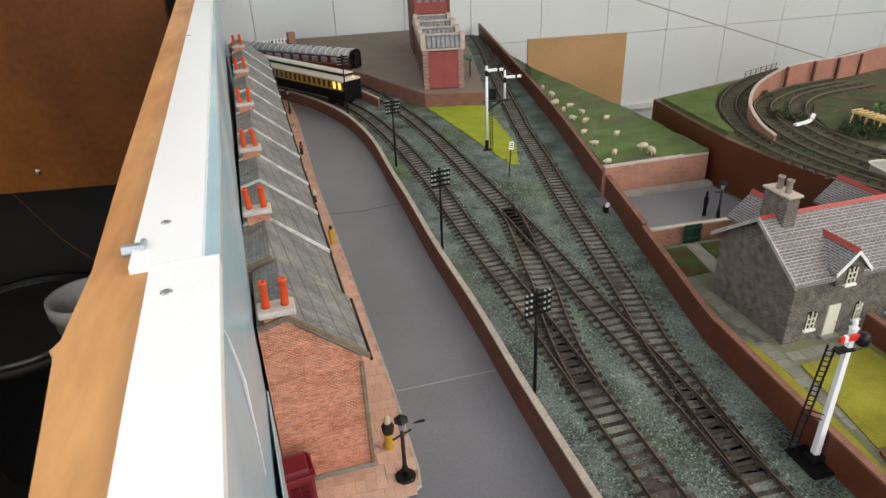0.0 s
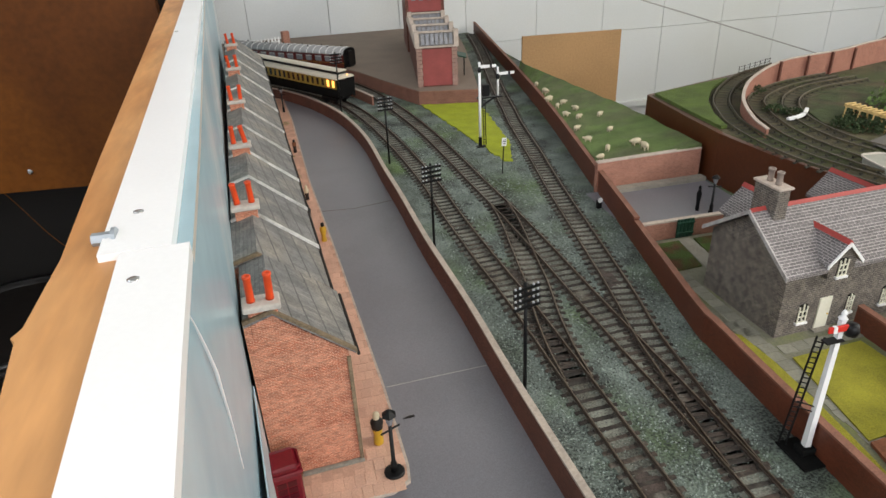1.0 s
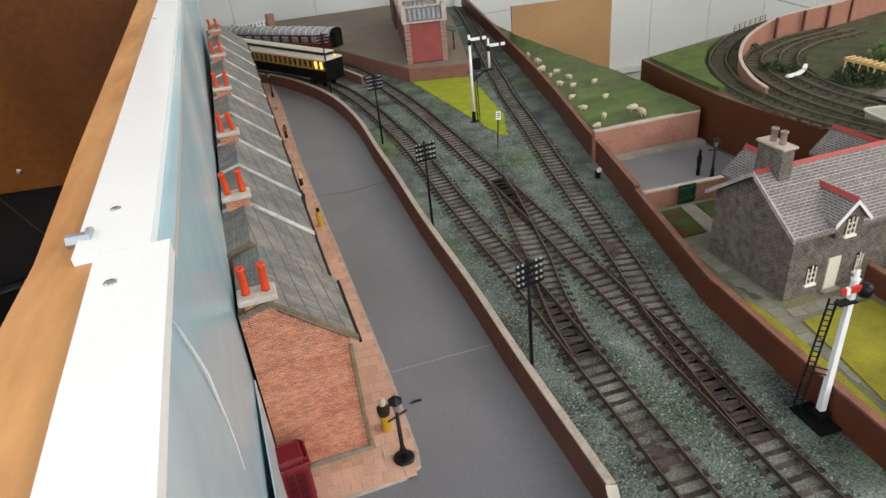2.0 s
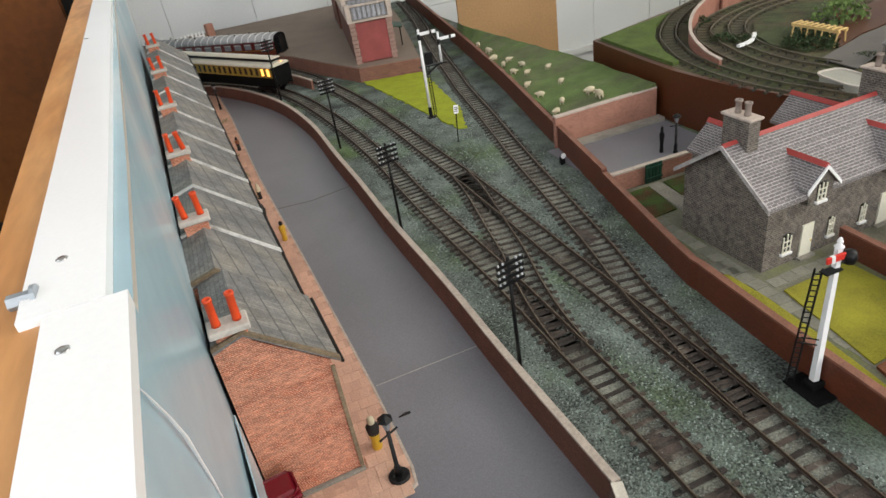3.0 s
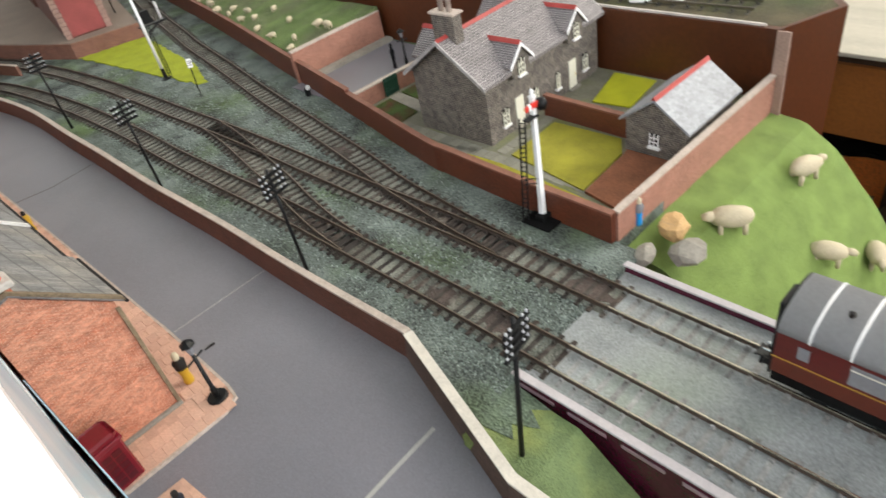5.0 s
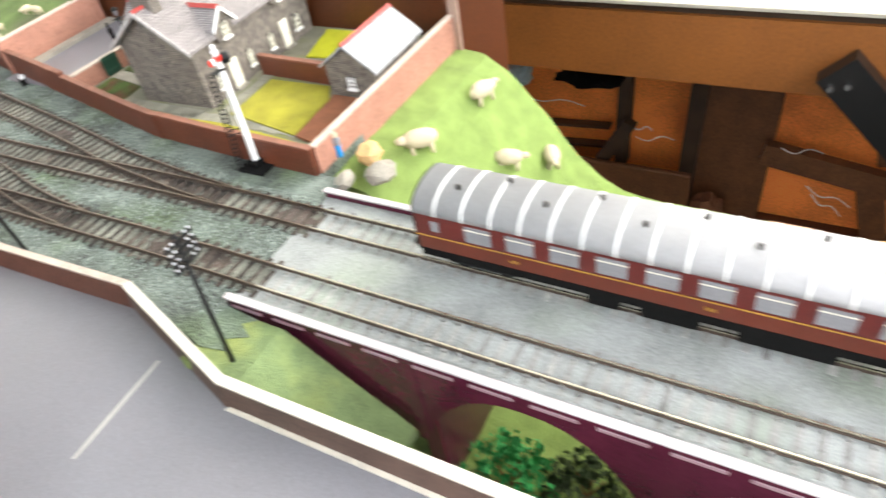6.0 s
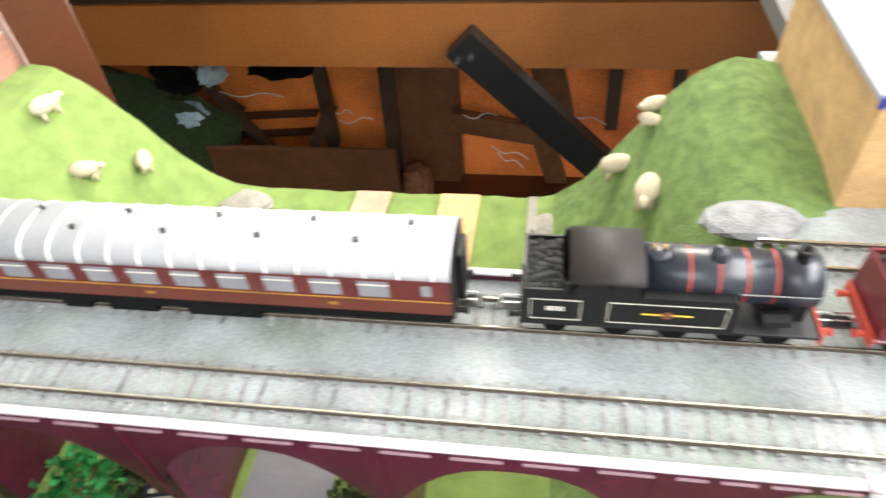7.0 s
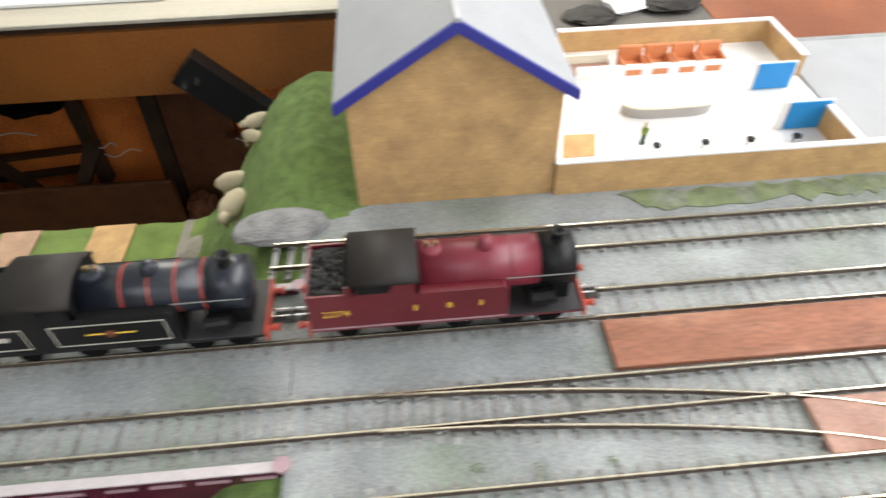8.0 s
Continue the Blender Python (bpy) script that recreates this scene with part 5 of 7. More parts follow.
def street_lamp(m, h, label, base_r):
    lamp = thing("street_lamp", m, label, "street lamp", "old street lamps")
    bm = B()
    lathe(bm, [(base_r, 0), (base_r, 0.0014), (base_r * 0.9, 0.002), (0.0016, 0.0022)], 20)
    part("base", bm, M_black, lamp, smooth=False)
    bm = B()
    lathe(bm, [(0.0018, 0.002), (0.0018, 0.008), (0.0012, 0.009), (0.001, h * 0.78)], 10)
    part("column", bm, M_black, lamp, smooth=True)
    bm = B()
    rod(bm, (-0.006, 0, h * 0.7), (0.006, 0, h * 0.7), 0.0006, n=6)
    part("ladder_bar", bm, M_black, lamp)
    bm = B()
    lathe(bm, [(0.0014, h * 0.78), (0.0028, h * 0.92), (0.0028, h * 0.925)], 6)
    part("lantern", bm, M_glass_grey, lamp, "grey glass lantern")
    bm = B()
    lathe(bm, [(0.0042, h * 0.92), (0.0042, h * 0.93), (0.0018, h * 0.985), (0.0006, h)], 6)
    part("cap", bm, M_black, lamp)
    return lamp


street_lamp(pose(-0.1343, 0.1578, ROAD + 0.0015, 0, 0, 25), 0.0455, "black street lamp on a round base by the kerb", 0.0058)
street_lamp(pose(0.2185, 0.3832, GROUND + 0.001, 0, 0, -20), 0.0385, "black street lamp standing in the grey yard", 0.0022)


street_lamp(pose(-0.1655, 0.95, ROAD + 0.0015, 0, 0, 10), 0.04, "black street lamp at the far end of the terrace", 0.002)


def figurine(m, h, colours, label):
    """A plain standing figurine: one smooth lathe with bands of colour."""
    bm = B()
    prof = [(0.14, 0.0), (0.16, 0.06), (0.13, 0.3), (0.17, 0.5), (0.2, 0.7), (0.1, 0.8), (0.11, 0.86), (0.1, 0.95), (0.03, 1.0)]
    lathe(bm, [(r * h * 0.8, z * h) for r, z in prof], 12)
    for f in bm.faces:
        z = f.calc_center_median().z / h
        f.material_index = 0 if z < 0.42 else (1 if z < 0.78 else 2)
    ob = part("figurine", bm, colours, smooth=True)
    ob.matrix_basis = m
    return tagged(ob, label, "figurine", "model figurines")


figurine(pose(-0.139, 0.183, ROAD + 0.0015), 0.024, [M_yellow, M_charcoal, M_cream], "plain yellow and grey model figurine on the pavement")
figurine(pose(-0.1455, 0.462, ROAD + 0.0015), 0.02, [M_yellow, M_yellow, M_black], "plain yellow model figurine with dark top")
figurine(pose(-0.154, 0.57, ROAD + 0.0015), 0.018, [M_charcoal, M_cream, M_cream], "plain cream model figurine by the terrace")
figurine(pose(-0.156, 0.515, ROAD + 0.0015), 0.018, [M_charcoal, M_charcoal, M_black], "plain dark model figurine by the terrace")
figurine(pose(-0.1585, 0.74, ROAD + 0.0015), 0.018, [M_charcoal, M_earth, M_black], "plain brown model figurine by the terrace")
figurine(pose(0.2095, 0.392, GROUND + 0.001) @ Matrix.Diagonal((0.6, 0.6, 1, 1)), 0.026, [M_black, M_black, M_black], "plain black model figurine in the yard")
figurine(pose(-0.179, 0.106, ROAD + 0.0015), 0.018, [M_charcoal, M_bluesteel, M_charcoal], "plain dark model figurine at the street end")
figurine(pose(0.109, 0.0475, GROUND), 0.02, [M_signblue, M_glass_grey, M_cream], "plain pale blue model figurine by the garden wall")
bpy.context.view_layer.update()

# phone box by the gable
pb = thing("phone_box", pose(-0.1915, 0.1515, ROAD + 0.0015, 0, 0, 8) @ Matrix.Scale(0.9, 4), "glossy dark red telephone box by the gable wall", "phone box")
bm = B()
box(bm, -0.0085, 0.0085, -0.0085, 0.0085, 0, 0.031, 0.0012)
body = part("body", bm, M_boxred, pb)
bm = B()
box(bm, -0.0098, 0.0098, -0.0098, 0.0098, 0.0312, 0.0336, 0.0008)
fascia_band = part("cornice", bm, M_boxred, pb)
bm = B()
box(bm, -0.0088, 0.0088, -0.0088, 0.0088, 0.0336, 0.0368, 0.0026)
part("roof", bm, M_boxred, pb, "shallow red roof")
for s in range(3):
    for r in range(5):
        for c in range(2):
            bm = B()
            box(bm, -0.0055 + c * 0.0058, -0.0005 + c * 0.0058, -0.0089, -0.0084, 0.004 + r * 0.0048, 0.0079 + r * 0.0048)
            q = part("pane", bm, M_boxpane, pb)
            q.matrix_basis = pose(0, 0, 0, 0, 0, (0, 90, 180)[s])


# ---- sheep figurines ----
def grazing_figurine(m, size, label, group):
    bm = B()
    bmesh.ops.create_icosphere(bm, subdivisions=2, radius=1.0, matrix=Matrix.LocRotScale((0, 0, 0.62), None, (0.42, 0.72, 0.4)))
    bmesh.ops.create_icosphere(bm, subdivisions=1, radius=1.0, matrix=Matrix.LocRotScale((0, 0.72, 0.68), None, (0.2, 0.3, 0.2)))
    for sx in (-0.22, 0.22):
        for sy in (-0.4, 0.38):
            rod(bm, (sx, sy, 0), (sx, sy, 0.45), 0.09, 0.1, 5)
    for v in bm.verts:
        if v.co.z > 0.3:
            v.co += 0.07 * noise.noise_vector(v.co * 4)
        v.co *= size
    ob = part("sheep_figurine", bm, M_cream, smooth=True)
    ob.matrix_basis = m
    return tagged(ob, label, "figurine", group)


FIELD = [(0.2144, 0.823), (0.2074, 0.771), (0.1969, 0.7317), (0.1939, 0.6956), (0.2054, 0.7029), (0.1879, 0.6548), (0.2068, 0.6667), (0.1956, 0.6327), (0.2196, 0.6229), (0.1758, 0.5951), (0.2036, 0.5652), (0.1695, 0.5517), (0.174, 0.5124), (0.1558, 0.4923), (0.2059, 0.5082), (0.2069, 0.4919)]
for k, (x, y) in enumerate(FIELD):
    xa = 0.1405 + (y - 0.4705) * 0.21
    xb = 0.262 if y < 0.6 else 0.262 - (y - 0.6) * 0.09
    z = 0.0205 + 0.012 * (x - xa) / (xb - xa)
    grazing_figurine(pose(x, y, z, 0, 0, random.uniform(0, 360)), 0.0088 if k in (1, 2, 14, 15) else 0.0068, "plain cream sheep figurine on the green field", "field flock")


# ---- shrubs ----
def shrub(name, m, size, count, label, material=M_bush, flat=0.6):
    t = thing(name, m, label, "shrub", "dark shrubs")
    bm = B()
    for k in range(5):
        a = random.uniform(0, 6.28)
        rod(bm, (0, 0, -0.001), (size * 0.4 * math.cos(a), size * 0.4 * math.sin(a), size * 0.4 * flat), size * 0.03, size * 0.015, 5)
    part("stem", bm, M_earth, t)
    bm = B()
    for k in range(count):
        d = Vector((random.gauss(0, 1), random.gauss(0, 1), abs(random.gauss(0, 1)))).normalized() * size * random.uniform(0.45, 1.0)
        c = Vector((d.x, d.y, d.z * flat))
        r = size * random.uniform(0.05, 0.12)
        n1 = Vector((random.gauss(0, 1), random.gauss(0, 1), random.gauss(0, 1))).normalized()
        n2 = n1.orthogonal().normalized()
        n3 = n1.cross(n2)
        vs = [bm.verts.new(c + r * (n2 * a + n3 * b + n1 * e)) for a, b, e in ((1, 0, 0), (0, 0.8, 0.2), (-1, 0, 0), (0, -0.8, 0.2))]
        bm.faces.new(vs[:3])
        bm.faces.new((vs[0], vs[2], vs[3]))
    part("foliage", bm, material, t)
    return t


for x, y, r in ((-0.1655, 0.876, 0.006), (-0.1605, 0.645, 0.005), (-0.1598, 0.62, 0.004), (-0.1625, 0.72, 0.004)):
    shrub("doorstep_plant", pose(x, y, ROAD + 0.0018), r, 70, "small green plant by a terrace doorstep", M_hedge, 0.9)


# ---- the raised board ----
def rtrack(pts, label):
    tr = track(pts, label, step=0.012, polished=True, dull=True)
    tr.matrix_basis = Matrix.Translation((0, 0, RAISED + 0.0042))
    return tr


rtrack([(0.52, 0.68), (0.44, 0.645), (0.38, 0.598), (0.338, 0.55), (0.311, 0.5), (0.296, 0.46), (0.287, 0.4), (0.29, 0.345), (0.308, 0.27), (0.318, 0.2), (0.325, 0.08)], "weathered outer track curving round the raised board")
rtrack([(0.54, 0.603), (0.47, 0.59), (0.42, 0.57), (0.378, 0.54), (0.352, 0.5), (0.334, 0.455), (0.3225, 0.4), (0.326, 0.33), (0.343, 0.26), (0.352, 0.18), (0.354, 0.125)], "weathered second track curving round the raised board")
rtrack([(0.56, 0.575), (0.48, 0.562), (0.425, 0.535), (0.386, 0.49), (0.366, 0.44), (0.36, 0.39), (0.366, 0.35)], "weathered inner track curving round the raised board")
RIM = [(0.2987, 0.4213, 0.06), (0.3088, 0.4577, 0.062), (0.3385, 0.5138, 0.066), (0.3899, 0.5663, 0.072), (0.465, 0.6061, 0.078), (0.564, 0.6207, 0.08), (0.6181, 0.6352, 0.082), (0.72, 0.66, 0.084)]
rim_line = smooth_line(RIM, 0.008)
rim_z = [float(np.interp(p.x, [q[0] for q in RIM], [q[2] for q in RIM])) for p in rim_line]
rim_n = sides(rim_line)


def rim_strip(name, half, low, high, material, parent=None, label=""):
    bm = B()
    rows = []
    for p, n, z in zip(rim_line, rim_n, rim_z):
        rows.append([bm.verts.new((p.x + n.x * o, p.y + n.y * o, h)) for o, h in ((-half, low(z)), (half, low(z)), (half, high(z)), (-half, high(z)))])
    for a, b in zip(rows, rows[1:]):
        for k in range(4):
            bm.faces.new((a[k], a[(k + 1) % 4], b[(k + 1) % 4], b[k]))
    bm.faces.new(rows[0])
    bm.faces.new(rows[-1])
    return part(name, bm, material, parent, label)


M_trestle = mat("pale_yellow_timber", (0.62, 0.43, 0.17), 0.7, var=0.15, scale=200)
M_pinkbrick = mat("pink_brick_paper", (0.33, 0.14, 0.095), 0.75, var=0.15, scale=60, fine=900, brick=(3.0, 1.0, (0.36, 0.19, 0.14), 0.08, (1, 1, 0), (0, 0, 1)))
rw = tagged(rim_strip("wall_curved", 0.0013, lambda z: RAISED - 0.001, lambda z: z - 0.0012, M_pinkbrick), "curved pink brick paper wall on the raised board", "wall", kind="structure")
rim_strip("coping", 0.0018, lambda z: z - 0.0012, lambda z: z, M_coping, rw, "pale coping strip")
for x, y in ((0.4528, 0.598), (0.5051, 0.611), (0.5473, 0.6165), (0.5924, 0.627)):
    bm = B()
    box(bm, x - 0.0011, x + 0.0011, y - 0.0035, y, RAISED, 0.0785)
    part("pilaster", bm, M_brickred, rw)
bm = B()
prism(bm, [(0.2845, 0.607), (0.2785, 0.52), (0.2755, 0.462), (0.283, 0.462), (0.297, 0.505), (0.322, 0.553), (0.362, 0.603), (0.41, 0.64)], RAISED - 0.001, RAISED + 0.0035)
tagged(part("grass_patch", bm, M_cornergrass), "bright green grass corner of the raised board", "grass", kind="structure")
bm = B()
prism(bm, [(0.385, 0.4), (0.381, 0.44), (0.4, 0.485), (0.435, 0.522), (0.5, 0.548), (0.6, 0.555), (0.55, 0.46), (0.45, 0.41)], RAISED - 0.001, RAISED + 0.002)
tagged(part("grass_patch", bm, M_mossy), "mossy green centre of the raised board", "grass", kind="structure")
for x, y, s in ((0.366, 0.492, 0.015), (0.376, 0.474, 0.014), (0.398, 0.573, 0.016), (0.392, 0.42, 0.017), (0.402, 0.402, 0.018), (0.405, 0.428, 0.017), (0.418, 0.412, 0.016), (0.432, 0.44, 0.02)):
    shrub("shrub", pose(x, y, RAISED + 0.002), s, 240, "dark green foam shrub on the raised board", flat=0.5)
bm = B()
arc = [Vector((0.352 + 0.044 * k / 8, 0.456 + 0.024 * k / 8 - 0.006 * math.sin(math.pi * k / 8), 0)) for k in range(9)]
sweep(bm, arc, [(-0.0022, RAISED + 0.003), (0.0022, RAISED + 0.003), (0.0018, RAISED + 0.0055), (-0.0018, RAISED + 0.0055)])
tagged(part("white_offcut", bm, M_white), "curved white plastic offcut lying on the grass", "offcut")
trestle = thing("yellow_timber_trestle", pose(0.419, 0.42, RAISED, 0, 0, -88) @ Matrix.Scale(0.82, 4), "pale yellow timber trestle over the shrubs", "trestle")
for yy in (-0.006, 0.006):
    bm = B()
    sweep(bm, [Vector((-0.034 + 0.068 * k / 6, yy, 0)) for k in range(7)], [(-0.0012, 0.0165), (0.0012, 0.0165), (0.0012, 0.0195), (-0.0012, 0.0195)])
    part("beam", bm, M_trestle, trestle)
for k in range(9):
    bm = B()
    x = -0.032 + 0.008 * k
    box(bm, x - 0.0014, x + 0.0014, -0.0085, 0.0085, 0.0196, 0.0208, 0.0003)
    part("plank", bm, M_trestle, trestle)
for x in (-0.031, -0.01, 0.011, 0.032):
    for yy in (-0.006, 0.006):
        bm = B()
        rod(bm, (x, yy * 1.5, 0), (x, yy, 0.0168), 0.0011, 0.001, 6)
        part("leg", bm, M_trestle, trestle)
plastic = thing("plastic_tray", pose(0.336, 0.312, RAISED, 0, 0, 82), "shallow cloudy plastic tray with a pale rim on the raised board", "tray")
outline = [(0.026 * math.copysign(abs(math.cos(a)) ** 0.5, math.cos(a)), 0.014 * math.copysign(abs(math.sin(a)) ** 0.5, math.sin(a))) for a in [2 * math.pi * k / 28 for k in range(28)]]
bm = B()
prism(bm, [(x * 0.93, y * 0.9) for x, y in outline], 0.0, 0.006)
part("body", bm, M_cloudy, plastic)
bm = B()
ring_o = [bm.verts.new((x, y, 0.0072)) for x, y in outline]
ring_i = [bm.verts.new((x * 0.93, y * 0.9, 0.0072)) for x, y in outline]
ring_b = [bm.verts.new((x, y, 0.006)) for x, y in outline]
ring_c = [bm.verts.new((x * 0.93, y * 0.9, 0.006)) for x, y in outline]
for k in range(28):
    q = (k + 1) % 28
    for a, b in ((ring_o, ring_i), (ring_i, ring_c), (ring_c, ring_b), (ring_b, ring_o)):
        bm.faces.new((a[k], a[q], b[q], b[k]))
part("rim", bm, M_terraceback, plastic, "pale rim")
patch("lane", [(0.372, 0.372), (0.455, 0.399), (0.6, 0.423), (0.6, 0.37), (0.43, 0.352), (0.368, 0.33)], RAISED + 0.0022, M_lane, "grey card lane on the raised board", "road", 0.0008)
patch("bare_earth", [(0.41, 0.3855), (0.46, 0.4025), (0.6, 0.4265), (0.64, 0.51), (0.52, 0.463), (0.44, 0.425)], RAISED + 0.0022, M_fascia, "bare brown earth beside the lane on the raised board", "ground", 0.0008)
# row of low grey stone houses
for k in range(3):
    y0 = 0.288 - k * 0.052
    x0 = 0.408 + k * 0.009
    h = thing("grey_terrace_house", pose(x0, y0, RAISED, 0, 0, -80) @ Matrix.Scale(0.66, 4), "low grey stone terrace house on the raised board", "house", "grey terrace")
    bm = B()
    prism(bm, [(0, 0), (0.04, 0), (0.04, 0.026), (0.02, 0.04), (0, 0.026)], -0.07, 0, axis="x")
    part("wall", bm, M_greystone, h)
    for s in (0, 1):
        a = [(-0.003, 0.0245), (0.02, 0.041), (0.02, 0.043), (-0.003, 0.0265)]
        a = a if s == 0 else [(0.04 - p, z) for p, z in a]
        bm = B()
        prism(bm, a, -0.071, 0.001, axis="x")
        part("roof", bm, M_slate, h)
    for wx in (-0.055, -0.02):
        cottage_window(h, wx - 0.004, wx + 0.004, 0.008, 0.018, -0.0003, M_white, 0)
    bm = B()
    box(bm, -0.041, -0.033, -0.0006, 0, 0, 0.018)
    part("door", bm, M_earth, h)
    bm = B()
    box(bm, -0.04, -0.03, 0.014, 0.026, 0.038, 0.052)
    part("chimney", bm, M_greystone, h)
shrub("shrub", pose(0.405, 0.353, RAISED), 0.011, 160, "dark green foam shrub beside the grey houses")
shrub("shrub", pose(0.492, 0.457, RAISED), 0.03, 320, "tall green foam bush on the raised board", M_hedge, 1.2)
shrub("shrub", pose(0.47, 0.27, RAISED), 0.026, 200, "bright green foam shrub behind the grey houses", M_bright)
bm = B()
box(bm, -0.022, 0.022, -0.012, 0.012, 0, 0.007, 0.0015)
pk = part("white_packet", bm, M_white)
pk.matrix_basis = pose(0.324, 0.163, RAISED, 0, 0, -72)
tagged(pk, "crumpled white packet on the raised board edge", "packet")
bm = B()
box(bm, 0.2935, 0.2952, 0.06, 0.29, RAISED + 0.0002, RAISED + 0.002)
tagged(part("edge_strip", bm, M_terraceback), "pale edge strip along the raised board", "trim", kind="structure")
bm = B()
box(bm, 0.2885, 0.2905, 0.04, 0.0495, -0.02, RAISED)
tagged(part("fascia_post", bm, M_mortar), "pale joint strip at the end of the brown fascia", "trim", kind="structure")

wf = thing("wire_fence", I4, "thin dark wire fence on the far edge of the raised board", "fence")
FENCE = [(0.448 + 0.0363 * k / 3, 0.6671 + 0.015 * k / 3) for k in range(7)]
for x, y in FENCE:
    bm = B()
    rod(bm, (x, y, RAISED), (x, y, RAISED + 0.009), 0.0005, n=5)
    part("post", bm, M_black, wf)
for z in (0.004, 0.008):
    bm = B()
    rod(bm, (*FENCE[0], RAISED + z), (*FENCE[-1], RAISED + z), 0.0003, n=5)
    part("wire", bm, M_black, wf)
bm = B()
prism(bm, [(0, 0), (0.004, 0.0012), (0.0075, 0.0006), (0.0072, -0.0006), (0.0035, -0.0002)], 0.0, 0.0008)
scrap = part("dark_scrap", bm, M_charcoal)
scrap.matrix_basis = pose(-0.121, 0.2, ROAD + 0.0001, 0, 0, 5)
tagged(scrap, "small dark curled scrap lying on the street", "scrap")

# ---- bridge ----
bm = B()
box(bm, -0.0285, 0.069, -0.5195, 0.0295, -0.009, GROUND)
bridge = tagged(part("bridge", bm, M_ballast2), "maroon arched railway bridge with a ballasted deck", "bridge", kind="structure")
PIERS = [-0.085, -0.205, -0.325, -0.445]
# Window glare on the glossy flange is put into its pale colour.
M_flange = mat("flange_glare", (0.47, 0.43, 0.44), 0.15, var=0.1, scale=80, bump=0.02)
M_pinkgrey = mat("pink_grey", (0.36, 0.24, 0.27), 0.35, var=0.1, bump=0.0)
for x0, face in ((-0.0325, -1), (0.0655, 1)):
    bm = B()
    poly = [(0.03, 0.0), (0.03, -0.008)]
    prev = 0.03
    for p in PIERS + [-0.52]:
        for k in range(1, 12):
            t = k / 12
            y = prev + (p - prev) * t
            if prev == 0.03:
                z = -0.008 - 0.062 * t ** 1.3
            elif p == -0.52:
                z = -0.012 - 0.058 * (1 - t) ** 1.6
            else:
                z = -0.013 - 0.057 * abs(2 * t - 1) ** 2.6
            poly.append((y, z))
        poly.append((p, -0.0718 if p != -0.52 else -0.012))
        prev = p
    poly += [(-0.52, 0.0)]
    prism(bm, poly, x0 + 0.0015, x0 + 0.004, axis="x")
    g = part("girder", bm, M_bridge, bridge, "dark maroon arched girder")
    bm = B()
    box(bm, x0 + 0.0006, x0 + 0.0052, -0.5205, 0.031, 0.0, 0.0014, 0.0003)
    part("flange", bm, M_flange, g, "glossy top flange, window glare in its pale colour")
    for ya in (-0.5205,):
        bm = B()
        lathe(bm, [(0.0012, 0.0), (0.0036, 0.0), (0.0036, 0.0016), (0.0012, 0.0016)], 14, (x0 + 0.0029, ya, 0.0008))
        part("end_washer", bm, M_pinkgrey, g, "pale round end washer")
    fx = x0 + (0.0005 if face < 0 else 0.004)
    for p in PIERS:
        bm = B()
        box(bm, fx, fx + 0.001, p - 0.004, p + 0.004, -0.0718, -0.0002)
        part("rib", bm, M_bridge, g)
    edges = [0.03] + PIERS + [-0.52]
    for a, b in zip(edges, edges[1:]):
        n = 4
        for k in range(n):
            ya = a + (b - a) * (k + 0.14) / n
            yb = a + (b - a) * (k + 0.86) / n
            # pale strips paint the highlights along the girder moulding
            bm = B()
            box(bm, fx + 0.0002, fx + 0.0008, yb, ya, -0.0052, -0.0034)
            part("plate", bm, M_pinkgrey, g, "thin pale strip, a highlight on the girder moulding")
for p in PIERS:
    bm = B()
    box(bm, -0.0265, 0.066, p - 0.006, p + 0.006, VALLEY - 0.003, -0.02, 0.0006)
    pier = part("pier", bm, M_bridge, bridge, "narrow bridge pier")
slab("abutment", -0.03, 0.07, 0.031, 0.036, VALLEY, GROUND - 0.0005, M_brickred, "brick abutment below the bridge end", "wall")
slab("abutment", -0.06, 0.09, -0.5265, -0.5215, VALLEY, GROUND - 0.0005, M_brickred, "brick abutment below the bridge end", "wall")

# ---- valley ----
YS = [0.047, 0.02, -0.005, -0.032, -0.064, -0.09, -0.11, -0.14, -0.38, -0.405, -0.43, -0.452, -0.478, -0.495, -0.52, -0.56]
ZS = [-0.0125, -0.0175, -0.033, -0.064, -0.105, -0.128, -0.1355, -0.138, -0.138, -0.131, -0.106, -0.066, -0.028, -0.0105, -0.0055, -0.0052]
XE = [0.292, 0.292, 0.291, 0.29, 0.289, 0.288, 0.287, 0.285, 0.283, 0.28, 0.274, 0.27, 0.267, 0.266, 0.268, 0.274]


def valley_z(x, y):
    # the arrays run towards -y
    z = float(np.interp(-y, [-q for q in YS], ZS))
    if y < -0.42:
        z += 0.016 * max(0.0, 1 - abs(y + 0.52) / 0.06) * min(1, max(0, (x - 0.12) / 0.06))
    return z + 0.0016 * noise.noise(Vector((x * 45, y * 45, 3)))


bm = B()
NX, NY = 60, 110
gv = {}
for j in range(NY + 1):
    y = 0.047 - 0.607 * j / NY
    xe = float(np.interp(-y, [-q for q in YS], XE)) + 0.002 * noise.noise(Vector((0, y * 60, 9)))
    for i in range(NX + 1):
        x = -0.071 + (xe + 0.071) * i / NX
        gv[i, j] = bm.verts.new((x, y, valley_z(x, y)))
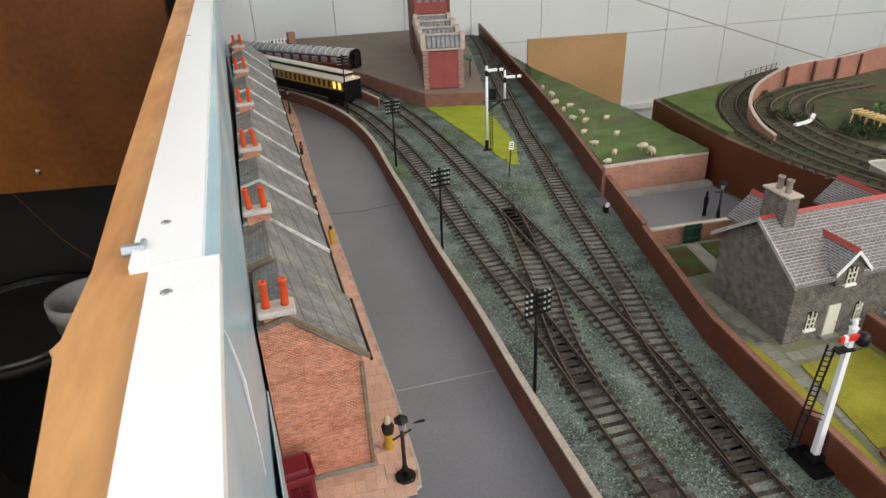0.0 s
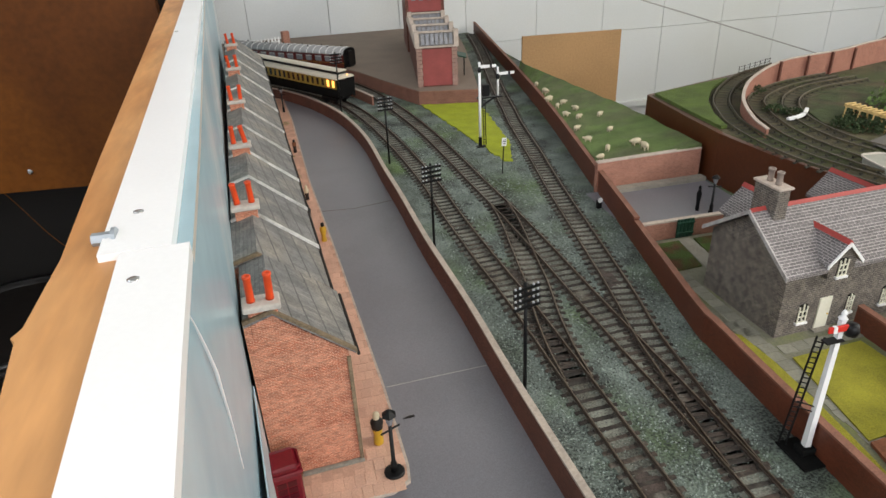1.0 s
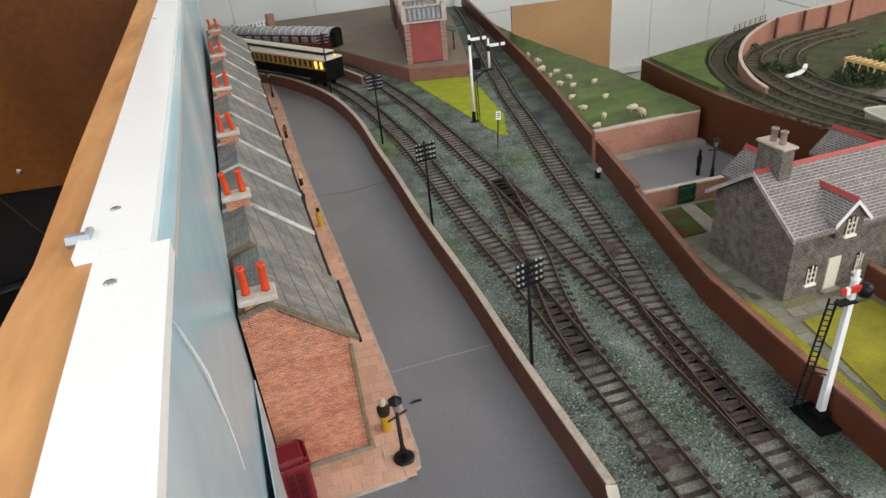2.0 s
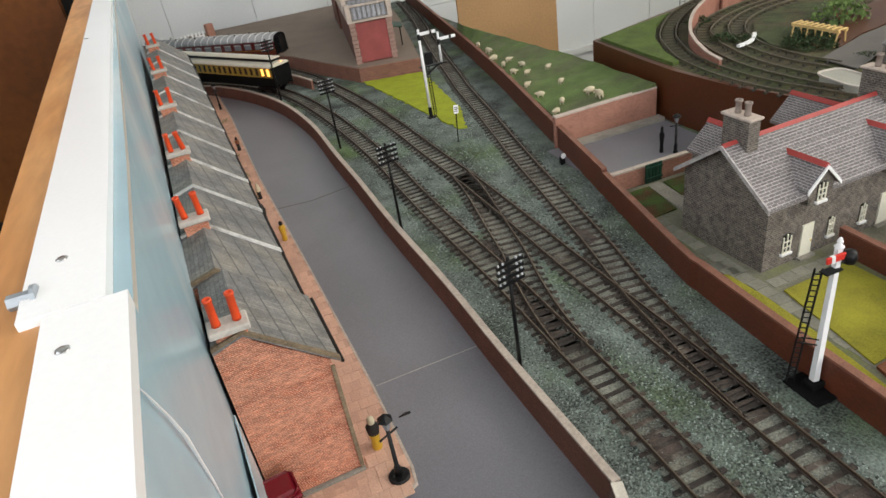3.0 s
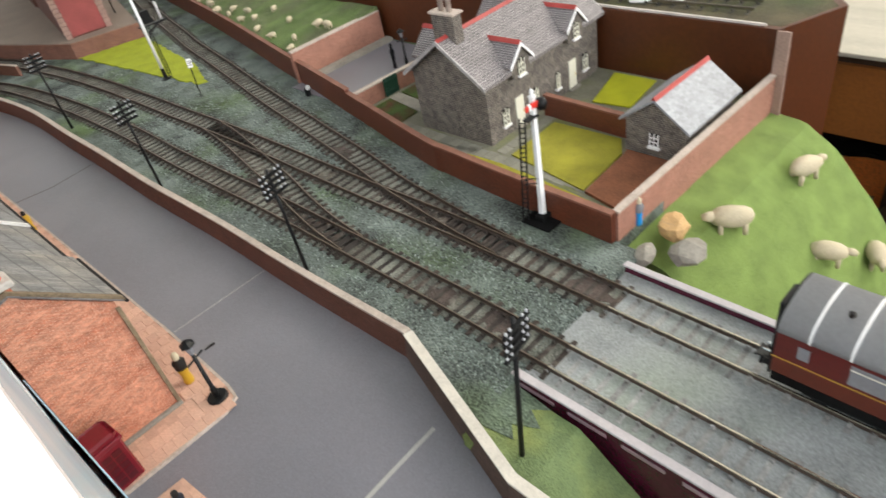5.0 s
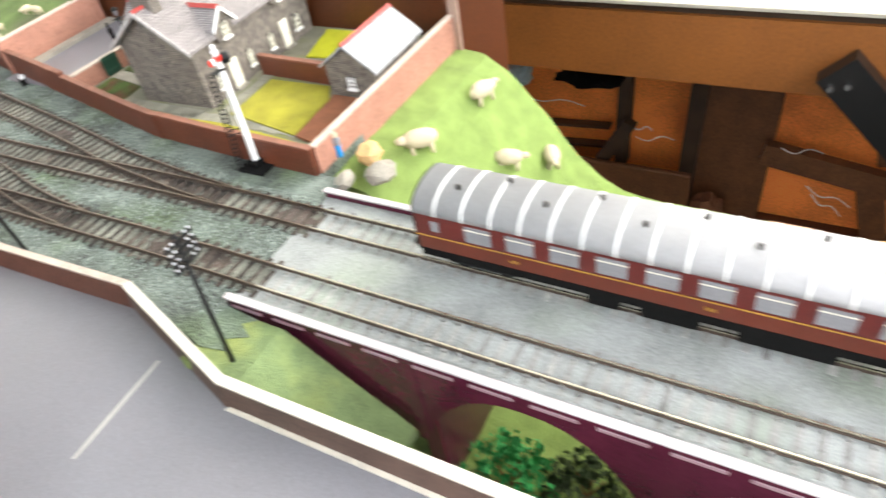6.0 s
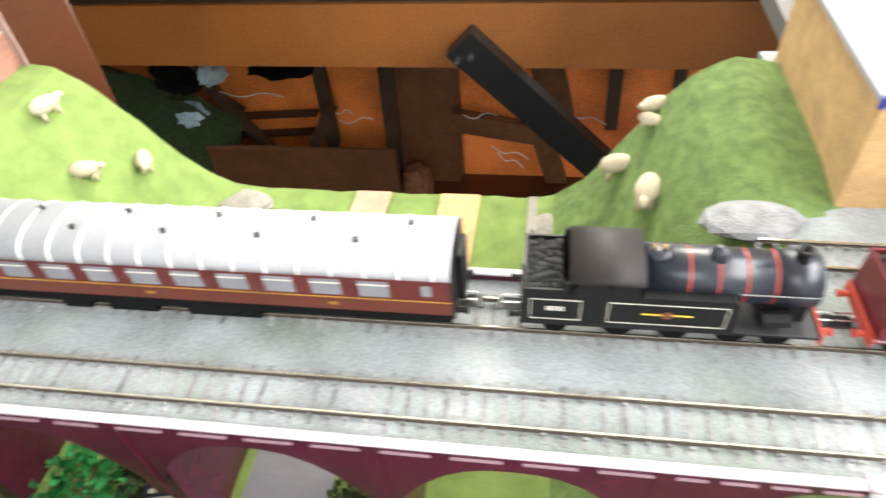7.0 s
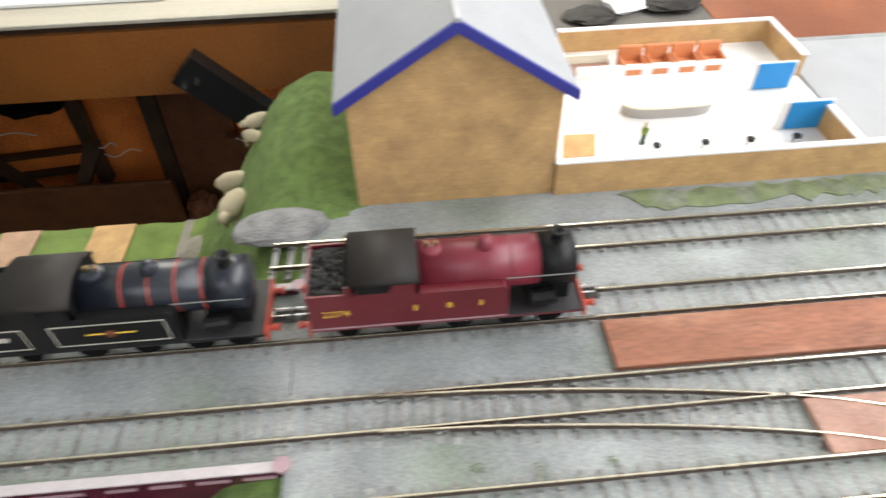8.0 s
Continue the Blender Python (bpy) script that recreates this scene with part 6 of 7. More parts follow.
for i in range(NX):
    for j in range(NY):
        x, y = gv[i, j].co.x, gv[i, j].co.y
        if y > 0.0 and x < 0.088:
            continue
        if y < -0.517 and x < 0.118:
            continue
        f = bm.faces.new((gv[i, j], gv[i + 1, j], gv[i + 1, j + 1], gv[i, j + 1]))
        f.smooth = True
        if -0.27 < y < -0.215 and x < 0.08:
            f.material_index = 2
        elif x < -0.015:
            f.material_index = 1
        elif y < -0.4 and y > -0.55:
            f.material_index = 1
top = bm.faces[:]
ext = bmesh.ops.extrude_face_region(bm, geom=top)
for v in [e for e in ext["geom"] if isinstance(e, bmesh.types.BMVert)]:
    v.co.z -= 0.006
tagged(part("valley", bm, [M_bright, M_hedge, M_road]), "bright green flocked valley slopes below the bridge", "ground", kind="structure")
# near end of the embankment beside pole and bridge
bm = B()
gv = {}
for j in range(15):
    y = 0.028 - 0.11 * j / 14
    for i in range(9):
        x = -0.071 + 0.036 * i / 8
        z = GROUND - 0.0005 + (0 if y > -0.012 else (y + 0.012) * 0.75)
        gv[i, j] = bm.verts.new((x, y, z + 0.0008 * noise.noise(Vector((x * 80, y * 80, 1)))))
for i in range(8):
    for j in range(14):
        bm.faces.new((gv[i, j], gv[i + 1, j], gv[i + 1, j + 1], gv[i, j + 1]))
ext = bmesh.ops.extrude_face_region(bm, geom=bm.faces[:])
for v in [e for e in ext["geom"] if isinstance(e, bmesh.types.BMVert)]:
    v.co.z -= 0.008
tagged(part("embankment", bm, M_embank), "grass embankment between street wall and bridge", "ground", kind="structure")


M_coolrock = mat("cool_grey_rock", (0.235, 0.235, 0.24), 0.85, var=0.35, scale=90, fine=700, bump=0.8, depth=0.0015)


def rock(x, y, z, sx, sy, sz, material, label, turn=0):
    bm = B()
    bmesh.ops.create_icosphere(bm, subdivisions=2, radius=1.0)
    for v in bm.verts:
        v.co += 0.25 * noise.noise_vector(v.co * 1.7 + Vector((x * 90, y * 90, 0)))
        v.co = Vector((v.co.x * sx, v.co.y * sy, max(v.co.z, -0.5) * sz))
    ob = part("rock", bm, material)
    ob.matrix_basis = pose(x, y, z, 0, 0, turn)
    return tagged(ob, label, "rock", "valley rocks")


rock(0.255, -0.128, VALLEY + 0.002, 0.02, 0.026, 0.008, M_pale, "pale grey rock at the foot of the slope", 20)
rock(0.118, -0.505, GROUND + 0.001, 0.016, 0.03, 0.006, M_coolrock, "flat pale grey rock beside the back track", 5)
rock(0.245, -0.405, VALLEY + 0.003, 0.016, 0.022, 0.004, M_pale, "flat pale rock on the valley floor", 40)
rock(0.12, 0.03, -0.006, 0.012, 0.009, 0.008, M_buff, "sandy rock beside the garden wall", 30)
rock(0.105, 0.012, -0.008, 0.01, 0.012, 0.007, M_pale, "pale rock beside the garden wall", 70)
rock(0.088, 0.03, -0.006, 0.01, 0.006, 0.006, M_pale, "pale rock near the bridge girder", 10)
for y0, y1, x0, mt, lb in ((-0.256, -0.224, 0.1, M_crossing_path, "pinkish path strip on the valley floor"), (-0.337, -0.302, 0.1, M_buff, "sandy path strip on the valley floor"), (-0.415, -0.38, 0.12, M_pale, "pale grey path strip on the valley floor")):
    patch("valley_path", [(x0, y0), (0.282, y0 - 0.004), (0.282, y1 - 0.004), (x0, y1)], VALLEY + 0.0008, mt, lb, "path", 0.0012)
M_chalk = mat("chalky_stone", (0.4, 0.385, 0.34), 0.85, var=0.35, scale=200, fine=900)
for dx, dy in ((0.238, -0.278), (0.244, -0.289), (0.229, -0.291), (0.222, -0.279)):
    rock(dx, dy, VALLEY + 0.002, 0.0085, 0.006, 0.003, M_chalk, "small flat chalky stone on the valley floor", dy * 9000)
M_vivid = mat("vivid_foam_green", (0.03, 0.3, 0.07), 0.9, var=0.35, scale=150, fine=1500, bump=1.0, depth=0.002)
shrub("shrub", pose(-0.01, -0.118, VALLEY), 0.034, 420, "vivid green foam shrub under the bridge", M_vivid, 0.9)
shrub("shrub", pose(0.0, -0.165, VALLEY), 0.03, 360, "dark green foam shrub under the bridge", M_bush, 0.9)
shrub("shrub", pose(-0.005, -0.3, VALLEY), 0.03, 360, "dark green foam shrub under the bridge", M_bush, 0.9)
crate = thing("dark_crate", pose(-0.022, -0.186, VALLEY, 0, 0, 12) @ Matrix.Scale(1.3, 4), "dark blue crate with pale printed bars", "crate")
bm = B()
box(bm, -0.01, 0.01, -0.012, 0.012, 0, 0.02, 0.001)
part("body", bm, M_bluesteel, crate)
for k in range(4):
    bm = B()
    box(bm, -0.008 + k * 0.0042, -0.006 + k * 0.0042, -0.009, 0.009, 0.02, 0.0203)
    part("bar", bm, M_lining, crate)

for x, y, sz, tn in ((0.241, 0.0, 0.021, 250), (0.155, 0.01, 0.022, 40), (0.252, -0.053, 0.02, 120), (0.208, -0.034, 0.02, 200), (0.184, -0.462, 0.024, 75), (0.24, -0.448, 0.022, 200), (0.264, -0.472, 0.017, 30), (0.252, -0.469, 0.015, 160)):
    grazing_figurine(pose(x, y, valley_z(x, y) - 0.001, 0, 0, tn), sz * 0.85, "plain cream sheep figurine on the valley slope", "slope flock")

# ---- far table, seen across the valley ----
FX, FZ = 0.77, -0.16
slab("far_table", FX - 0.028, 1.7, -1.7, 0.9, FZ - 0.006, FZ, mat("pale_board", (0.42, 0.39, 0.32), 0.6, var=0.15, scale=12, fine=300, bump=0.05, stretch=(3, 0.3, 1)), "pale board top of another table beyond the valley", "table", 0.001)
# dark strip stands in for the shadow gap above the apron
slab("far_table_rail", FX - 0.012, FX + 0.02, -1.7, 0.9, FZ - 0.02, FZ - 0.0062, M_darkleg, "dark filler strip for the shadow gap under the table top", "beam")
slab("far_table_apron", FX - 0.02, FX, -1.7, 0.9, -0.284, FZ - 0.02, mat("stained_beam", (0.24, 0.082, 0.015), 0.5, var=0.2, scale=10, fine=200, bump=0.08), "brown stained timber apron of the far table", "beam")
ws = B()
box(ws, 0.8, 1.15, -0.25, 0.02, FZ + 0.0005, FZ + 0.006, 0.001)
tagged(part("white_sheet", ws, M_white), "stiff white sheet lying on the far table", "sheet")
brace = thing("table_brace", I4, "black steel brace bolted under the far table", "brace")
bm = B()
p, q = Vector((0.742, -0.281, -0.243)), Vector((0.742, -0.515, -0.475))
d = (q - p).normalized()
s = Vector((0, -d.z, d.y)) * 0.027
vs = [p + s - d * 0.02, p - s - d * 0.02, q - s, q + s]
prism(bm, [(v.y, v.z) for v in vs], 0.72, 0.749, axis="x")
part("bar", bm, M_plastic_black, brace)
for k in (0.0, 0.02):
    bm = B()
    lathe(bm, [(0.005, -0.004), (0.005, 0), (0.0, 0.0)], 6, (0.72, p.y - 0.004 + k, p.z - 0.006 - k * 0.3), axis="x")
    part("bolt", bm, M_chrome, brace)
slab("far_panel", 1.1, 1.12, -1.3, 1.1, -1.1, -0.3, M_box, "bright orange brown varnished board below the far table", "panel")
M_midleg = mat("mid_brown_timber", (0.13, 0.05, 0.018), 0.55, var=0.35, scale=25, fine=200, bump=0.1)
for xa, ya, za, xb, yb, zb, ww, mt, lb in (
        (1.06, -0.051, -0.764, 1.06, -0.061, -0.438, 0.033, M_darkleg, "slim dark timber post below the far table"),
        (1.08, -0.135, -0.848, 1.08, -0.136, -0.446, 0.154, M_midleg, "wide brown timber leg below the far table"),
        (1.05, 0.089, -0.666, 1.05, 0.085, -0.436, 0.028, M_darkleg, "dark slanting bar below the far table"),
        (1.02, 0.218, -0.816, 1.02, 0.066, -0.543, 0.028, M_darkleg, "dark slanting bar below the far table"),
        (1.05, 0.245, -0.689, 1.05, 0.321, -0.58, 0.017, M_darkleg, "thin dark strut below the far table"),
        (1.05, 0.507, -0.816, 1.05, 0.308, -0.559, 0.052, M_darkleg, "dark brown timber prop below the far table"),
        (1.02, 0.3, -0.556, 1.02, 0.364, -0.427, 0.018, M_darkleg, "dark slanting bar below the far table"),
        (1.045, -0.196, -0.587, 1.045, -0.456, -0.632, 0.047, M_midleg, "brown timber rail below the far table"),
        (1.085, -0.433, -0.599, 1.085, -0.396, -0.445, 0.068, M_midleg, "short brown timber leg below the far table"),
        (1.085, -0.452, -0.833, 1.085, -0.4, -0.654, 0.048, M_midleg, "short brown timber leg below the far table"),
        (1.05, -0.545, -0.602, 1.05, -0.541, -0.418, 0.026, M_darkleg, "slim dark timber post below the far table"),
        (1.05, -0.673, -0.563, 1.05, -0.665, -0.417, 0.021, M_darkleg, "slim dark timber post below the far table"),
        (1.08, 0.353, -0.668, 1.08, 0.136, -0.651, 0.006, M_darkleg, "thin dark rod below the far table"),
        (1.08, 0.322, -0.613, 1.08, 0.125, -0.599, 0.006, M_darkleg, "thin dark rod below the far table")):
    bm = B()
    p, q = Vector((xa, ya, za)), Vector((xb, yb, zb))
    d = (q - p).normalized()
    s = Vector((0, -d.z, d.y)) * ww / 2
    prism(bm, [(v.y, v.z) for v in (p + s, p - s, q - s, q + s)], xa - 0.012, xa + 0.012, axis="x")
    tagged(part("timber_prop", bm, mt), lb, "timber prop", "far table props")
slab("lower_shelf", 0.96, 1.099, -1.2, 0.8, -0.806, -0.786, M_fascia, "dark brown lower shelf below the far table", "shelf")
bm = B()
box(bm, 0.985, 1.0, -0.074, 0.381, -0.786, -0.634, 0.003)
tagged(part("shelf_board", bm, M_midleg), "reddish brown board standing on the lower shelf", "board")
for y0, y1, z0, z1, mt, lb in (
        (0.45, 0.79, -0.662, -0.433, M_bush, "dark green crumpled cloth bundle below the far table"),
        (0.309, 0.695, -0.807, -0.481, M_bush, "large dark green cloth bundle below the far table"),
        (0.342, 0.455, -0.511, -0.426, M_soot, "black crumpled bag below the far table"),
        (0.327, 0.519, -0.828, -0.666, M_darkleg, "dark brown crumpled bag on the lower shelf"),
        (-0.147, -0.074, -0.811, -0.701, M_earth, "brown crumpled paper on the lower shelf"),
        (0.088, 0.226, -0.466, -0.429, M_soot, "black coiled cable tucked under the far table"),
        (0.287, 0.346, -0.481, -0.431, M_skyblue, "pale blue plastic bag hung under the far table"),
        (0.36, 0.439, -0.595, -0.532, M_skyblue, "pale blue plastic scrap hung under the far table")):
    bm = B()
    bmesh.ops.create_icosphere(bm, subdivisions=3, radius=1.0)
    for v in bm.verts:
        v.co += 0.35 * noise.noise_vector(v.co * 2.2 + Vector((y0 * 90, 0, 0)))
        v.co = Vector((1.02 + 0.04 * v.co.x, (y0 + y1) / 2 + (y1 - y0) / 2 * v.co.y, z0 + (z1 - z0) * max(0, 0.5 + 0.5 * v.co.z)))
    tagged(part("crumpled_cloth", bm, mt), lb, "cloth", "shelf bundles")
for y0, y1, z0, z1 in ((0.314, 0.164, -0.507, -0.512), (0.062, 0.017, -0.548, -0.551), (0.054, -0.028, -0.577, -0.566), (-0.228, -0.301, -0.557, -0.55), (-0.444, -0.53, -0.54, -0.568), (-0.288, -0.371, -0.637, -0.665), (-0.3, -0.36, -0.655, -0.69)):
    cu = bpy.data.curves.new("loose_wire", "CURVE")
    cu.dimensions, cu.bevel_depth = "3D", 0.0011
    sp = cu.splines.new("BEZIER")
    sp.bezier_points.add(3)
    for k, bp in enumerate(sp.bezier_points):
        bp.co = (1.02 - 0.01 * (k % 2), y0 + (y1 - y0) * k / 3, z0 + (z1 - z0) * k / 3 + (0, -0.004, 0.001, 0)[k])
        bp.handle_left_type, bp.handle_right_type = "AUTO", "AUTO"
    cu.materials.append(M_white)
    tagged(new("loose_wire", cu), "loose pale wire hanging below the far table", "wire", "loose wires")

# ---- station end ----
sh = thing("stone_house", pose(0.133, -0.551, GROUND), "buff stone house with grey roof and blue bargeboards", "house")
bm = B()
prism(bm, [(0, 0), (0, 0.074), (-0.0575, 0.111), (-0.115, 0.074), (-0.115, 0)], 0, 0.15, axis="x")
part("wall", bm, M_buff, sh)
M_greyroof = mat("pale_grey_roof", (0.34, 0.35, 0.37), 0.5, var=0.08, scale=40, bump=0.05)
for s in (0, 1):
    bm = B()
    a = [(0.006, 0.07), (-0.0575, 0.1115), (-0.0575, 0.115), (0.006, 0.0735)]
    a = a if s == 0 else [(-0.115 - p, z) for p, z in a]
    prism(bm, a, -0.006, 0.155, axis="x")
    roof = part("roof", bm, M_greyroof, sh)
    bm = B()
    b2 = [(p, z + (0.0004 if k > 1 else -0.0025)) for k, (p, z) in enumerate(a)]
    prism(bm, b2, -0.0085, -0.006, axis="x")
    part("bargeboard", bm, M_blue, roof, "bright blue bargeboard")
for k in (-0.0575, ):
    bm = B()
    box(bm, -0.0086, 0.155, k - 0.0016, k + 0.0016, 0.1138, 0.1165, 0.0004)
    part("ridge", bm, M_greyroof, sh)

st = thing("roofless_station", pose(0.1305, -0.6665, GROUND), "roofless station model with buff stone walls and white floor", "station building")
bm = B()
box(bm, 0.002, 0.16, -0.199, -0.002, 0, 0.006)
part("floor", bm, M_white, st)
WALLS = (("wall", 0, 0.0035, -0.26, 0), ("wall", 0.157, 0.1605, -0.2, -0.035), ("wall", 0.0035, 0.045, -0.1845, -0.181), ("wall", 0.104, 0.157, -0.2, -0.1965), ("wall", 0.0035, 0.157, -0.0035, 0))
for nm_, x0, x1, y0, y1 in WALLS:
    bm = B()
    box(bm, x0, x1, y0, y1, 0, 0.0225)
    w = part(nm_, bm, M_buff, st)
    bm = B()
    box(bm, x0 - 0.0004, x1 + 0.0004, y0 - 0.0004, y1 + 0.0004, 0.0225, 0.0238)
    part("wall_top", bm, M_white, w, "white cut wall top")
for x0, x1, y0, y1 in ((0.09, 0.105, -0.186, -0.153), (0.042, 0.062, -0.186, -0.152)):
    bm = B()
    box(bm, x0, x0 + 0.002, y0, y1, 0.006, 0.026)
    part("partition", bm, M_white, st)
    bm = B()
    box(bm, x0 - 0.0014, x0, y0 + 0.002, y1 - 0.006, 0.007, 0.026)
    part("blue_panel", bm, M_signblue, st, "bright blue panel")
bm = B()
box(bm, 0.115, 0.117, -0.165, -0.04, 0.006, 0.016)
part("partition", bm, M_white, st)
for k in range(4):
    t = thing("orange_seat", pose(0.252, -0.748 - k * 0.0195, GROUND + 0.006) @ Matrix.Scale(1.1, 4), "bright orange card seat inside the station", "seat", "station seats")
    bm = B()
    box(bm, -0.006, 0.006, -0.006, 0.006, 0.001, 0.0065, 0.0008)
    part("seat", bm, M_orangeseat, t)
    bm = B()
    box(bm, 0.006, 0.0085, -0.008, 0.008, 0, 0.0165, 0.0009)
    part("backrest", bm, M_orangeseat, t)
    for sy in (-1, 1):
        bm = B()
        ya, yb = sorted((sy * 0.006, sy * 0.008))
        box(bm, -0.0058, 0.006, ya, yb, 0, 0.0105, 0.0006)
        part("armrest", bm, M_orangeseat, t)
ctr = thing("station_counter", pose(0.202, -0.758, GROUND + 0.006), "oval cream counter on the white station floor", "counter")
bm = B()
prism(bm, [(0.009 * math.sin(a), 0.032 * math.cos(a) if abs(math.cos(a)) > 0.999 else 0.03 * math.copysign(abs(math.cos(a)) ** 0.5, math.cos(a))) for a in [2 * math.pi * k / 28 for k in range(28)]], 0, 0.008)
part("body", bm, M_plastic_grey, ctr, "greyish counter side")
bm = B()
prism(bm, [(0.0105 * math.sin(a), 0.0325 * math.copysign(abs(math.cos(a)) ** 0.5, math.cos(a))) for a in [2 * math.pi * k / 28 for k in range(28)]], 0.008, 0.0095)
part("top", bm, M_creamdoor, ctr)
for y in (-0.736, -0.767, -0.796, -0.826):
    ch = thing("black_stool", pose(0.1575, y, GROUND + 0.006), "tiny black stool on the white station floor", "stool", "station stools")
    bm = B()
    lathe(bm, [(0.0026, 0.0045), (0.0028, 0.005), (0.0028, 0.0058), (0, 0.006)], 10)
    part("seat", bm, M_black, ch)
    for k in range(3):
        a = 2.1 * k
        bm = B()
        rod(bm, (0.0025 * math.cos(a), 0.0025 * math.sin(a), 0), (0.0015 * math.cos(a), 0.0015 * math.sin(a), 0.0047), 0.0004, n=5)
        part("leg", bm, M_black, ch)
patch("station_forecourt", [(0.134, -0.87), (0.29, -0.875), (0.29, -1.5), (0.134, -1.5)], GROUND + 0.0002, M_greyroof, "smooth pale grey card forecourt", "pavement", 0.002)
patch("grass_strip", ragged([(0.113, -0.722), (0.127, -0.705), (0.127, -1.0), (0.112, -0.99)], 0.006), GROUND + 0.0002, M_mutedgrass, "frayed green grass strip beside the back track", "grass", 0.0006)
slab("brown_table", 0.31, 0.74, -1.7, -0.886, -0.06, -0.04, M_brownboard, "reddish brown board behind the station", "table")
slab("grey_board", 0.31, 0.74, -0.885, -0.6, -0.06, -0.0402, M_lane, "dull grey board behind the station", "board")
for x, y, r in ((0.425, -0.77, 0.02), (0.45, -0.85, 0.028)):
    bm = B()
    bmesh.ops.create_icosphere(bm, subdivisions=3, radius=1.0)
    for v in bm.verts:
        v.co += 0.35 * noise.noise_vector(v.co * 2.2 + Vector((y * 90, 0, 0)))
        v.co = Vector((r * v.co.x, r * 1.2 * v.co.y, r * 0.35 * max(0, 0.5 + 0.5 * v.co.z)))
    ob = part("dark_cloth", bm, M_charcoal)
    ob.matrix_basis = pose(x, y, -0.0402)
    tagged(ob, "crumpled dark cloth lying on the grey board", "cloth", "board cloths")
bench = thing("card_bench", pose(0.256, -0.716, GROUND + 0.006), "low faded pinkish card bench inside the station", "bench")
bm = B()
box(bm, -0.006, 0.006, -0.018, 0.014, 0.0, 0.0045, 0.0005)
part("seat", bm, M_crossing_pale, bench)
bm = B()
box(bm, 0.006, 0.0078, -0.018, 0.014, 0.0, 0.011, 0.0004)
part("backrest", bm, M_creamdoor, bench)
cross = [("track_crossing", 0.0045, 0.0345 - 0.0022, -0.84, -0.669), ("track_crossing", -0.0455, -0.0192, -0.9, -0.745), ("track_crossing", -0.1, -0.066, -0.9, -0.72)]
for nm_, x0, x1, y0, y1 in cross:
    slab(nm_, x0, x1, y0, y1, GROUND, -0.0006, M_crossing if x0 > 0 else M_crossing_pale, "reddish brown card crossing between the rails" if x0 > 0 else "faded pinkish card crossing between the rails", "crossing", 0.0004)
for x, y, r in ((-0.036, -0.6, 0.004), (-0.04, -0.625, 0.005), (-0.038, -0.655, 0.004), (-0.07, -0.665, 0.006)):
    shrub("weed_tuft", pose(x, y, GROUND), r, 60, "small bright green weed tuft in the ballast", M_bright, 0.35)


# ---- rolling stock ----
M_dullgold = mat("dull_gold_line", (0.36, 0.2, 0.03), 0.5, var=0.2, bump=0.0)
M_frontplate = mat("grey_front_plate", (0.024, 0.023, 0.025), 0.6, var=0.15, bump=0.05)
M_crest = mat("dull_crest_red", (0.16, 0.05, 0.02), 0.5, var=0.3, scale=900, bump=0.0)
M_bronze = mat("dull_bronze", (0.3, 0.2, 0.1), 0.35, metal=0.8, var=0.2, bump=0.0)
M_handrail = mat("grey_handrail", (0.25, 0.25, 0.25), 0.4, metal=0.5, var=0.1, bump=0.0)


def wheels(parent, ys, r=0.0062, track_x=0.0083, material=M_black):
    for y in ys:
        for s in (-1, 1):
            bm = B()
            lathe(bm, [(0.0, -0.0008), (r, -0.0008), (r, 0.0008), (0.0, 0.0008)], 18, (s * track_x, y, r), axis="x")
            w = part("wheel", bm, material, parent)
            bm = B()
            lathe(bm, [(r * 0.8, 0), (r + 0.0002, 0), (r + 0.0002, 0.0004), (r * 0.8, 0.0004)], 18, (s * track_x + (0.0008 if s > 0 else -0.0012), y, r), axis="x")
            part("tyre", bm, M_soot, w)


def buffers(parent, y, out, material=M_bufferred):
    for s in (-1, 1):
        bm = B()
        a, b = sorted((y, y + out * 0.004))
        lathe(bm, [(0.0014, a), (0.0014, b)], 10, (s * 0.0115, 0, 0.0145), axis="y")
        c, d = sorted((y + out * 0.004, y + out * 0.0052))
        lathe(bm, [(0.0021, c), (0.0021, d)], 14, (s * 0.0115, 0, 0.0145), axis="y")
        part("buffer", bm, material, parent)


def hook(parent, y, out):
    bm = B()
    box(bm, -0.0035, 0.0035, min(y, y + out * 0.011), max(y, y + out * 0.011), 0.007, 0.0078)
    rod(bm, (-0.004, y + out * 0.011, 0.0074), (0.004, y + out * 0.011, 0.0074), 0.0006, n=6)
    rod(bm, (0, y + out * 0.003, 0.0078), (0, y + out * 0.0075, 0.012), 0.0006, n=6)
    link = part("coupling", bm, M_plastic_black, parent, "thin black coupling")
    bm = B()
    for k in (-0.0022, 0.0022):
        rod(bm, (k, y, 0.0112), (k, y + out * 0.0085, 0.0112), 0.0005, n=6)
    part("link", bm, M_chrome, link, "bright metal link")


def tube(y0, y1, r, z, n=28):
    bm = B()
    lathe(bm, [(0.0, y0), (r, y0), (r, y1), (0.0, y1)], n, (0, 0, z), axis="y")
    return bm


def bars(parent, x, y, z, widths, height, gap, material, name, label):
    """A row of plain upright bars on a side facing along x, standing for writing."""
    side = -1 if x < 0 else 1
    bm = B()
    yy = y
    for w in widths:
        box(bm, min(x, x + side * 0.0003), max(x, x + side * 0.0003), yy - w, yy, z, z + height)
        yy -= w + gap
    return part(name, bm, material, parent, label)


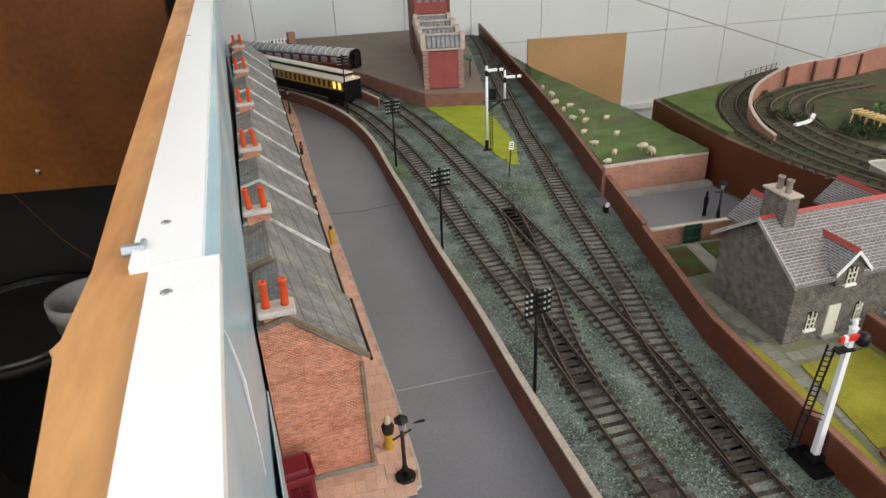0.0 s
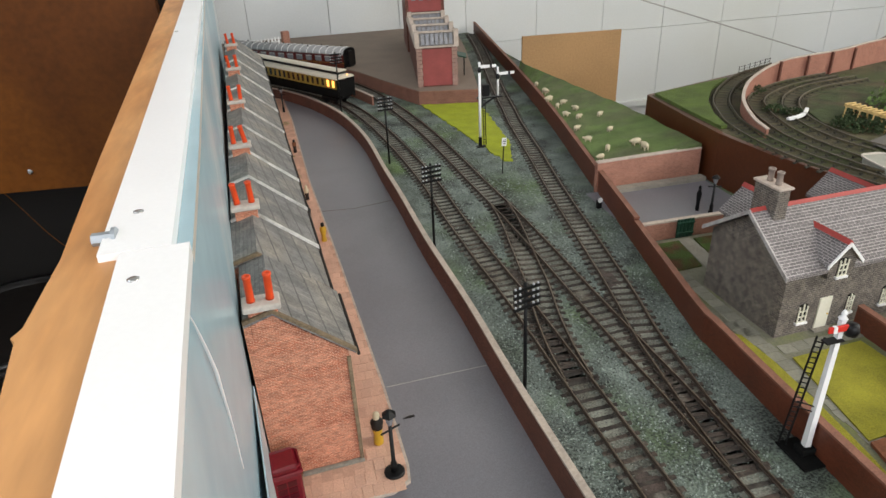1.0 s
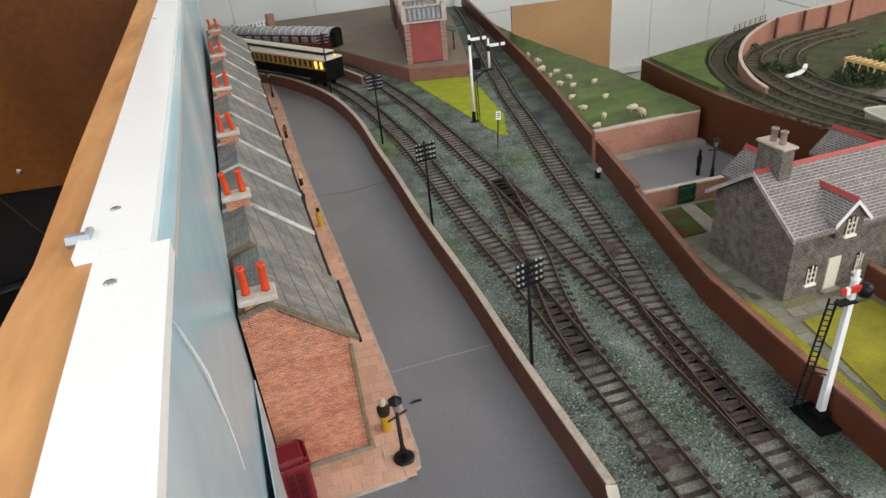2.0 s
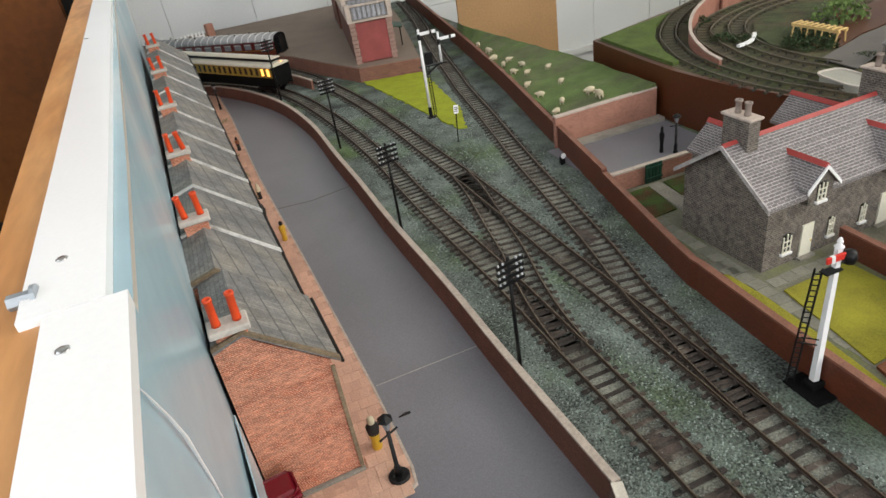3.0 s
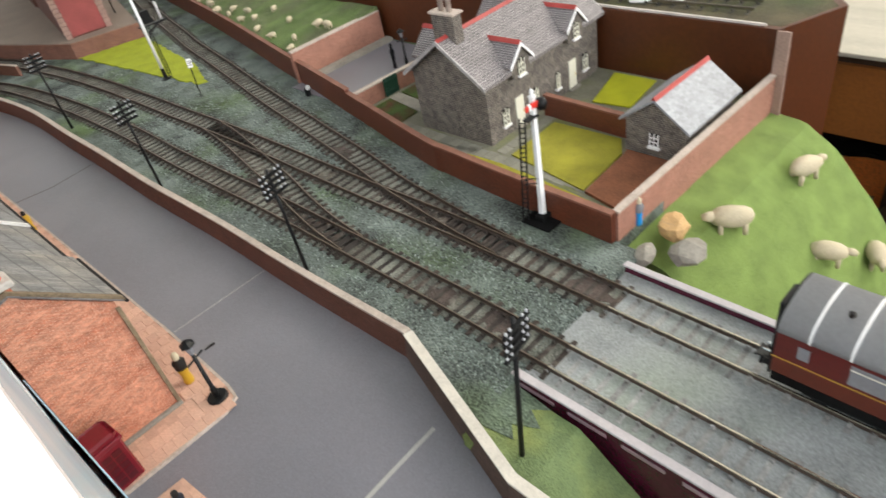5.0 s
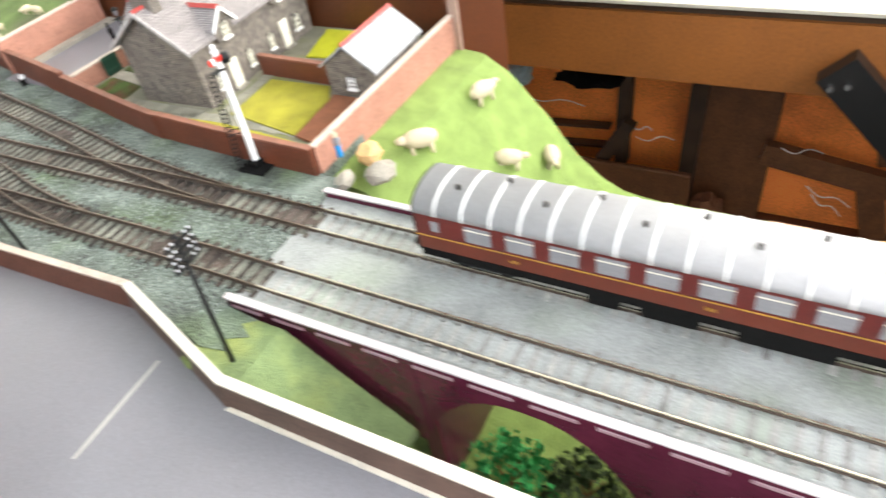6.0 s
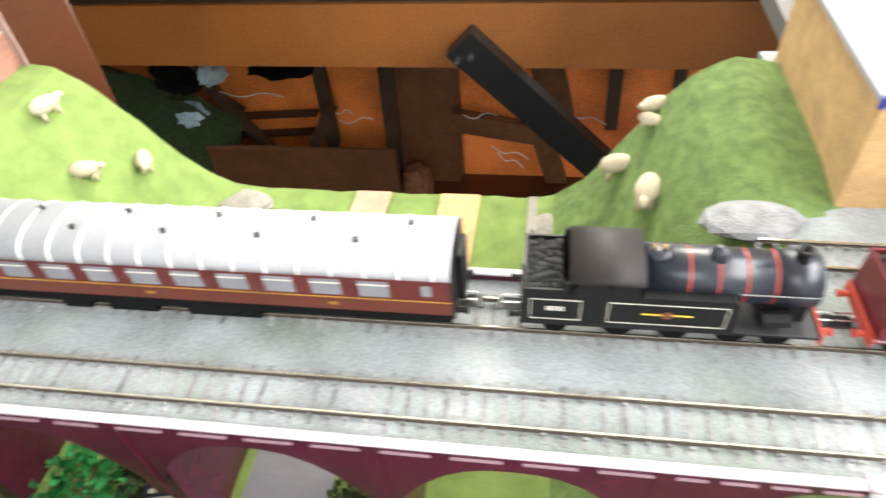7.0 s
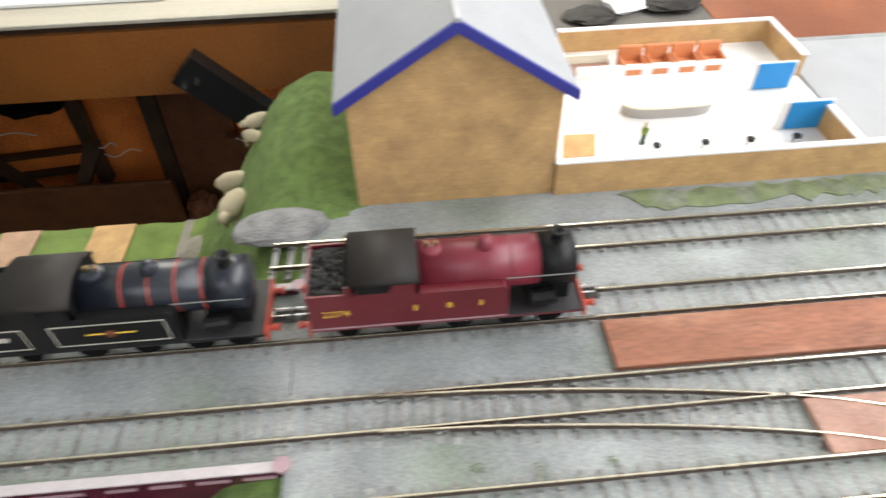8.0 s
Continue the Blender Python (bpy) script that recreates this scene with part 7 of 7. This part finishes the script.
def lining(parent, x, y0, y1, z0, z1, material, t=0.0004, name="lining"):
    side = -1 if x < 0 else 1
    xa, xb = sorted((x, x + side * 0.0003))
    bm = B()
    for a, b, c, d in ((y0, y1, z0, z0 + t), (y0, y1, z1 - t, z1), (y0, y0 + t, z0 + t, z1 - t), (y1 - t, y1, z0 + t, z1 - t)):
        box(bm, xa, xb, a, b, c, d)
    return part(name, bm, material, parent, "thin pale lining")


def text_on_side(parent, body, x, y, z, size, material, label):
    cu = bpy.data.curves.new("lettering", "FONT")
    cu.body, cu.size, cu.extrude, cu.align_x = body, size, 0.0001, "CENTER"
    cu.space_character = 1.15
    ob = new("lettering", cu)
    ob.parent = parent
    ob.matrix_basis = pose(x, y, z, 90, 0, -90 if x < 0 else 90)
    cu.materials.append(material)
    ob["label"] = label
    return ob


def tank_engine(m, body, boiler_mat, smoke_mat, cab_mat, label, red):
    """Chimney towards -y; the rear buffer face is at y = 0.068."""
    e = thing("tank_engine", m, label, "locomotive", "coupled tank engines")
    HW = 0.0172
    bm = B()
    box(bm, -HW, HW, -0.0665, 0.0665, 0.0148, 0.0168, 0.0003)
    part("running_plate", bm, body, e)
    bm = B()
    box(bm, -HW - 0.0002, HW + 0.0002, -0.0655, -0.029, 0.0165, 0.0172, 0.0002)
    part("front_plate", bm, M_frontplate, e, "grey front running plate")
    bm = B()
    box(bm, -0.0065, 0.0065, -0.06, 0.06, 0.006, 0.0148)
    part("frame", bm, M_black, e)
    for y0, y1 in ((-0.0675, -0.0663), (0.0663, 0.0675)):
        bm = B()
        box(bm, -HW, HW, y0, y1, 0.0115, 0.0185, 0.0002)
        part("buffer_beam", bm, M_black if y0 > 0 and not red else M_bufferred, e, "buffer beam")
    for s in (-1, 1):
        # side tank with sloped front top
        bm = B()
        xa, xb = sorted((s * HW, s * (HW - 0.0065)))
        prism(bm, [(0.0135, 0.0168), (0.0135, 0.0375), (-0.0265, 0.0375), (-0.0285, 0.035), (-0.0285, 0.0168)], xa, xb, axis="x")
        part("side_tank", bm, body, e)
        bm = B()
        xa, xb = sorted((s * HW, s * (HW - 0.0012)))
        prism(bm, [(0.0135, 0.0168), (0.0135, 0.0375), (0.014, 0.0375), (0.014, 0.0446), (0.026, 0.0446), (0.0275, 0.0395), (0.0425, 0.0395), (0.044, 0.0446), (0.0475, 0.0446), (0.0475, 0.0168)], xa, xb, axis="x")
        part("cab_side", bm, body, e)
        bm = B()
        xa, xb = sorted((s * (HW - 0.0012), s * (HW + 0.0002)))
        prism(bm, [(0.0272, 0.0397), (0.0428, 0.0397), (0.042, 0.0445), (0.028, 0.0445)], xa, xb, axis="x")
        part("cab_opening", bm, M_black, e, "dark cab opening")
        bm = B()
        rod(bm, (s * 0.0131, -0.0605, 0.0385), (s * 0.0131, -0.028, 0.0385), 0.00032, n=6)
        part("handrail", bm, M_handrail, e)
        bm = B()
        rod(bm, (s * 0.0125, -0.052, 0.0235), (s * 0.0125, -0.04, 0.0225), 0.0042, n=14)
        part("cylinder", bm, M_black, e)
        bm = B()
        box(bm, s * 0.0105 - 0.0007, s * 0.0105 + 0.0007, -0.046, 0.012, 0.0072, 0.0088)
        part("coupling_rod", bm, M_chrome, e)
    bm = B()
    box(bm, -HW + 0.0012, HW - 0.0012, 0.0475, 0.0645, 0.0168, 0.03)
    part("bunker_floor", bm, M_black, e)
    for s in (-1, 1):
        bm = B()
        xa, xb = sorted((s * HW, s * (HW - 0.0012)))
        prism(bm, [(0.0475, 0.0168), (0.0475, 0.039), (0.0485, 0.0398), (0.0645, 0.0398), (0.0645, 0.0168)], xa, xb, axis="x")
        part("bunker_side", bm, body, e)
    bm = B()
    box(bm, -HW, HW, 0.0645, 0.0656, 0.0168, 0.0402)
    part("bunker_back", bm, body, e)
    bm = B()
    for k in range(150):
        x, y = random.uniform(-0.0145, 0.0145), random.uniform(0.049, 0.063)
        r = random.uniform(0.0009, 0.0019)
        mm = Matrix.LocRotScale((x, y, 0.0375 + 0.0022 * math.cos(x * 90) + random.uniform(-0.0008, 0.001)), Euler([random.uniform(0, 6) for _ in range(3)]), (r, r * 1.3, r))
        bmesh.ops.create_icosphere(bm, subdivisions=1, radius=1.0, matrix=mm)
    box(bm, -0.0155, 0.0155, 0.0478, 0.0643, 0.03, 0.0378)
    part("coal", bm, M_coal, e, "heap of black coal")
    # boiler, smokebox and fittings
    part("boiler", tube(-0.0445, 0.014, 0.0122, 0.0366), boiler_mat, e, "", True)
    part("smokebox", tube(-0.0612, -0.0445, 0.0126, 0.0366), smoke_mat, e, "black smokebox", True)
    bm = B()
    box(bm, -0.009, 0.009, -0.06, -0.04, 0.0168, 0.028)
    part("saddle", bm, M_black, e)
    bm = B()
    lathe(bm, [(0.0095, -0.0612), (0.009, -0.0624), (0.004, -0.0635), (0.0, -0.0637)], 20, (0, 0, 0.0366), axis="y")
    part("smokebox_door", bm, smoke_mat, e, "", True)
    bm = B()
    lathe(bm, [(0.0042, 0.048), (0.0032, 0.0495), (0.0029, 0.0525), (0.0036, 0.0532), (0.0036, 0.0545), (0.0022, 0.0545), (0.0022, 0.052)], 18, (0, -0.053, 0))
    part("chimney", bm, M_black, e, "short black chimney", True)
    bm = B()
    lathe(bm, [(0.0048, 0.047), (0.004, 0.0495), (0.0036, 0.0515), (0.0022, 0.0532), (0.0, 0.0537)], 18, (0, -0.0188, 0))
    part("dome", bm, boiler_mat, e, "rounded steam dome", True)
    bm = B()
    lathe(bm, [(0.0056, 0.0462), (0.0052, 0.0492), (0.0048, 0.0498), (0, 0.0498)], 18, (0, 0.0067, 0))
    sv = part("firebox_mount", bm, boiler_mat, e, "", True)
    for s in (-1, 1):
        bm = B()
        lathe(bm, [(0.0011, 0.0498), (0.0013, 0.052), (0.0008, 0.0526), (0, 0.0527)], 10, (0.0008, 0.0067 + s * 0.0021, 0))
        part("safety_valve", bm, M_bronze, sv, "brass safety valve", True)
    for y in (-0.0425, -0.0305, -0.0188, -0.0065):
        part("band", tube(y - 0.0004, y + 0.0004, 0.01235, 0.0366, 24), M_bufferred if not red else boiler_mat, e, "red boiler band" if not red else "")
    # cab
    bm = B()
    prism(bm, [(-HW, 0.0375), (HW, 0.0375), (HW, 0.0446), (0.0095, 0.0485), (-0.0095, 0.0485), (-HW, 0.0446)], 0.014, 0.0152, axis="y")
    part("cab_end", bm, body, e)
    bm = B()
    prism(bm, [(-HW, 0.0375), (HW, 0.0375), (HW, 0.0446), (0.0095, 0.0485), (-0.0095, 0.0485), (-HW, 0.0446)], 0.0438, 0.045, axis="y")
    part("cab_end", bm, body, e)
    bm = B()
    prof = [(0.0178 * math.sin(a), 0.0443 + 0.0067 * math.cos(a)) for a in [(-1.5 + 3.0 * k / 14) for k in range(15)]]
    inner = [(x * 0.95, z - 0.0009) for x, z in reversed(prof)]
    prism(bm, prof + inner, 0.0132, 0.0458, axis="y")
    roof = part("cab_roof", bm, cab_mat, e, "curved dark grey cab roof", True)
    wheels(e, (-0.052, -0.032, -0.006, 0.02), 0.0075)
    wheels(e, (0.05,), 0.0055)
    buffers(e, -0.0675, -1)
    buffers(e, 0.0675, 1, M_bufferred if red else M_black)
    hook(e, -0.0675, -1)
    hook(e, 0.0675, 1)
    for s in (-1, 1):
        x = s * HW
        if red:
            text_on_side(e, "2274", s * (HW + 0.0002), 0.0528, 0.0256, 0.0058, M_gold, "yellow running number")
            for yy, ws in ((0.0165, (0.0007, 0.0006)), (0.0008, (0.0006, 0.0006, 0.0006)), (-0.0147, (0.0006, 0.0006))):
                bars(e, x, yy, 0.0262, ws, 0.0034, 0.0003, M_gold, "initial_mark", "yellow initial drawn as plain bars")
            bm = B()
            xa, xb = sorted((x, x + s * 0.0004))
            box(bm, xa, xb, -0.028, 0.066, 0.0168, 0.0176)
            part("valance_line", bm, M_pinkgrey, e)
        else:
            lining(e, x, -0.0242, 0.0275, 0.0195, 0.0335, M_lining)
            lining(e, x, 0.0395, 0.0625, 0.0195, 0.0335, M_lining)
            bars(e, x, 0.0552, 0.0258, (0.0012,) * 5, 0.0028, 0.0005, M_lining, "number_bars", "pale number drawn as plain bars")
            bm = B()
            xa, xb = sorted((x, x + s * 0.0004))
            box(bm, xa, xb, -0.0095, 0.0125, 0.0264, 0.0271)
            part("crest_bar", bm, M_gold, e)
            bm = B()
            lathe(bm, [(0, 0), (0.0024, 0), (0.0024, 0.0005), (0, 0.0005)], 14, (xa if s > 0 else xb - 0.0006, 0.0015, 0.0267), axis="x")
            part("crest", bm, M_crest, e, "small round red and gold crest")
    return e


M_maroonboiler = mat("maroon_boiler", (0.17, 0.02, 0.034), 0.38, var=0.1, scale=60, bump=0.0)
TRAIN_X, TRAIN_Y = 0.0434, -0.5295
tank_engine(pose(TRAIN_X, TRAIN_Y - 0.0645, 0) @ Matrix.Diagonal((0.97, 0.945, 0.95, 1)), M_maroon, M_maroonboiler, M_black, M_charcoal, "maroon tank engine with black smokebox and coal bunker", True)
tank_engine(pose(TRAIN_X, TRAIN_Y + 0.0815, 0) @ Matrix.Diagonal((0.97, 0.945, 0.95, 1)), M_black, M_bluesteel, M_bluesteel, M_charcoal, "black tank engine with red bands and pale lining", False)


def bogie(parent, y):
    bm = B()
    for s in (-1, 1):
        box(bm, s * 0.0115 - 0.001, s * 0.0115 + 0.001, y - 0.019, y + 0.019, 0.005, 0.0095, 0.0004)
    box(bm, -0.0115, 0.0115, y - 0.003, y + 0.003, 0.007, 0.012)
    b = part("bogie", bm, M_black, parent, "black bogie frame")
    wheels(b, (), 0)
    for yy in (y - 0.0125, y + 0.0125):
        bm = B()
        for s in (-1, 1):
            lathe(bm, [(0.0, -0.0008), (0.006, -0.0008), (0.006, 0.0008), (0.0, 0.0008)], 16, (s * 0.0083, yy, 0.006), axis="x")
        rod(bm, (-0.008, yy, 0.006), (0.008, yy, 0.006), 0.0008, n=6)
        part("wheelset", bm, M_black, b)


M_coach = mat("coach_maroon", (0.095, 0.012, 0.01), 0.35, var=0.15, scale=60, bump=0.0)
M_lower = mat("coach_lower_panel", (0.105, 0.02, 0.01), 0.35, var=0.12, scale=60, bump=0.0)
M_rib = mat("roof_rib_white", (0.72, 0.72, 0.72), 0.35, var=0.04, bump=0.0)


def express_coach(m, label):
    c = thing("railway_coach", m, label, "coach", "maroon coaches")
    L, HW = 0.1445, 0.0178
    bm = B()
    box(bm, -HW, HW, -L, L, 0.0265, 0.0415, 0.0004)
    part("upper_panel", bm, M_coach, c)
    bm = B()
    box(bm, -HW, HW, -L, L, 0.0172, 0.0265, 0.0004)
    part("lower_panel", bm, M_lower, c, "reddish brown lower panel")
    bm = B()
    box(bm, -HW + 0.0002, HW - 0.0002, -L + 0.001, L - 0.001, 0.0122, 0.0172)
    part("underframe", bm, M_soot, c)
    for s in (-1, 1):
        for y0, y1 in ((-0.05, -0.012), (0.004, 0.03), (0.04, 0.055)):
            bm = B()
            xa, xb = sorted((s * 0.0105, s * 0.0165))
            box(bm, xa, xb, y0, y1, 0.0045, 0.0122, 0.0005)
            part("underfloor_box", bm, M_soot, c)
    bm = B()
    n = 20
    prof = [((HW + 0.0006) * math.cos(math.pi * k / n), 0.0408 + 0.0108 * math.sin(math.pi * k / n) ** 0.75) for k in range(n + 1)]
    prism(bm, prof, -L + 0.0005, L - 0.0005, axis="y")
    roof = part("roof", bm, M_roofgrey, c, "pale grey curved roof", True)
    for f in roof.data.polygons:
        f.use_smooth = len(f.vertices) == 4
    k = -L + 0.008
    while k < L - 0.004:
        bm = B()
        outer = [((HW + 0.0009) * math.cos(math.pi * q / n), 0.0409 + 0.0111 * math.sin(math.pi * q / n) ** 0.75) for q in range(n + 1)]
        prism(bm, outer, k - 0.0005, k + 0.0005, axis="y")
        part("roof_rib", bm, M_rib, roof)
        k += 0.0149
    for k in range(12):
        bm = B()
        lathe(bm, [(0.0009, 0.05), (0.0012, 0.0532), (0, 0.0537)], 8, (0.006 * (-1) ** k, -L + 0.02 + k * 0.0225, 0))
        part("roof_vent", bm, M_charcoal, roof)
    for s in (-1, 1):
        for y in [-L + 0.028 + 0.02188 * k for k in range(11)]:
            bm = B()
            xa, xb = sorted((s * HW, s * (HW + 0.0004)))
            box(bm, xa, xb, y, y + 0.0138, 0.0285, 0.0385)
            w = part("window", bm, M_glass_grey, c, "grey window pane")
            bm = B()
            xa, xb = sorted((s * HW, s * (HW + 0.0007)))
            box(bm, xa, xb, y, y + 0.0138, 0.0362, 0.0368)
            part("window_bar", bm, M_lining, w)
        for yy in (-L + 0.0092, L - 0.0138):
            bm = B()
            xa, xb = sorted((s * HW, s * (HW + 0.0004)))
            box(bm, xa, xb, yy, yy + 0.0046, 0.0305, 0.037)
            part("window", bm, M_glass_grey, c)
        bm = B()
        xa, xb = sorted((s * HW, s * (HW + 0.0003)))
        box(bm, xa, xb, -L, L, 0.0262, 0.0268)
        part("gold_line", bm, M_dullgold, c, "thin gold waist line")
        for yy in (-0.09, 0.0, 0.09):
            bars(c, s * (HW + 0.0001), yy + 0.003, 0.0212, (0.0008,) * 4, 0.0018, 0.0004, M_dullgold, "number_bars", "gold writing drawn as plain bars")
    for s in (-1, 1):
        bm = B()
        ya, yb = sorted((s * (L - 0.0005), s * (L + 0.0006)))
        prism(bm, [(x * 0.985, z) for x, z in prof] + [(-HW, 0.0155), (HW, 0.0155)], ya, yb, axis="y")
        part("end_panel", bm, M_black, c, "black coach end")
        bm = B()
        ya, yb = sorted((s * (L + 0.0006), s * (L + 0.004)))
        box(bm, -0.0075, 0.0075, ya, yb, 0.0165, 0.0462, 0.0008)
        g = part("gangway", bm, M_black, c, "black gangway frame")
        bm = B()
        ya, yb = sorted((s * (L + 0.0041), s * (L + 0.0045)))
        box(bm, -0.0042, 0.0042, ya, yb, 0.02, 0.044)
        part("gangway_door", bm, M_charcoal, g)
        buffers(c, s * (L + 0.0006), s, M_black)
        hook(c, s * L, s)
        bogie(c, s * (L - 0.032))
    return c


express_coach(pose(TRAIN_X, TRAIN_Y + 0.174 + 0.1445, 0), "maroon coach with ribbed pale roof and grey windows")
express_coach(pose(-0.143, 1.206, 0, 0, 0, 48), "maroon coach with ribbed pale roof behind the terrace")


M_ochre = mat("dull_ochre_panel", (0.3, 0.21, 0.03), 0.5, var=0.12, scale=200, bump=0.0)
M_creamroof = mat("cream_roof", (0.62, 0.56, 0.46), 0.4, var=0.08, bump=0.0)


def clerestory_coach(m, label):
    c = thing("clerestory_coach", m, label, "coach")
    L, HW = 0.133, 0.017
    bm = B()
    box(bm, -HW, HW, -L, L, 0.026, 0.0415, 0.0004)
    part("upper_panel", bm, M_ochre, c, "dull golden yellow upper panel")
    bm = B()
    box(bm, -HW, HW, -L, L, 0.0135, 0.026, 0.0004)
    part("lower_panel", bm, M_soot, c, "black lower panel")
    bm = B()
    prof = [((HW + 0.0012) * math.cos(math.pi * k / 14), 0.0412 + 0.0062 * math.sin(math.pi * k / 14)) for k in range(15)]
    prism(bm, prof, -L - 0.001, L + 0.001, axis="y")
    roof = part("roof", bm, M_creamroof, c, "cream white lower roof")
    bm = B()
    box(bm, -0.0075, 0.0075, -L + 0.006, L - 0.004, 0.045, 0.0515)
    part("clerestory", bm, M_black, roof, "dark clerestory side")
    bm = B()
    prism(bm, [(0.0088 * math.cos(math.pi * k / 10), 0.0512 + 0.0028 * math.sin(math.pi * k / 10)) for k in range(11)], -L + 0.004, L - 0.002, axis="y")
    part("clerestory_roof", bm, M_creamroof, roof, "white upper roof")
    for s in (-1, 1):
        for k in range(20):
            y = -L + 0.006 + k * 0.0129
            bm = B()
            xa, xb = sorted((s * HW, s * (HW + 0.0004)))
            box(bm, xa, xb, y, y + 0.0052, 0.029, 0.0392)
            part("window", bm, M_lit if k < 2 else M_glass_dark, c, "warmly lit window" if k < 2 else "dark window")
        bm = B()
        ya, yb = sorted((s * L, s * (L + 0.0008)))
        prism(bm, prof + [(-HW, 0.0135), (HW, 0.0135)], ya, yb, axis="y")
        part("end_panel", bm, M_soot, c, "black coach end")
        buffers(c, s * (L + 0.0008), s, M_black)
        bogie(c, s * (L - 0.03))
    bm = B()
    box(bm, -0.013, 0.013, -L + 0.004, L - 0.004, 0.0105, 0.0135)
    part("underframe", bm, M_soot, c)
    bm = B()
    lathe(bm, [(0, -L - 0.0016), (0.0012, -L - 0.0016), (0.0012, -L - 0.0008), (0, -L - 0.0008)], 10, (0.004, 0, 0.046), axis="y")
    part("lamp", bm, M_lit, c, "glowing end lamp")
    return c


clerestory_coach(pose(-0.139, 1.023, 0, 0, 0, 33), "yellow and black clerestory coach with white roof and lit windows")

for x, y, rx, ry in ((0.045, 0.036, 0.012, 0.02), (-0.006, 0.062, 0.011, 0.016), (-0.008, 0.105, 0.009, 0.012), (0.0, 0.33, 0.008, 0.014), (0.07, 0.3, 0.008, 0.02)):
    pts = []
    for k in range(22):
        a = 2 * math.pi * k / 22
        f = 0.75 + 0.5 * noise.noise(Vector((math.cos(a) * 1.5 + x * 70, math.sin(a) * 1.5 + y * 70, 2)))
        pts.append((x + rx * f * math.cos(a), y + ry * f * math.sin(a)))
    patch("oil_stain", pts, GROUND + 0.0003, M_oil, "dark brown oil stained ballast beside the rails", "ground", 0.0004)

patch("floor_mat", [(0.1565, -0.677), (0.181, -0.683), (0.18, -0.704), (0.1575, -0.698)], GROUND + 0.0062, M_buff, "small straw yellow mat on the station floor", "mat", 0.0005)
figurine(pose(0.167, -0.7305, GROUND + 0.006), 0.016, [M_green_door, M_bright, M_cream], "plain green model figurine inside the station")
bm = B()
bmesh.ops.create_icosphere(bm, subdivisions=2, radius=1.0)
for v in bm.verts:
    v.co += 0.4 * noise.noise_vector(v.co * 2.0)
    v.co = Vector((0.02 * v.co.x, 0.03 * v.co.y, 0.008 * max(v.co.z, -0.6)))
paper = part("crumpled_paper", bm, M_white)
paper.matrix_basis = pose(0.45, -0.81, -0.0355, 0, 0, 30)
tagged(paper, "crumpled white paper on the brown board", "paper")
